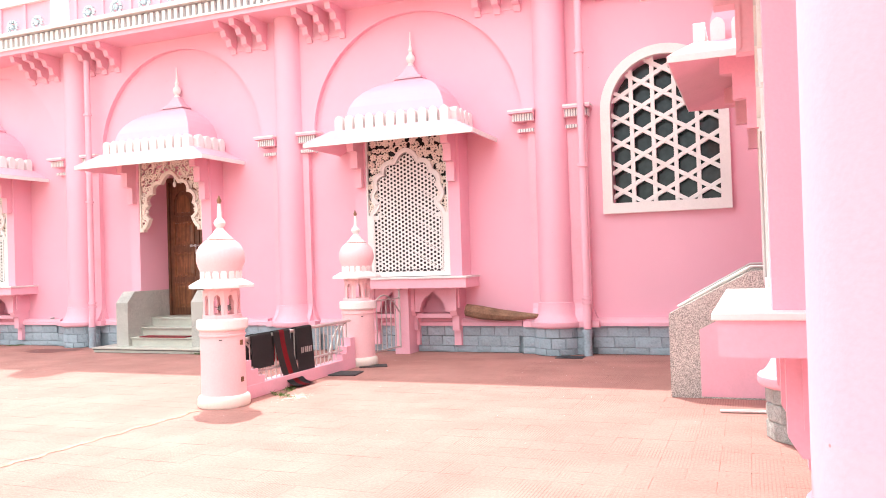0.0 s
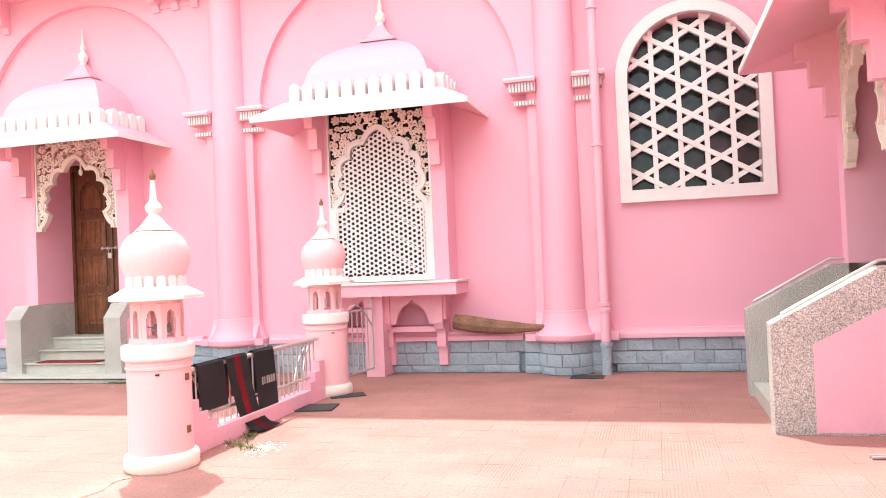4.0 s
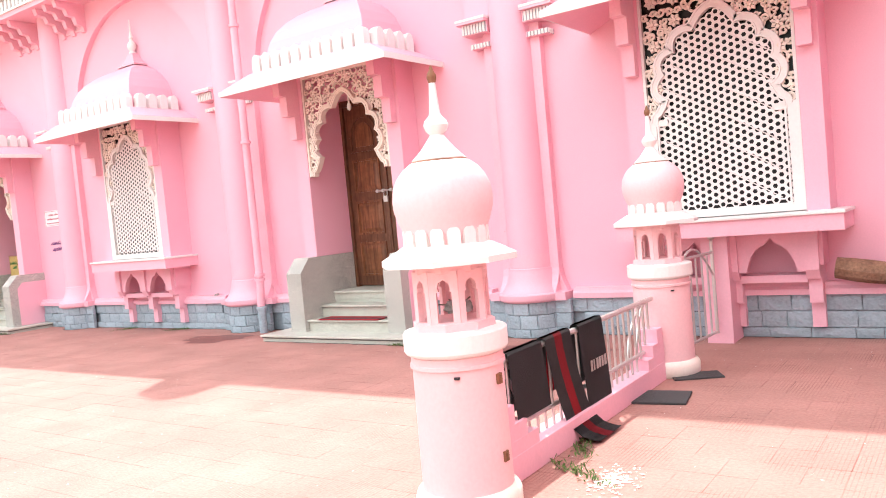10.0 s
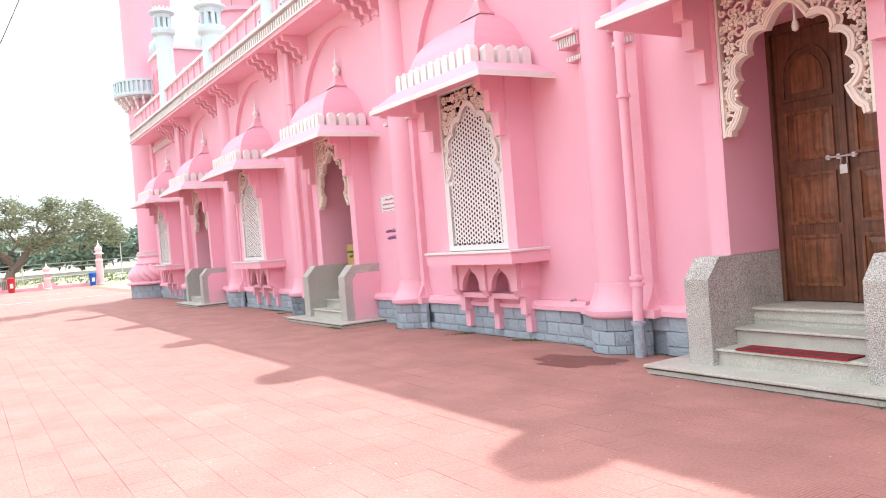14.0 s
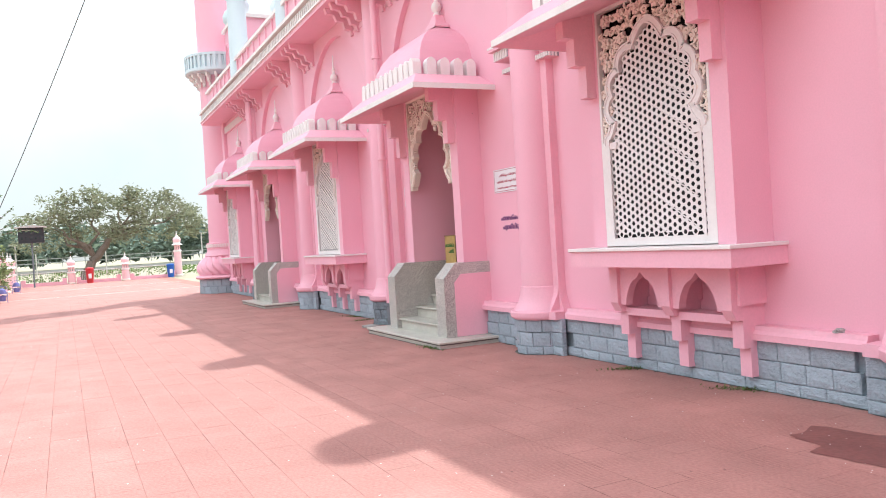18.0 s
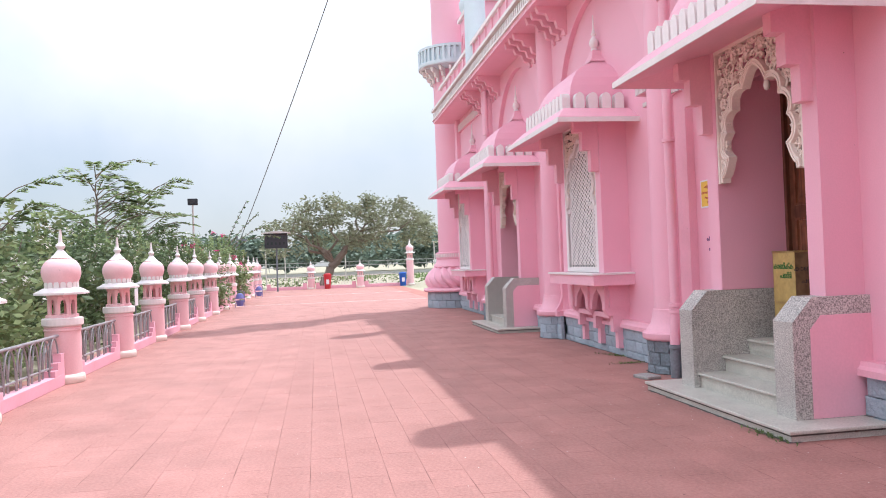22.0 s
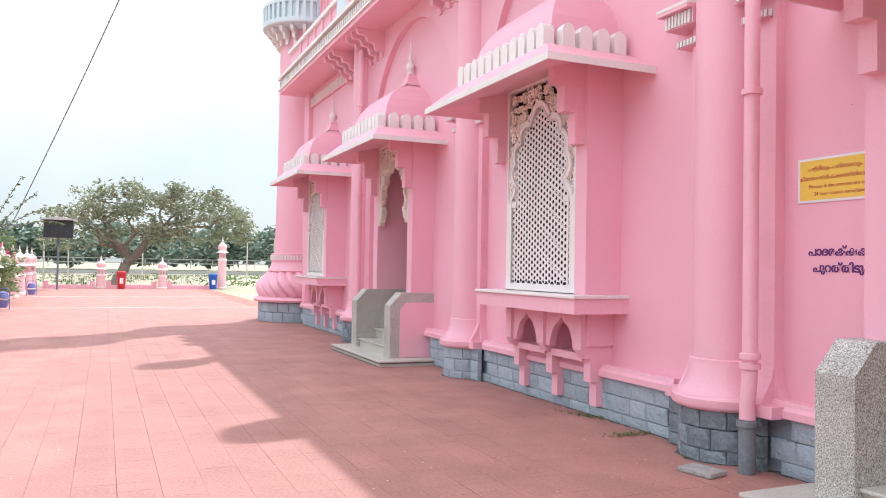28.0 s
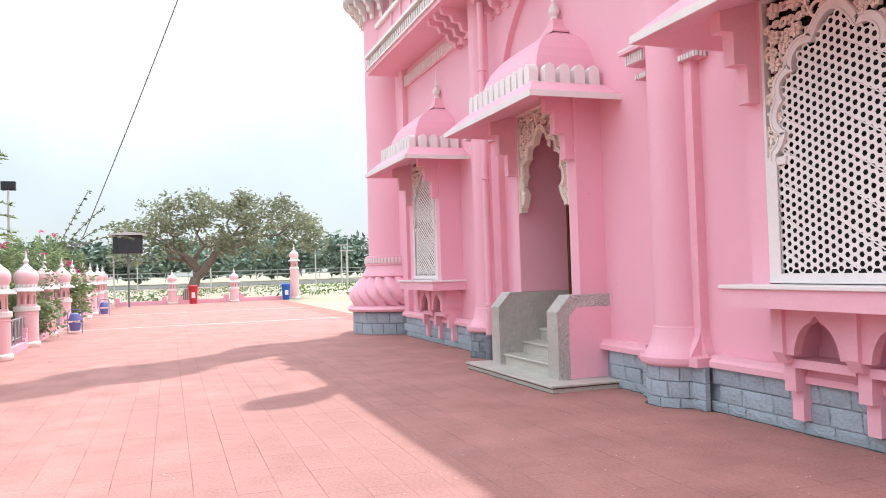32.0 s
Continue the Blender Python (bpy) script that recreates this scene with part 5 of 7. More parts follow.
def small_gate():
    a, b = Vector((0.24, 1.70)), Vector((0.15, 0.54))
    d = b - a
    th = thing("bar_gate", "narrow steel bar gate between post and pier", "gate", at=pose(a.x, a.y, 0, 0, 0, math.degrees(math.atan2(d.y, d.x))))
    n = d.length
    part("gate_frame", tube(tube(bmesh.new(), [(0.03, 0, 0.12), (0.03, 0, 1.12)], 0.02, 8), [(n - 0.03, 0, 0.12), (n - 0.03, 0, 1.12)], 0.02, 8), STEEL, th)
    for z in (0.14, 1.0):
        part("gate_rail", tube(bmesh.new(), [(0.03, 0, z), (n - 0.03, 0, z)], 0.016, 8), STEEL, th)
    for i in range(1, 7):
        x = 0.03 + (n - 0.06) * i / 7
        part("bar", tube(bmesh.new(), [(x, 0, 0.14), (x, 0, 1.0)], 0.011, 6), STEEL, th)
    part("arch_bar", tube(bmesh.new(), [(0.03 + (n - 0.06) * q, 0, 0.75 + 0.33 * math.sin(math.pi * q)) for q in np.linspace(0, 1, 11)], 0.013, 6), STEEL, th)
    for x in (0.03, n - 0.03):
        part("knob", lathe(bmesh.new(), [(0.01, 0), (0.03, 0.02), (0.035, 0.045), (0.02, 0.075), (0.004, 0.09)], 10, x, 0, 1.12), STEEL, th, smooth=True)


small_gate()


# ---- mats on the railing ----
def hung_mat(name, label, s0, s1, front, back, stripe=False, lay=0.0, slant=0.0):
    """A strip folded over the top rail; s along the railing, lengths in metres on either side."""
    th = thing(name, label, "mat", "mats on the railing", "", rail.matrix_basis.copy())
    prof = [(0.032 + 0.03 * q, 0.765 - front * q) for q in np.linspace(1, 0, 8)] + [(0.02, 0.782), (-0.02, 0.782)] + [(-0.032 - 0.02 * q, 0.765 - back * q) for q in np.linspace(0, 1, 6)]
    if lay:
        prof = [(0.10 + lay * q, 0.022 + 0.05 * (1 - q) ** 2) for q in np.linspace(1, 0.2, 5)] + prof[1:]
    prof = [(-y, z) for y, z in prof]
    strips = [(s0, s1, BLACKMAT)]
    if stripe:
        w = (s1 - s0)
        strips = [(s0, s0 + 0.36 * w, BLACKMAT), (s0 + 0.36 * w, s0 + 0.64 * w, REDMAT), (s0 + 0.64 * w, s1, BLACKMAT)]
    for a, b, mat in strips:
        bm = bmesh.new()
        rows = []
        for i, (y, z) in enumerate(prof):
            # the free ends hang a little askew
            sway = 0.02 * math.sin(2.2 * z + 5 * s0) + (slant * max(0.0, 0.78 - z) ** 1.5 if y < 0 else 0.0)
            rows.append([bm.verts.new((a + sway, y, z)), bm.verts.new((b + sway, y, z))])
        for p, q in zip(rows, rows[1:]):
            bm.faces.new((p[0], p[1], q[1], q[0]))
        geom = bmesh.ops.solidify(bm, geom=list(bm.faces), thickness=0.012)
        bmesh.ops.recalc_face_normals(bm, faces=bm.faces)
        part("red_stripe" if mat is REDMAT else "strip", bm, mat, th)
    return th


def mats():
    one = hung_mat("hung_mat", "black rubber mat folded over the railing", 0.52, 0.98, 0.42, 0.40)
    hung_mat("hung_mat", "long black mat with a red stripe trailing to the ground", 1.00, 1.40, 0.72, 0.4, True, 0.16, 0.42)
    two = hung_mat("hung_mat", "black mat with faded white lettering on the railing", 1.54, 1.98, 0.60, 0.45)
    bm = bmesh.new()
    for i, w in enumerate((0.03, 0.02, 0.035, 0.03, 0.03, 0.035)):
        box(bm, 1.62 + 0.05 * i, 1.62 + 0.05 * i + w, -0.079, -0.075, 0.42, 0.50)
    part("lettering", bm, STEEL, two, "faded white lettering")
    ob = part("floor_piece", boxes((-0.22, 0.22, -0.20, 0.20, 0.0, 0.02), bevel=0.006), BLACKMAT)
    ob.matrix_basis = pose(-0.02, 2.90, 0, 0, 0, 10)
    tagged(ob, "worn black rubber mat lying on the paving", "mat")
    # thin black rectangle near the foot of the post
    ob = part("floor_piece", boxes((-0.22, 0.22, -0.13, 0.13, 0.0, 0.015), bevel=0.005), BLACKMAT)
    ob.matrix_basis = pose(-0.06, 2.08, 0, 0, 0, 30)
    tagged(ob, "flat black rectangle on the paving beside the gate post", "mat")
    # striped mat on the steps of the first door
    th = thing("door_mat", "red and black striped mat on a stone step", "mat", at=pose(P, 0.62, 0.276))
    for i in range(7):
        part("stripe", boxes((-0.60, 0.55, -0.14 + 0.04 * i, -0.102 + 0.04 * i, 0.0, 0.016 + 0.002 * (i % 2))), BLACKMAT if i % 3 == 2 else REDMAT, th)


mats()


# ---- signs and lettering ----
def words(text, size, mat, parent, x, z, y, label="", bold=0.0, name="lettering"):
    cu = bpy.data.curves.new("scrap", "FONT")
    cu.body, cu.size, cu.align_x, cu.extrude, cu.offset = text, size, "CENTER", 0.0015, bold
    ob = bpy.data.objects.new("scrap", cu)
    scene.collection.objects.link(ob)
    me = bpy.data.meshes.new_from_object(ob.evaluated_get(bpy.context.evaluated_depsgraph_get()))
    bpy.data.objects.remove(ob)
    bpy.data.curves.remove(cu)
    me.materials.clear()
    me.materials.append(mat)
    res = new(name, me)
    res.parent = parent
    # letters stand upright on a face that looks towards +y
    res.matrix_basis = Matrix.Translation((x, y, z)) @ pose(0, 0, 0, 90, 0, 180)
    if label:
        res["label"] = label
    return res


def signs():
    th = thing("wall_sign", "white enamel sign with red border on the pink wall", "sign", at=pose(14.23, 0, 2.365))
    part("board", boxes((-0.42, 0.42, 0.002, 0.012, -0.17, 0.17), bevel=0.004), SIGNWHITE, th)
    bm = boxes((-0.40, 0.40, 0.012, 0.0135, 0.148, 0.154), (-0.40, 0.40, 0.012, 0.0135, -0.154, -0.148), (-0.40, -0.394, 0.012, 0.0135, -0.148, 0.148), (0.394, 0.40, 0.012, 0.0135, -0.148, 0.148))
    part("border", bm, INKRED, th)
    words("\u0d2a\u0d33\u0d4d\u0d33\u0d3f\u0d2f\u0d41\u0d02 \u0d2a\u0d30\u0d3f\u0d38\u0d30\u0d35\u0d41\u0d02", 0.050, INKRED, th, 0, 0.06, 0.013)
    words("\u0d35\u0d43\u0d24\u0d4d\u0d24\u0d3f\u0d2f\u0d3e\u0d2f\u0d3f \u0d38\u0d42\u0d15\u0d4d\u0d37\u0d3f\u0d15\u0d4d\u0d15\u0d41\u0d15", 0.046, INKRED, th, 0, -0.03, 0.013)
    words("Keep this premises of Mosque clean", 0.044, INKRED, th, 0, -0.115, 0.013)
    th = thing("wall_sign", "yellow camera warning sign on the pink wall", "sign", at=pose(17.60, 0, 2.395))
    part("board", boxes((-0.40, 0.40, 0.002, 0.010, -0.18, 0.18), bevel=0.003), SIGNWHITE, th)
    part("yellow_face", boxes((-0.375, 0.375, 0.010, 0.012, -0.16, 0.16)), SIGNYELLOW, th)
    words("\u0d2a\u0d33\u0d4d\u0d33\u0d3f\u0d2f\u0d41\u0d02 \u0d2a\u0d30\u0d3f\u0d38\u0d30\u0d35\u0d41\u0d02", 0.048, INKRED, th, 0.05, 0.075, 0.0125)
    words("\u0d15\u0d4d\u0d2f\u0d3e\u0d2e\u0d31 \u0d28\u0d3f\u0d30\u0d40\u0d15\u0d4d\u0d37\u0d23\u0d24\u0d4d\u0d24\u0d3f\u0d32\u0d3e\u0d23\u0d4d", 0.044, INKRED, th, 0.05, 0.0, 0.0125)
    words("Mosque & the premises are under", 0.042, INKRED, th, 0.0, -0.065, 0.0125)
    words("24 hour camera surveillance", 0.042, INKRED, th, 0.0, -0.125, 0.0125)
    words("CCTV", 0.03, INKRED, th, -0.32, 0.015, 0.0125)
    bm = prism(bmesh.new(), [(-0.25, 0.055), (-0.27, 0.095), (-0.34, 0.145), (-0.365, 0.11), (-0.30, 0.055)], "y", 0.0125, 0.015)
    part("camera_mark", bm, DARKIRON, th)
    for c in (14.20, 17.58):
        th = thing("painted_notice", "hand-painted dark lettering on the pink wall", "lettering", "painted notices", at=pose(c, 0, 1.74))
        words("\u0d2a\u0d3e\u0d26\u0d30\u0d15\u0d4d\u0d37\u0d15\u0d7e", 0.09, INKBLUE, th, 0, 0.05, 0.003, bold=0.003)
        words("\u0d2a\u0d41\u0d31\u0d24\u0d4d\u0d24\u0d3f\u0d1f\u0d41\u0d15", 0.09, INKBLUE, th, 0, -0.08, 0.003, bold=0.003)
    # collecting box in the second doorway
    th = thing("donation_box", "yellow metal donation box with green lettering in a doorway", "box", at=pose(3 * P + 0.23, -0.19, 0.63, 0, 0, -6))
    part("body", boxes((-0.24, 0.24, -0.17, 0.17, 0.0, 0.98), bevel=0.008), YELLOW, th)
    part("lid", boxes((-0.245, 0.245, -0.175, 0.175, 0.98, 0.995)), GOLD, th, "scratched metal lid")
    part("side_panel", boxes((-0.243, -0.240, -0.165, 0.165, 0.01, 0.975)), BROWNED, th, "browned, rubbed side panel")
    words("\u0d15\u0d3e\u0d23\u0d3f\u0d15\u0d4d\u0d15", 0.082, INKGREEN, th, 0, 0.80, 0.172, bold=0.002)
    words("\u0d2a\u0d46\u0d1f\u0d4d\u0d1f\u0d3f", 0.082, INKGREEN, th, -0.05, 0.70, 0.172, bold=0.002)
    bm = bmesh.new()
    for i in range(4):
        box(bm, -0.19, 0.19 - 0.05 * (i % 3), 0.171, 0.173, 0.42 - 0.07 * i, 0.44 - 0.07 * i)
    part("small_lettering", bm, GOLD, th)
    for text, z in (("\u0d15\u0d3e\u0d23\u0d3f\u0d15\u0d4d\u0d15", 0.78), ("\u0d2a\u0d46\u0d1f\u0d4d\u0d1f\u0d3f", 0.65)):
        side = words(text, 0.07, DARKIRON, th, 0, 0, 0)
        side.matrix_basis = Matrix.Translation((-0.2445, 0, z)) @ pose(0, 0, 0, 90, 0, -90)


signs()


# ---- minaret ----
def minaret():
    th = thing("minaret", "tall round pink minaret with a white balcony", "minaret", at=pose(MIN_X, MIN_Y, 0))
    part("core", lathe(bmesh.new(), [(1.20, 0), (1.20, 0.56)], 40), MORTAR, th)
    base = part("stone_base", lathe(bmesh.new(), [(1.21, 0.0), (1.22, 0.02)], 40), MORTAR, th, "blue-grey stone base")
    for course in range(2):
        for j in range(24):
            a = 2 * math.pi * (j + 0.5 * course) / 24
            ob = new("stone", STONES[0.34][(j + course) % 4])
            ob.parent = base
            ob.matrix_basis = pose(1.20 * math.cos(a), 1.20 * math.sin(a), 0.28 * course, 0, 0, math.degrees(a) - 90) @ Matrix.Diagonal((0.95, 1, 1.18, 1))
    part("ledge", lathe(bmesh.new(), [(1.20, 0.56), (1.38, 0.57), (1.42, 0.63), (1.38, 0.69), (1.22, 0.72)], 48), PINK_TRIM, th, smooth=True)
    bm = bmesh.new()
    rings, seg = [], 22 * 8
    for q in np.linspace(0, 1, 12):
        z = 0.72 + 0.72 * q
        base_r = 0.99 + 0.27 * math.sin(math.pi * min(1, 0.12 + q * 0.85)) - 0.17 * q
        rings.append([bm.verts.new(((base_r + 0.17 * abs(math.sin(11 * (a + 0.5 * q))) ** 0.8) * math.cos(a), (base_r + 0.17 * abs(math.sin(11 * (a + 0.5 * q))) ** 0.8) * math.sin(a), z)) for a in np.linspace(0, 2 * math.pi, seg, endpoint=False)])
    for lo, hi in zip(rings, rings[1:]):
        for i in range(seg):
            bm.faces.new((lo[i], lo[(i + 1) % seg], hi[(i + 1) % seg], hi[i]))
    part("fluted_bulb", bm, PINK_TRIM, th, "pink spiral-fluted bulb", True)
    part("neck", lathe(bmesh.new(), [(0.98, 1.42), (1.02, 1.46), (1.0, 1.52), (0.93, 1.60), (0.90, 1.72), (0.92, 1.74), (0.92, 1.96), (0.87, 1.98)], 48), PINK_TRIM, th, smooth=True)
    for i in range(64):
        ob = part("dentil", boxes((0.915, 0.945, -0.026, 0.026, 1.79, 1.92)), WHITE, th)
        ob.matrix_basis = pose(0, 0, 0, 0, 0, 360 * i / 64)
    part("shaft", lathe(bmesh.new(), [(0.82, 1.96), (0.79, 5.0), (0.79, 8.3), (0.79, 19.0)], 48), PINK, th, smooth=True)
    for z, r in ((8.62, 1.32), (17.0, 1.25)):
        bal = part("balcony", lathe(bmesh.new(), [(0.85, z - 0.10), (r - 0.02, z - 0.02), (r, z + 0.02), (r, z + 0.12), (r - 0.08, z + 0.13), (0.85, z + 0.13)], 48), BLUEWHITE, th, "pale white balcony")
        part("parapet_rim", lathe(bmesh.new(), [(r - 0.10, z + 0.56), (r, z + 0.57), (r, z + 0.66), (r - 0.10, z + 0.67)], 48), BLUEWHITE, bal)
        part("parapet_wall", lathe(bmesh.new(), [(r - 0.09, z + 0.12), (r - 0.09, z + 0.58)], 48), BLUEWHITE, bal)
        for i in range(40):
            ob = part("baluster", boxes((r - 0.09, r - 0.01, -0.05, 0.05, z + 0.12, z + 0.58)), BLUEWHITE, bal)
            ob.matrix_basis = pose(0, 0, 0, 0, 0, 9 * i)
        for i in range(20):
            a = 2 * math.pi * i / 20
            prof = [(0.84, z - 0.55), (0.90, z - 0.55), (0.92, z - 0.42), (1.02, z - 0.38), (1.05, z - 0.25), (1.16, z - 0.20), (1.20, z - 0.06), (0.84, z - 0.06)]
            ob = part("bracket", prism(bmesh.new(), [(u, v) for u, v in prof], "y", -0.045, 0.045), WHITE, bal)
            ob.matrix_basis = pose(0, 0, 0, 0, 0, math.degrees(a))
    part("cupola", lathe(bmesh.new(), [(0.78, 19.0), (0.76, 21.0), (1.0, 21.1), (0.9, 21.3), (0.95, 21.9), (0.8, 22.6), (0.4, 23.2), (0.05, 23.8), (0.02, 24.8)], 32), PINK, th, smooth=True)


minaret()


# ---- roof turrets and domes ----
def roof_turret(at, up=0.0):
    th = thing("roof_turret", "pale blue roof turret with a pink dome", "turret", "roof turrets", "", at)
    part("post", lathe(bmesh.new(), [(0.34, 6.92), (0.31, 7.1), (0.29, 9.2 + up)], 20), BLUEWHITE, th, smooth=True)
    part("balcony", lathe(bmesh.new(), [(0.29, 9.05), (0.40, 9.15), (0.42, 9.25), (0.42, 9.33), (0.28, 9.34)], 20, z=up), BLUEWHITE, th)
    for i in range(8):
        a = 2 * math.pi * i / 8
        c, s = 0.25 * math.cos(a), 0.25 * math.sin(a)
        part("pier", boxes((c - 0.05, c + 0.05, s - 0.05, s + 0.05, 9.33 + up, 9.85 + up)), BLUEWHITE, th)
    part("core", lathe(bmesh.new(), [(0.14, 9.33), (0.14, 9.85)], 12, z=up), BLUEWHITE, th)
    part("lantern_head", lathe(bmesh.new(), [(0.30, 9.72), (0.31, 9.74), (0.31, 9.86), (0.2, 9.87)], 20, z=up), BLUEWHITE, th)
    part("eave", lathe(bmesh.new(), [(0.25, 9.85), (0.46, 9.90), (0.46, 9.95), (0.31, 10.05)], 20, z=up), BLUEWHITE, th)
    part("onion_dome", lathe(bmesh.new(), [(0.29, 10.04), (0.33, 10.2), (0.34, 10.35), (0.30, 10.52), (0.2, 10.66), (0.06, 10.76)], 20, z=up), PINK_TRIM, th, smooth=True)
    for i in range(14):
        a = 2 * math.pi * i / 14
        ob = part("merlon", prism(bmesh.new(), merlon_outline(0.04, 0.10), "y", -0.015, 0.015), WHITE, th)
        ob.matrix_basis = pose(0.315 * math.cos(a), 0.315 * math.sin(a), 10.03 + up, 0, 0, math.degrees(a) + 90)
    part("finial", lathe(bmesh.new(), [(0.06, 10.74), (0.09, 10.83), (0.04, 10.90), (0.02, 11.2)], 10, z=up), GOLD, th, smooth=True)


for x in (8.1, 13.3, 18.7, 23.9, 29.8):
    roof_turret(pose(x, 0.36, 0), 0.55 if x > 29 else -0.95)


def roof_dome(at, r, z0, label):
    """Onion dome with raised seams, a drum and a lotus cap; r is its widest radius."""
    th = thing("roof_dome", label, "dome", "roof domes", "", at)
    part("drum", lathe(bmesh.new(), [(0.92 * r, 6.9), (0.92 * r, z0 - 0.2), (1.0 * r, z0 - 0.15), (1.0 * r, z0)], 40), PINK, th)
    shape = [(0.88, 0.0), (0.95, 0.22), (1.0, 0.52), (0.99, 0.72), (0.93, 0.98), (0.80, 1.24), (0.62, 1.44), (0.42, 1.58), (0.2, 1.68)]
    part("dome", lathe(bmesh.new(), [(u * r, z0 + v * r) for u, v in shape], 48), PINK_TRIM, th, smooth=True)
    for i in range(12):
        a = 2 * math.pi * i / 12
        part("seam", tube(bmesh.new(), [(u * r * math.cos(a), u * r * math.sin(a), z0 + v * r) for u, v in shape], 0.022, 5), GAP_SEAM_GREY, th)
    part("cap", lathe(bmesh.new(), [(0.46 * r, z0 + 1.56 * r), (0.50 * r, z0 + 1.58 * r), (0.46 * r, z0 + 1.62 * r), (0.2 * r, z0 + 1.76 * r), (0.1 * r, z0 + 1.9 * r), (0.14 * r, z0 + 2.0 * r), (0.05 * r, z0 + 2.1 * r), (0.01 * r, z0 + 2.5 * r)], 24), WHITE, th, smooth=True)


def roof():
    roof_dome(pose(33.2, -3.7, 0), 1.75, 11.6, "pink onion dome with seams above the upper storey")
    roof_dome(pose(27.0, -7.5, 0), 2.1, 11.4, "large pink onion dome above the middle of the roof")
    th = thing("upper_storey", "pink upper storey with arched openings near the minaret", "building part", at=pose(33, -2.6, 0))
    part("wall", boxes((-0.2, 2.2, -2.4, 2.3, 6.9, 10.0)), PINK, th)
    part("coping", boxes((-0.3, 2.3, -2.5, 2.4, 10.0, 10.13)), WHITE, th)
    for i in range(3):
        x = 0.25 + 0.72 * i
        line = [(x + 0.2, 8.3), (x + 0.2, 9.1), (x + 0.12, 9.3), (x, 9.45), (x - 0.12, 9.3), (x - 0.2, 9.1), (x - 0.2, 8.3)]
        part("arch", band(bmesh.new(), line, -0.05, 2.3, 2.36), PINK_TRIM, th)
    line = [(0.75, 8.2), (0.75, 8.8), (0.5, 9.15), (0, 9.3), (-0.5, 9.15), (-0.75, 8.8), (-0.75, 8.2)]
    arch = part("arch", band(bmesh.new(), line, -0.14, 0.0, 0.08), WHITE, th, "white arched window head")
    arch.matrix_basis = pose(-0.2, 1.0, 0, 0, 0, 90)
    for i, (x, y) in enumerate(((0.1, 2.1), (0.9, 2.1), (1.7, 2.1), (0.0, 0.7), (0.0, -1.2))):
        part("dome_knob", lathe(bmesh.new(), [(0.18, 10.13), (0.32, 10.33), (0.34, 10.53), (0.25, 10.73), (0.08, 10.88), (0.02, 11.2)], 16, x, y), BLUEWHITE, th, smooth=True)


roof()
# end bay: dentil strip under the soffit
th_end = thing("end_panel", "dentil strip over the last window bay", "cornice", kind="structure")
part("strip", boxes((30.0, 34.5, 0, 0.06, 6.02, 6.28)), PINK_TRIM, th_end)
for i in range(38):
    part("dentil", boxes((30.06 + 0.117 * i, 30.06 + 0.117 * i + 0.06, 0.06, 0.085, 6.04, 6.26)), WHITE, th_end)
part("pilaster", boxes((34.5, 34.85, 0, 0.12, 0.6, 6.45)), PINK, th_end)


# ---- bins and bird house ----
def bin_on_foot(at, mat, label, tall=0.75):
    th = thing("litter_bin", label, "bin", "litter bins", "", at)
    part("body", lathe(bmesh.new(), [(0.20, 0.0), (0.21, 0.02), (0.27, tall), (0.29, tall + 0.01), (0.29, tall + 0.04), (0.26, tall + 0.04)], 16), mat, th, smooth=False)
    part("lid", lathe(bmesh.new(), [(0.28, tall + 0.04), (0.27, tall + 0.09), (0.16, tall + 0.14), (0.05, tall + 0.15)], 16), mat, th, smooth=True)
    part("label", boxes((-0.285, -0.245, -0.10, 0.10, tall * 0.35, tall * 0.7)), SIGNWHITE, th, "white paper label")
    return th


bin_on_foot(pose(64.2, 4.25, 0), REDBIN, "red plastic litter bin at the far railing", 0.95)
bin_on_foot(pose(64.4, -1.15, 0), BLUEBIN, "blue plastic litter bin beside the tall post", 0.85)
for x in (42.4, 53.4):
    th = thing("hanging_bin", "faded purple litter bin on a frame by the fence", "bin", "framed bins", "", pose(x, 8.25, 0))
    part("bucket", lathe(bmesh.new(), [(0.22, 0.12), (0.28, 0.45), (0.30, 0.47), (0.30, 0.50)], 14), PURPLEBIN, th)
    part("frame", tube(tube(tube(bmesh.new(), [(0, -0.32, 0), (0, -0.32, 1.0)], 0.02, 6), [(0, 0.32, 0), (0, 0.32, 1.0)], 0.02, 6), [(0, -0.32, 1.0), (0, -0.2, 1.14), (0, 0.2, 1.14), (0, 0.32, 1.0)], 0.02, 6), PURPLEBIN, th)
    part("hood", lathe(bmesh.new(), [(0.30, 0.62), (0.30, 0.66), (0.22, 0.92), (0.05, 1.0)], 14), PURPLEBIN, th, "dull blue hood")
    th.scale = (0.62, 0.62, 0.62)


def bird_house():
    th = thing("bird_house", "black bird house with a tin roof on a pole", "bird house", at=pose(62.5, 7.65, 0))
    part("pole", tube(bmesh.new(), [(0, 0, 0), (0, 0, 2.95)], 0.055, 8), IRON, th)
    part("box", boxes((-0.5, 0.5, -0.75, 0.75, 2.95, 3.95)), DARKIRON, th)
    for i in range(2):
        for j in range(5):
            part("hole", boxes((-0.515, -0.50, -0.60 + 0.27 * j, -0.48 + 0.27 * j, 3.18 + 0.38 * i, 3.36 + 0.38 * i)), GLASSY, th)
    part("tin_roof", prism(bmesh.new(), [(-0.95, 3.95), (0.95, 3.95), (0.95, 4.0), (0.0, 4.12), (-0.95, 4.0)], "x", -0.7, 0.7), STEEL, th, "weathered tin roof")


bird_house()


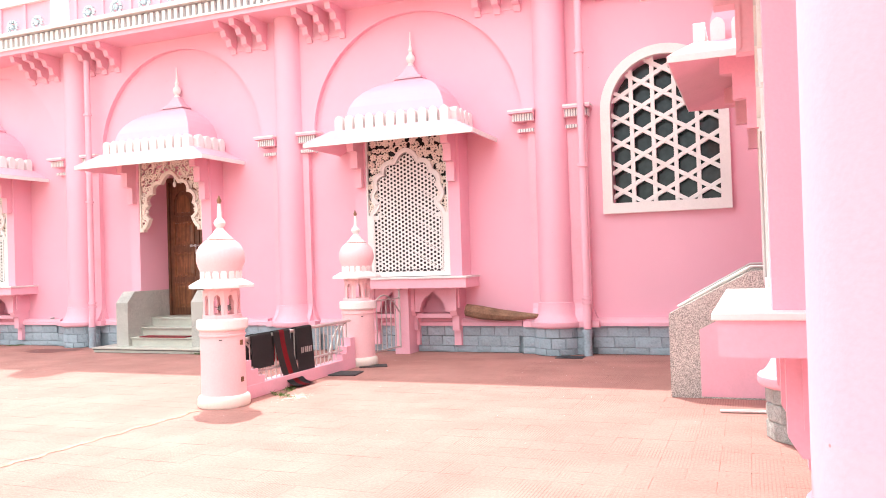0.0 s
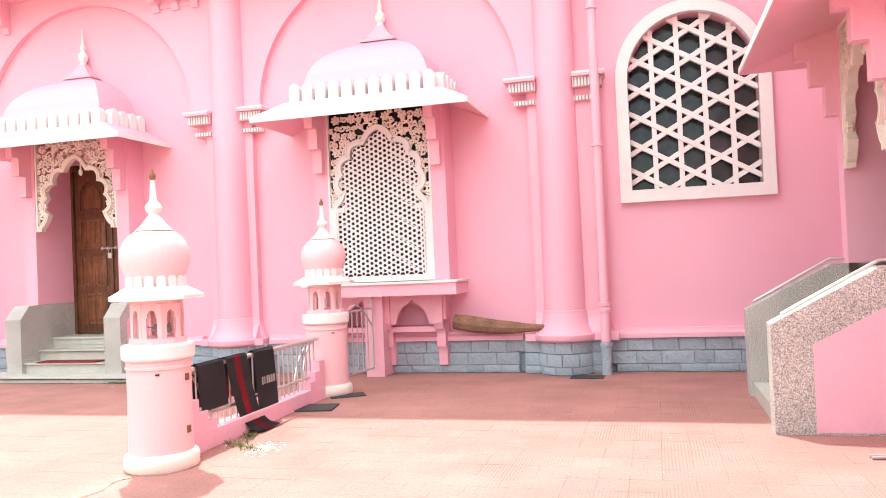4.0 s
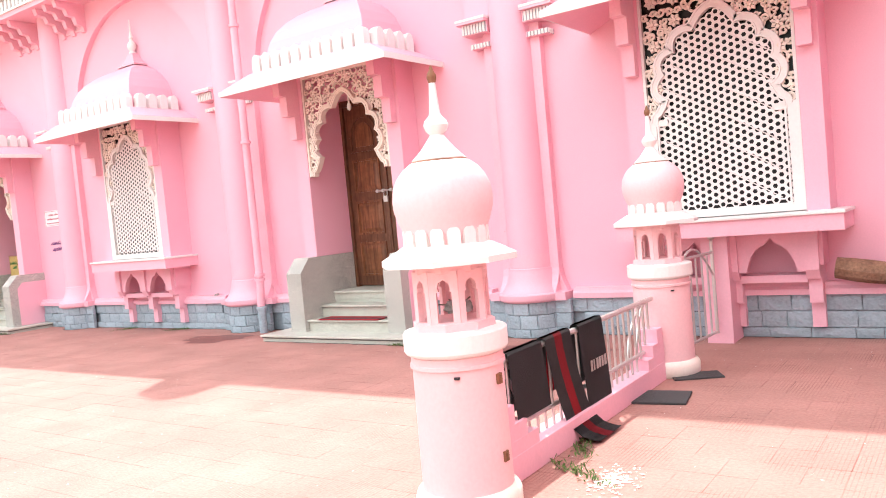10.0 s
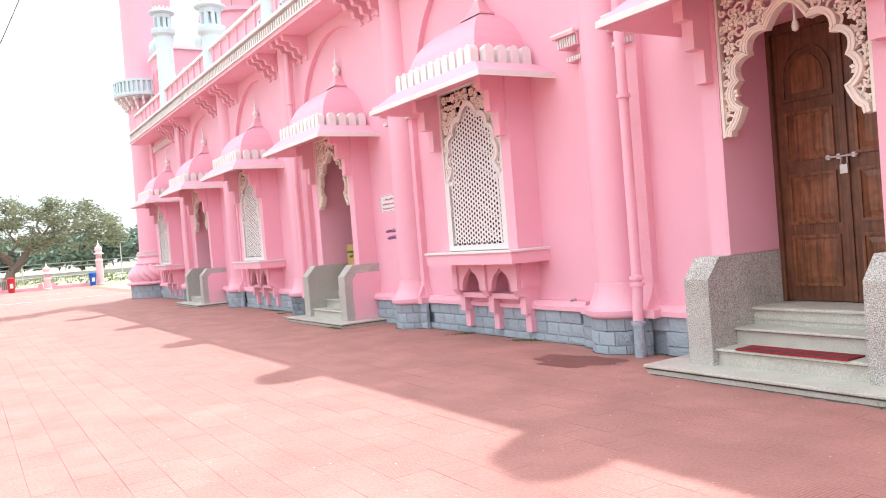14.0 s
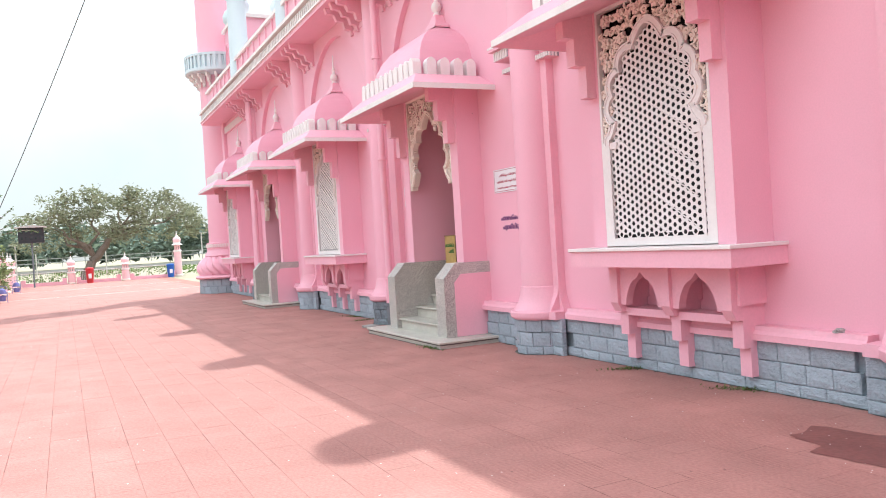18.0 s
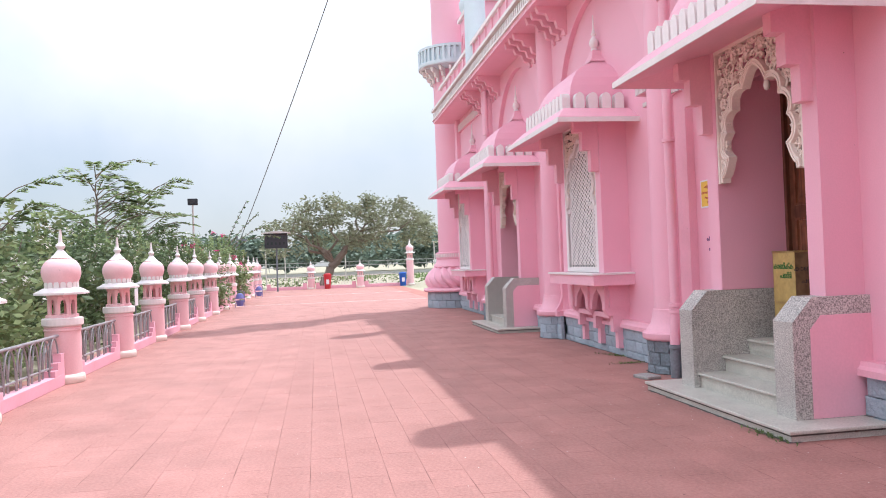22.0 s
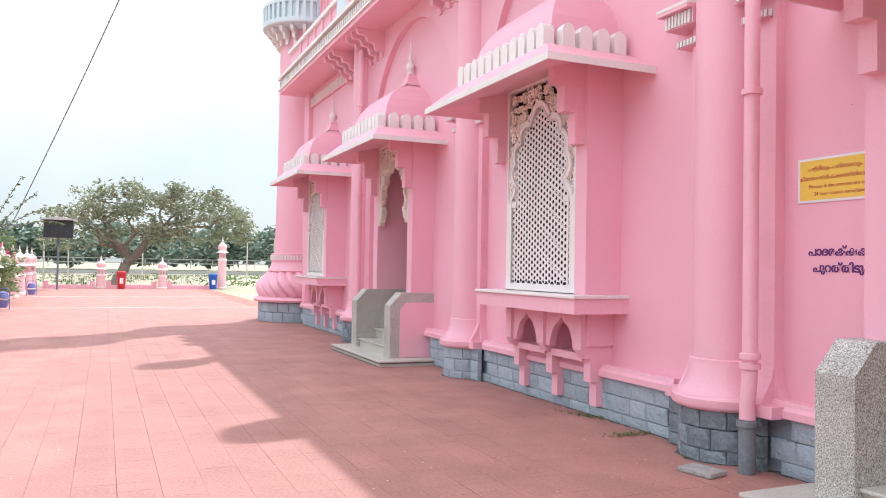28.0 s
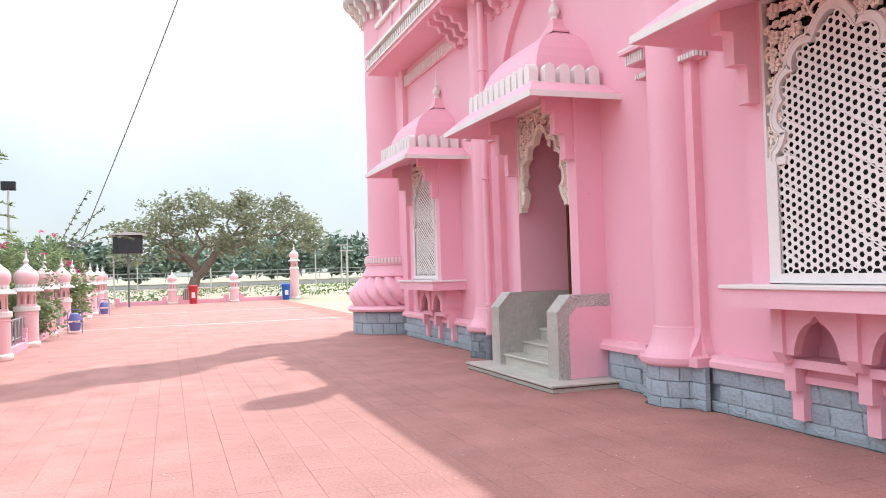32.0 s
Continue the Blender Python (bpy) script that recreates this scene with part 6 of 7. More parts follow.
# ---- plants ----
def leaf_cloud(bm, rnd, centre, radius, count, size, flat=0.75, spread=1.0):
    """Loose leaf blades round a centre, each a folded pair of triangles."""
    for _ in range(count):
        d = Vector((rnd.gauss(0, 1), rnd.gauss(0, 1), rnd.gauss(0, 1))).normalized() * radius * rnd.random() ** 0.45
        p = Vector(centre) + Vector((d.x * spread, d.y * spread, d.z * flat))
        u = Vector((rnd.gauss(0, 1), rnd.gauss(0, 1), rnd.gauss(0, 0.5))).normalized()
        v = u.cross(Vector((rnd.gauss(0, 1), rnd.gauss(0, 1), rnd.gauss(0, 1)))).normalized()
        s = size * rnd.uniform(0.6, 1.3)
        a, b, c, e = p - u * s, p + v * s * 0.42, p + u * s, p - v * s * 0.42
        q = [bm.verts.new(w) for w in (a, b, c, e)]
        bm.faces.new(q)


def limb(bm, a, b, r0, r1, rnd, bend=0.12):
    a, b = Vector(a), Vector(b)
    n = 5
    pts = [a.lerp(b, i / n) + (Vector((rnd.uniform(-1, 1), rnd.uniform(-1, 1), rnd.uniform(-0.4, 0.6))) * bend * (b - a).length * (1 if 0 < i < n else 0)) for i in range(n + 1)]
    tube(bm, pts, [r0 + (r1 - r0) * i / n for i in range(n + 1)], 7)
    return pts


def big_tree():
    rnd = random.Random(21)
    th = thing("tree", "broad old tree with a leaning trunk beyond the far railing", "tree", at=pose(70, 4.6, 0))
    bm = bmesh.new()
    limb(bm, (0, 0, -0.1), (0.3, -0.7, 1.5), 0.42, 0.33, rnd, 0.05)
    limb(bm, (0.3, -0.7, 1.5), (0.6, -2.4, 3.4), 0.33, 0.22, rnd, 0.06)
    ends = []
    for e in ((0.5, -5.2, 4.2), (1.6, -3.2, 5.8), (-0.8, -4.0, 5.0), (0.0, -6.6, 4.6), (1.5, -5.6, 5.6)):
        ends.append(limb(bm, (0.6, -2.4, 3.4), e, 0.16, 0.04, rnd)[-1])
    for e in ((0.5, 0.8, 4.6), (-0.9, 2.0, 4.4), (1.0, 2.9, 4.6), (0.2, 1.6, 5.6), (0.4, -0.8, 6.0)):
        ends.append(limb(bm, (0.35, -0.9, 1.9), e, 0.15, 0.03, rnd)[-1])
    twigs = []
    for e in ends:
        for _ in range(5):
            f = e + Vector((rnd.uniform(-1.3, 1.3), rnd.uniform(-1.4, 1.4), rnd.uniform(-0.2, 1.1)))
            limb(bm, e, f, 0.035, 0.01, rnd)
            twigs.append(f)
    part("trunk", bm, BARK, th, "grey leaning trunk and limbs", True)
    bm = bmesh.new()
    for _ in range(150):
        y = rnd.uniform(-8.6, 4.6)
        top = 6.9 - 0.035 * (y + 2.6) ** 2 - (0.5 if y > 2 else 0)
        z = rnd.uniform(3.0 if y < 1 else 2.6, top)
        dens = 62 if y < 1.2 else 22
        leaf_cloud(bm, rnd, (rnd.uniform(-2.2, 3.2), y, z), rnd.uniform(0.55, 1.05), dens, 0.16)
    for f in twigs:
        leaf_cloud(bm, rnd, f, 0.7, 40, 0.15)
    ob = part("crown", bm, LEAF_GREY, th, "uneven grey-green crown")
    return th


big_tree()


def feather_tree(at, height, seed, label, lean=0.0):
    """Slim tree with long feathery fronds."""
    rnd = random.Random(seed)
    th = thing("tree", label, "tree", "", "", at)
    bm = bmesh.new()
    limb(bm, (0, 0, -0.1), (lean * 0.4, 0, height * 0.62), 0.10, 0.05, rnd, 0.03)
    limb(bm, (lean * 0.4, 0, height * 0.62), (lean, 0, height * 0.9), 0.05, 0.02, rnd, 0.03)
    stems = []
    for i in range(48):
        z = height * rnd.uniform(0.28, 0.95)
        a = rnd.uniform(0, 2 * math.pi)
        r = height * rnd.uniform(0.22, 0.42) * (1.15 - 0.55 * z / height)
        s = Vector((lean * z / height, 0, z))
        e = s + Vector((r * math.cos(a), r * math.sin(a), r * rnd.uniform(0.25, 0.75)))
        tip = e + Vector((0.5 * r * math.cos(a), 0.5 * r * math.sin(a), -0.10 * r))
        tube(bm, [s, s.lerp(e, 0.5) + Vector((0, 0, 0.1 * r)), e, tip], [0.022, 0.016, 0.011, 0.006], 5)
        stems.append((s, e, tip))
    part("trunk", bm, BARK, th, "slim grey stem", True)
    bm = bmesh.new()
    for s, e, tip in stems:
        for k in range(80):
            q = rnd.uniform(0.3, 1.0)
            p = s.lerp(e, q * 1.6) if q < 0.62 else e.lerp(tip, (q - 0.62) / 0.38)
            d = (tip - s).normalized()
            side = d.cross(Vector((0, 0, 1))).normalized() * rnd.choice((-1, 1))
            u = (side * 0.9 + d * 0.5 + Vector((0, 0, rnd.uniform(-0.35, 0.15)))).normalized()
            L = rnd.uniform(0.18, 0.38)
            w = d * 0.045
            q4 = [bm.verts.new(v) for v in (p, p + u * L * 0.5 + w, p + u * L, p + u * L * 0.5 - w)]
            bm.faces.new(q4)
    part("crown", bm, LEAF_LIGHT, th, "feathery pale green fronds")
    return th


def shrub(at, size, seed, mat, label, flowers=0):
    rnd = random.Random(seed)
    th = thing("shrub", label, "shrub", "hedge shrubs", "", at)
    w, d, h = size
    bm = bmesh.new()
    for _ in range(9):
        e = (rnd.uniform(-w, w) * 0.8, rnd.uniform(-d, d) * 0.8, h * rnd.uniform(0.6, 1.0))
        limb(bm, (rnd.uniform(-0.2, 0.2), rnd.uniform(-0.2, 0.2), 0), e, 0.035, 0.008, rnd)
    part("stem_bundle", bm, BARK, th)
    bm = bmesh.new()
    for _ in range(int(34 * w * h)):
        a = (rnd.uniform(-w, w), rnd.uniform(-d, d), h * rnd.uniform(0.12, 1.0) * (1 - 0.25 * rnd.random()))
        leaf_cloud(bm, rnd, a, rnd.uniform(0.25, 0.5), 24, rnd.uniform(0.07, 0.12))
    for _ in range(int(6 * w)):
        # shoots that stand out of the outline
        a = Vector((rnd.uniform(-w, w), rnd.uniform(-d, d), h * 0.85))
        for k in range(7):
            leaf_cloud(bm, rnd, a + Vector((rnd.uniform(-0.03, 0.03), rnd.uniform(-0.03, 0.03), 0.11 * k)), 0.10, 5, 0.08)
    part("foliage", bm, mat, th)
    if not flowers:
        bm = bmesh.new()
        for _ in range(int(14 * w)):
            leaf_cloud(bm, rnd, (rnd.uniform(-w, w), -d * rnd.uniform(0.5, 1.1), h * rnd.uniform(0.5, 1.05)), 0.12, 7, 0.035)
        part("blossom", bm, PETAL, th, "small white flowers")
    if flowers:
        bm = bmesh.new()
        for _ in range(flowers):
            leaf_cloud(bm, rnd, (rnd.uniform(-w, w) * 0.9, -d * rnd.random(), h * rnd.uniform(0.7, 1.12)), 0.16, 22, 0.06)
        part("blossom", bm, FLOWER, th, "magenta flowers")
    return th


for i in range(14):
    rnd = random.Random(100 + i)
    x = 19.0 + 3.4 * i
    tall = rnd.uniform(2.1, 2.7) if i < 6 else rnd.uniform(2.4, 3.4)
    shrub(pose(x, 10.9 + rnd.uniform(-0.3, 0.4), 0), (1.9, 1.2, tall), 40 + i, (LEAF, LEAF_LIGHT, LEAF)[i % 3],
          "dense green hedge shrub behind the fence", 3 if i in (7, 9, 10) else 0)
shrub(pose(46.5, 9.05, 0), (1.5, 0.75, 2.1), 77, LEAF_LIGHT, "yellow-green shrub that leans over the railing", 3)
shrub(pose(40.6, 9.1, 0), (0.9, 0.6, 1.8), 78, LEAF_LIGHT, "leafy shrub that reaches over the kerb")
feather_tree(pose(37.5, 12.6, 0), 5.4, 5, "slim feathery tree behind the hedge")
feather_tree(pose(31.0, 13.6, 0), 3.9, 6, "small feathery tree behind the hedge", 0.5)
feather_tree(pose(42.5, 12.4, 0), 5.2, 8, "leaning feathery tree behind the hedge", 1.2)


def sprays():
    """Long arching shoots over the hedge."""
    rnd = random.Random(12)
    th = thing("climbing_shoots", "long arching shoots of a climber over the hedge", "plant", at=pose(52, 10.2, 0))
    for j in range(4):
        pts = [Vector((0.6 * j + 0.5 * q, -0.9 * q - 0.35 * j * q, 2.3 + 1.9 * q - 0.25 * q * q * j)) for q in np.linspace(0, 1.6, 12)]
        shoot = part("shoot", tube(bmesh.new(), pts, 0.018, 5), BARK, th)
        lf = bmesh.new()
        for p in pts:
            leaf_cloud(lf, rnd, p, 0.13, 9, 0.08)
        part("foliage", lf, LEAF, shoot)


sprays()


# ---- poles and wire ----
def lamp_pole(at, h, label):
    th = thing("street_lamp", label, "lamp", "lamp poles", "", at)
    part("pole", tube(bmesh.new(), [(0, 0, 0), (0, 0, h)], [0.06, 0.04], 8), STEEL, th)
    part("lamp_head", boxes((-0.05, 0.20, -0.22, 0.22, h - 0.05, h + 0.25), bevel=0.02), DARKIRON, th, "black flood lamp head")


lamp_pole(pose(46, 10.6, 0), 4.75, "black flood lamp on a thin pole behind the hedge")
th_pole = thing("utility_pole", "thin pole with a cross arm, holding a wire", "pole", at=pose(66, 10.6, 0))
part("pole", tube(bmesh.new(), [(0, 0, 0), (0, 0, 4.0)], 0.08, 8), IRON, th_pole)
part("cross_arm", boxes((-0.06, 0.06, -0.8, 0.8, 3.65, 3.78)), IRON, th_pole)
a, b = Vector((66, 10.3, 3.9)), Vector((36.3, 0.5, 21.5))
bm = tube(bmesh.new(), [a.lerp(b, q) - Vector((0, 0, 0.5 * math.sin(math.pi * q))) for q in np.linspace(0, 1, 24)], 0.028, 5)
tagged(part("overhead_wire", bm, IRON), "thin wire from the far pole to the minaret", "wire")
for i, (x, y, h) in enumerate(((76, -7.5, 3.2), (84, -6.5, 3.6), (92, -10.5, 4.2), (105, -14, 5.5), (90, 2.0, 3.4), (98, 8.5, 3.4), (80, 9.5, 3.2))):
    th = thing("light_post", "thin pale post with a small lamp panel in the field", "post", "field posts", "", pose(x, y, 0))
    part("post", tube(bmesh.new(), [(0, 0, 0), (0, 0, h)], 0.06, 6), STEEL, th)
    part("lamp_panel", boxes((-0.25, 0.25, -0.5, 0.5, h, h + 0.06)), STEEL, th)


def field():
    th = thing("far_railing_line", "long pale railing and low wall across the field", "railing", at=pose(128, 0, 0))
    part("wall", boxes((0, 0.3, -90, 90, 0.0, 0.5)), FARWHITE, th)
    part("rail", boxes((0, 0.08, -90, 90, 1.5, 1.62), (0, 0.08, -90, 90, 2.1, 2.2)), FARWHITE, th)
    bm = bmesh.new()
    for y in range(-90, 91, 3):
        box(bm, 0, 0.1, y, y + 0.1, 0.9, 2.2)
    part("upright_row", bm, FARWHITE, th)
    # band of trees along the horizon
    rnd = random.Random(31)
    bm = bmesh.new()
    for i in range(520):
        y = rnd.uniform(-150, 150)
        x = rnd.uniform(185, 215)
        r = rnd.uniform(2.0, 4.0)
        leaf_cloud(bm, rnd, (x, y, r * 0.9 + rnd.uniform(0, 5.5)), r, 90, 0.9)
    ob = part("distant_trees", bm, DISTANT, None)
    tagged(ob, "band of green trees along the horizon", "trees", kind="stuff")
    bm = bmesh.new()
    for i in range(700):
        y, x = rnd.uniform(-60, 90), rnd.uniform(68, 124)
        leaf_cloud(bm, rnd, (x, y, 0.12), 0.7, 16, 0.16, 0.2, 2.2)
    tagged(part("field_grass", bm, GRASS), "patches of rough green grass in the sandy field", "grass", kind="stuff")
    bm = bmesh.new()
    for i in range(60):
        y, x = rnd.uniform(9.8, 45), rnd.uniform(10, 66)
        leaf_cloud(bm, rnd, (x, y + 1.5, 0.25), 0.9, 36, 0.14, 0.35, 1.6)
    tagged(part("undergrowth", bm, LEAF), "low green undergrowth behind the fence", "plants", kind="stuff")


field()


# ---- small things on the paving ----
def tuft(at, label, seed):
    rnd = random.Random(seed)
    bm = bmesh.new()
    for _ in range(150):
        a, L = rnd.uniform(0, 6.28), rnd.uniform(0.02, 0.06)
        p = Vector((rnd.gauss(0, 0.17), rnd.gauss(0, 0.035), 0))
        d = Vector((math.cos(a), math.sin(a), rnd.uniform(0.3, 1.3))).normalized()
        w = Vector((-math.sin(a), math.cos(a), 0)) * rnd.uniform(0.004, 0.009)
        m = p + d * L * 0.6
        bm.faces.new([bm.verts.new(v) for v in (p, m + w, p + d * L, m - w)])
    ob = part("grass_tuft", bm, GRASS)
    ob.matrix_basis = at
    tagged(ob, label, "grass", "grass tufts", "stuff")


for i, (x, y) in enumerate(((4.0, 1.12), (9.95, 0.22), (11.5, 0.22), (19.7, 0.3), (0.05, 4.3), (-0.05, 4.7), (14.9, 1.1), (20.6, 0.2))):
    tuft(pose(x, y, 0, 0, 0, 30 * i), "small green grass tuft in a paving joint", 60 + i)
ob = part("stone_slab", boxes((-0.16, 0.16, -0.11, 0.11, 0, 0.045), bevel=0.012), GREYSTONE)
ob.matrix_basis = pose(18.3, 0.72, 0, 0, 0, 12)
tagged(ob, "loose broken stone slab by the drain pipe", "slab")
ob = part("drain_cover", boxes((-0.22, 0.22, -0.14, 0.14, 0, 0.012), bevel=0.004), DARKIRON)
ob.matrix_basis = pose(-2.9, 0.62, 0)
tagged(ob, "black iron drain cover under a pipe", "drain cover")


def log_of_straw():
    th = thing("palm_frond", "dry brown palm frond leaning on the plinth", "frond", at=pose(-1.75, 0.24, 0.60, 0, 0, 0))
    bm = bmesh.new()
    pts = [Vector((0.75 - 1.5 * q, 0.02, 0.06 + 0.10 * (1 - q) - 0.05 * math.sin(math.pi * q))) for q in np.linspace(0, 1, 10)]
    tube(bm, pts, [0.11, 0.12, 0.12, 0.11, 0.10, 0.09, 0.07, 0.05, 0.03, 0.02], 9)
    part("sheath", bm, FROND, th, smooth=True)


FROND = material("dry_brown_frond", (0.25, 0.14, 0.09), 0.9, vary=0.5, grain=40, blotch=6, bump=0.8)
log_of_straw()


def puddle(points_at, size, seed, label, mat):
    """A flat stain with a ragged edge."""
    rnd = random.Random(seed)
    bm = bmesh.new()
    vs = []
    for k in range(40):
        a = 2 * math.pi * k / 40
        r = 1 + 0.16 * math.sin(3 * a + seed) + 0.10 * math.sin(7 * a) + rnd.uniform(-0.06, 0.06)
        vs.append(bm.verts.new((size[0] * r * math.cos(a), size[1] * r * math.sin(a), 0.0035)))
    bm.faces.new(vs)
    ob = part("water_stain", bm, mat)
    ob.matrix_basis = points_at
    tagged(ob, label, "stain", "", "structure")


puddle(pose(8.05, 0.98, 0, 0, 0, 12), (0.60, 0.37), 3, "dark wet stain on the red paving below a pipe", WETPAVER)
puddle(pose(2.4, 1.40, 0, 0, 0, 20), (1.05, 0.42), 5, "dark damp stain on the red paving by the plinth", WETPAVER)


def dirt_line():
    """Weedy, crooked joint that runs out from the gate post."""
    rnd = random.Random(14)
    bm = bmesh.new()
    rows = []
    for k in range(36):
        q = k / 35
        x, y = 0.30 + LINE_END[0] * q + rnd.uniform(-0.03, 0.03), 5.8 + LINE_END[1] * q + rnd.uniform(-0.03, 0.03)
        w = rnd.uniform(0.015, 0.05)
        rows.append((bm.verts.new((x - w, y, 0.004)), bm.verts.new((x + w, y, 0.004))))
    for (a, b), (c, d) in zip(rows, rows[1:]):
        bm.faces.new((a, c, d, b))
    tagged(part("joint_dirt", bm, DIRT), "pale weedy joint across the red paving", "joint", kind="structure")


LINE_END = (0.05, 3.2)
dirt_line()
# steel bars lying beside the wing steps
th_bar = thing("loose_bars", "two thin steel bars lying on the paving", "bar", at=pose(-5.55, 4.63, 0, 0, 0, 5))
for k in (-1, 1):
    part("bar", tube(bmesh.new(), [(-0.22, 0.03 * k, 0.015), (0.22, 0.03 * k, 0.015)], 0.014, 8), STEEL, th_bar, smooth=True)


def foot_dirt_shade():
    """Dark ragged dirt and painted contact shade where paving meets plinth and steps."""
    rnd = random.Random(21)
    for a, b, y in ((-5.6, P - 1.5, 0.10), (P + 1.5, 3 * P - 1.5, 0.10), (3 * P + 1.5, 5 * P - 1.5, 0.10), (5 * P + 1.5, 34.5, 0.10), (P - 1.47, P + 1.47, 1.07), (3 * P - 1.47, 3 * P + 1.47, 1.07), (5 * P - 1.47, 5 * P + 1.47, 1.07)):
        bm, last = bmesh.new(), None
        for x in np.arange(a, b, 0.07):
            dx = min(abs(x - c) for c in COLUMNS)
            near = max(y, 0.06 + math.sqrt(max(0.0, 0.40 ** 2 - dx * dx)), 0.20 if dx < 0.58 else 0.0) if y < 1 else y
            pair = (bm.verts.new((x, near - 0.08, 0.003)), bm.verts.new((x, near + 0.02 + 0.05 * rnd.random() ** 2, 0.003)))
            if last:
                bm.faces.new((last[0], pair[0], pair[1], last[1]))
            last = pair
        tagged(part("foot_dirt_shade", bm, DIRT_SHADE), "dark dirt and painted contact shade between paving and wall", "dirt", "foot dirt", "structure")


foot_dirt_shade()


def spilled_lime(x, y):
    """Powder in a ragged splash of flecks, thickest in the middle."""
    rnd = random.Random(9)
    verts, faces = [], []
    for _ in range(420):
        a, r = rnd.uniform(0, 6.28), abs(rnd.gauss(0, 0.11))
        px, py, q = x + r * math.cos(a) * 0.8, y + r * math.sin(a) * 1.3, rnd.uniform(0.003, 0.016)
        k, turn = len(verts), rnd.uniform(0, 6.28)
        for c in range(6):
            t = turn + c * math.pi / 3
            m = q * rnd.uniform(0.6, 1.2)
            verts.append((px + m * math.cos(t), py + m * math.sin(t), 0.0035 + 0.0002 * (k // 6 % 12)))
        faces.append(tuple(range(k, k + 6)))
    me = bpy.data.meshes.new("spilled_lime")
    me.from_pydata(verts, [], faces)
    me.materials.append(PALEPATCH)
    tagged(new("spilled_lime", me), "pale splash of spilled lime powder on the paving", "stain", kind="stuff")


spilled_lime(-0.36, 4.80)
for x in (43.5, 53.0):
    bm = boxes((x - 0.05, x + 0.05, -0.4, 8.8, 0.0, 0.004))
    tagged(part("pale_line", bm, PALEPATCH), "pale mortar line across the red paving", "joint", kind="structure")


def bundle(at, seed):
    """A crumpled heap of rags and twigs."""
    rnd = random.Random(seed)
    th = thing("rag_bundle", "grey crumpled rags inside a lantern post", "rag", "rag bundles", "", at)
    bm = bmesh.new()
    bmesh.ops.create_icosphere(bm, subdivisions=3, radius=0.075)
    for v in bm.verts:
        v.co *= 1 + rnd.uniform(-0.22, 0.22)
        v.co.z = max(-0.02, v.co.z * 0.7)
        v.co.z += 0.02
    part("rag", bm, RAG, th)
    bm = bmesh.new()
    for _ in range(9):
        a = rnd.uniform(0, 6.28)
        p = Vector((0.05 * math.cos(a), 0.05 * math.sin(a), rnd.uniform(0.02, 0.06)))
        tube(bm, [p, p + Vector((rnd.uniform(-0.07, 0.07), rnd.uniform(-0.07, 0.07), rnd.uniform(0.0, 0.05)))], 0.004, 4)
    part("twig_tangle", bm, BARK, th)


bundle(pose(GATE_A[0] - 0.08, GATE_A[1] + 0.06, 1.13), 3)
bundle(pose(GATE_C[0] - 0.06, GATE_C[1] + 0.08, 1.13), 4)


def debris(x, y, z, seed):
    rnd = random.Random(seed)
    bm = bmesh.new()
    bmesh.ops.create_icosphere(bm, subdivisions=2, radius=0.035)
    for v in bm.verts:
        v.co *= 1 + rnd.uniform(-0.3, 0.3)
        v.co.x *= 1.6
        v.co.z = max(-0.01, v.co.z * 0.7) + 0.01
    ob = part("rubble_lump", bm, GREYSTONE)
    ob.matrix_basis = pose(x, y, z, 0, 0, 40 * seed)
    tagged(ob, "small grey lump of rubble on the pink ledge", "rubble", "rubble lumps")


for i, x in enumerate((9.0, 20.95)):
    debris(x, 0.09, 0.60, i + 2)


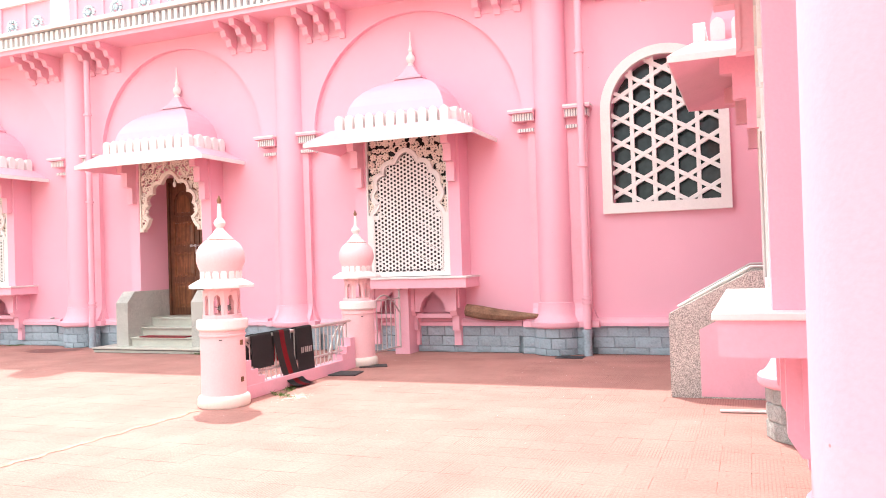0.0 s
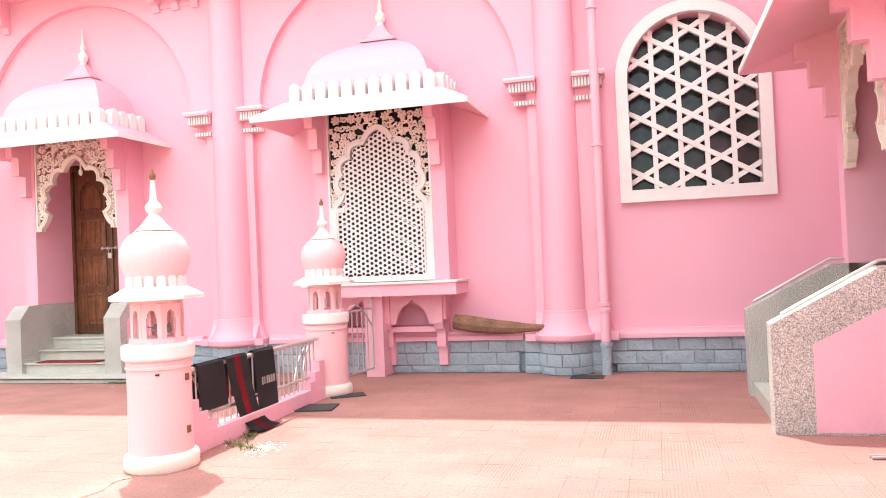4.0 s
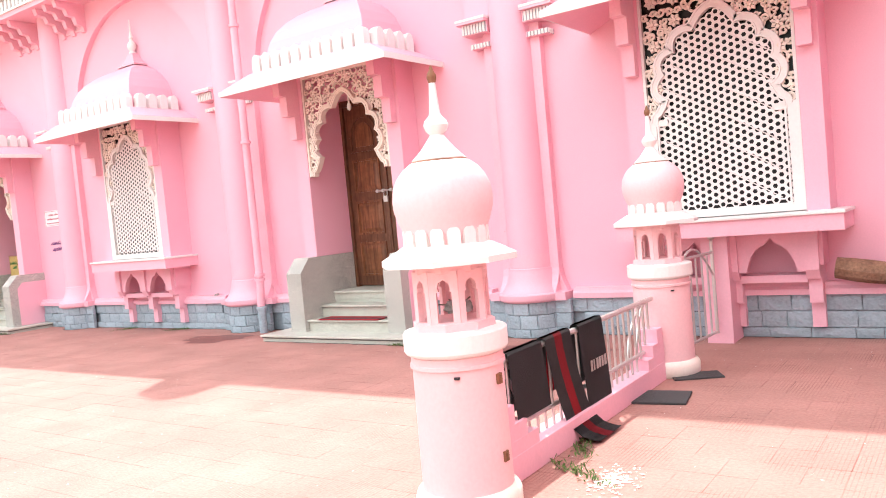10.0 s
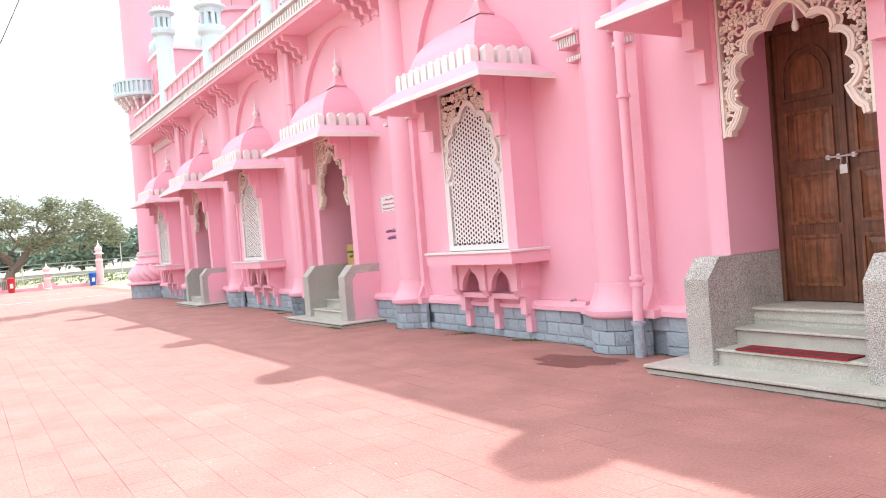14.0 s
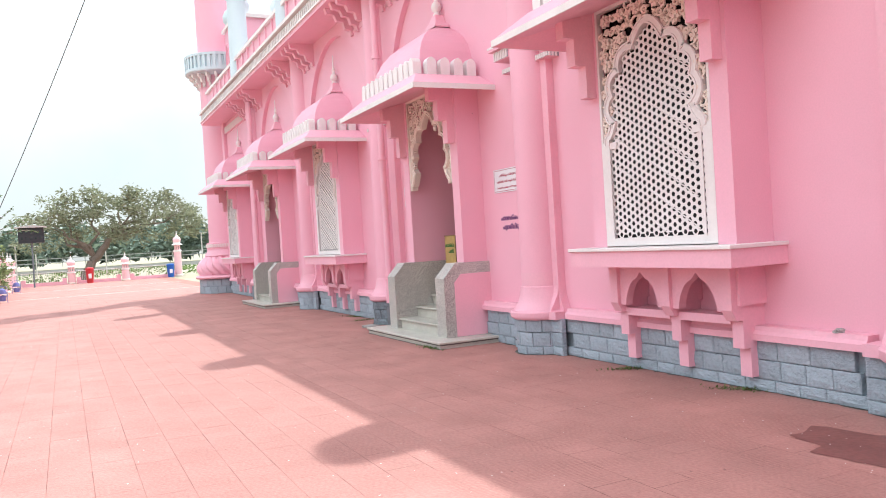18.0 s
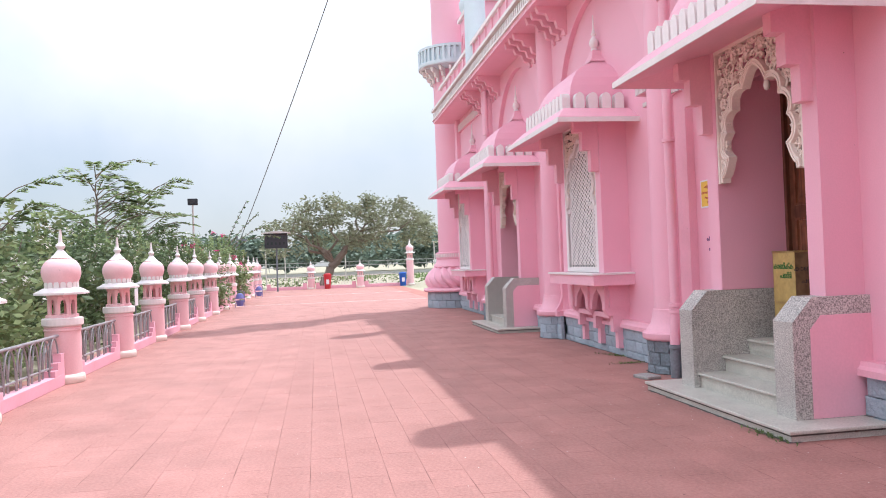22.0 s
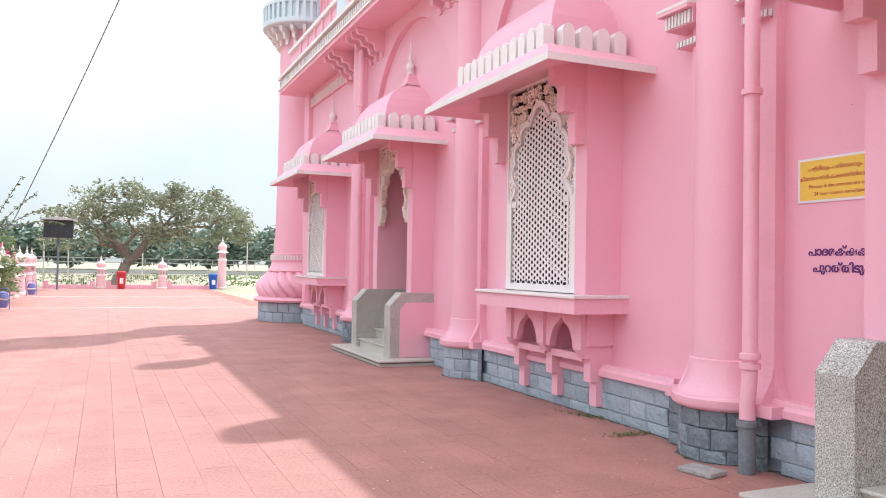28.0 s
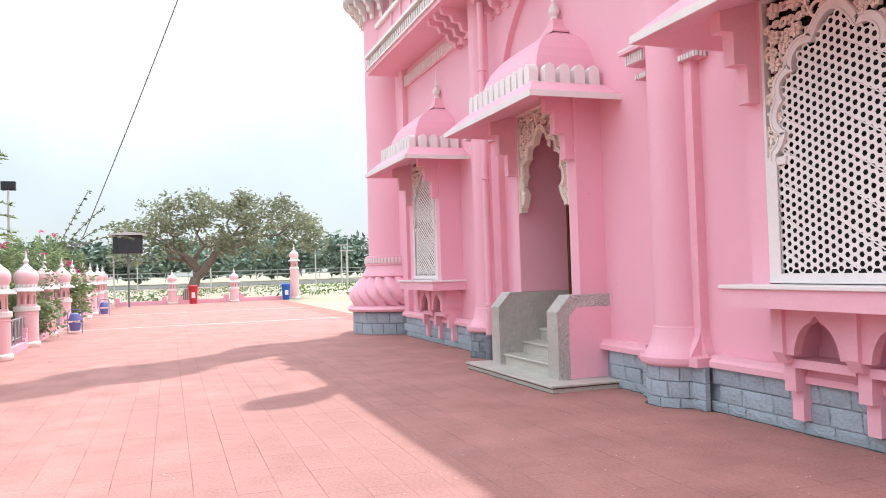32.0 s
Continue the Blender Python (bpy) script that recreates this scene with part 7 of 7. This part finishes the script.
def petals():
    """Fallen flakes scattered over the paving."""
    rnd = random.Random(77)
    verts, faces = [], []
    for _ in range(900):
        x, y = rnd.uniform(-4, 32), rnd.uniform(0.6, 6.5) if rnd.random() < 0.7 else rnd.uniform(0.3, 1.6)
        a, r = rnd.uniform(0, 6.28), rnd.uniform(0.004, 0.011)
        k = len(verts)
        for j in range(4):
            b = a + j * math.pi / 2
            q = r * (1.0 if j % 2 else 0.6)
            verts.append((x + q * math.cos(b), y + q * math.sin(b), 0.006 + 0.003 * (j % 2)))
        faces.append((k, k + 1, k + 2, k + 3))
    me = bpy.data.meshes.new("fallen_petals")
    me.from_pydata(verts, [], faces)
    me.materials.append(PETAL)
    tagged(new("fallen_petals", me), "pale petals and flakes scattered on the paving", "litter", kind="stuff")


petals()


# ---- paving ----
def paving():
    """Ribbed slabs in broken rows; the ones beside the walk are single pieces."""
    w, d, g, e = SLAB_X, SLAB_Y, 0.0004, 0.0006
    rnd = random.Random(8)
    lifts = (0.0, -0.0003, 0.0003, -0.0005)

    def corners(x, y, dz):
        return [(x + g, y + g, -0.012), (x + w - g, y + g, -0.012), (x + w - g, y + d - g, -0.012), (x + g, y + d - g, -0.012),
                (x + g + e, y + g + e, dz), (x + w - g - e, y + g + e, dz), (x + w - g - e, y + d - g - e, dz), (x + g + e, y + d - g - e, dz)]
    sides = [(q, (q + 1) % 4, 4 + (q + 1) % 4, 4 + q) for q in range(4)] + [(4, 5, 6, 7)]
    kinds = []
    for dz in lifts:
        me = bpy.data.meshes.new("slab")
        me.from_pydata(corners(0, 0, dz), [], sides)
        me.materials.append(PAVER)
        kinds.append(me)
    verts, faces, count = [], [], 0
    for j in range(0, 100):
        y = j * d
        for i in range(-53, 150):
            x = i * w + (w / 2 if j % 2 else 0)
            if (y > 9.4 and x > -0.3) or (x + w < WING_X and y < WING_END - 0.1):
                continue
            if 3.0 < y < 5.2 and 9.0 < x < 27.0 and count < 290:
                ob = new("slab", kinds[rnd.randrange(4)])
                ob.parent = pavement
                ob.matrix_basis = pose(x, y, 0)
                count += 1
                continue
            k = len(verts)
            verts += corners(x, y, rnd.choice(lifts))
            faces += [tuple(k + q for q in f) for f in sides]
    me = bpy.data.meshes.new("slabs")
    me.from_pydata(verts, [], faces)
    me.materials.append(PAVER)
    ob = new("slabs", me)
    ob.parent = pavement
    ob["kind"] = "stuff"


paving()
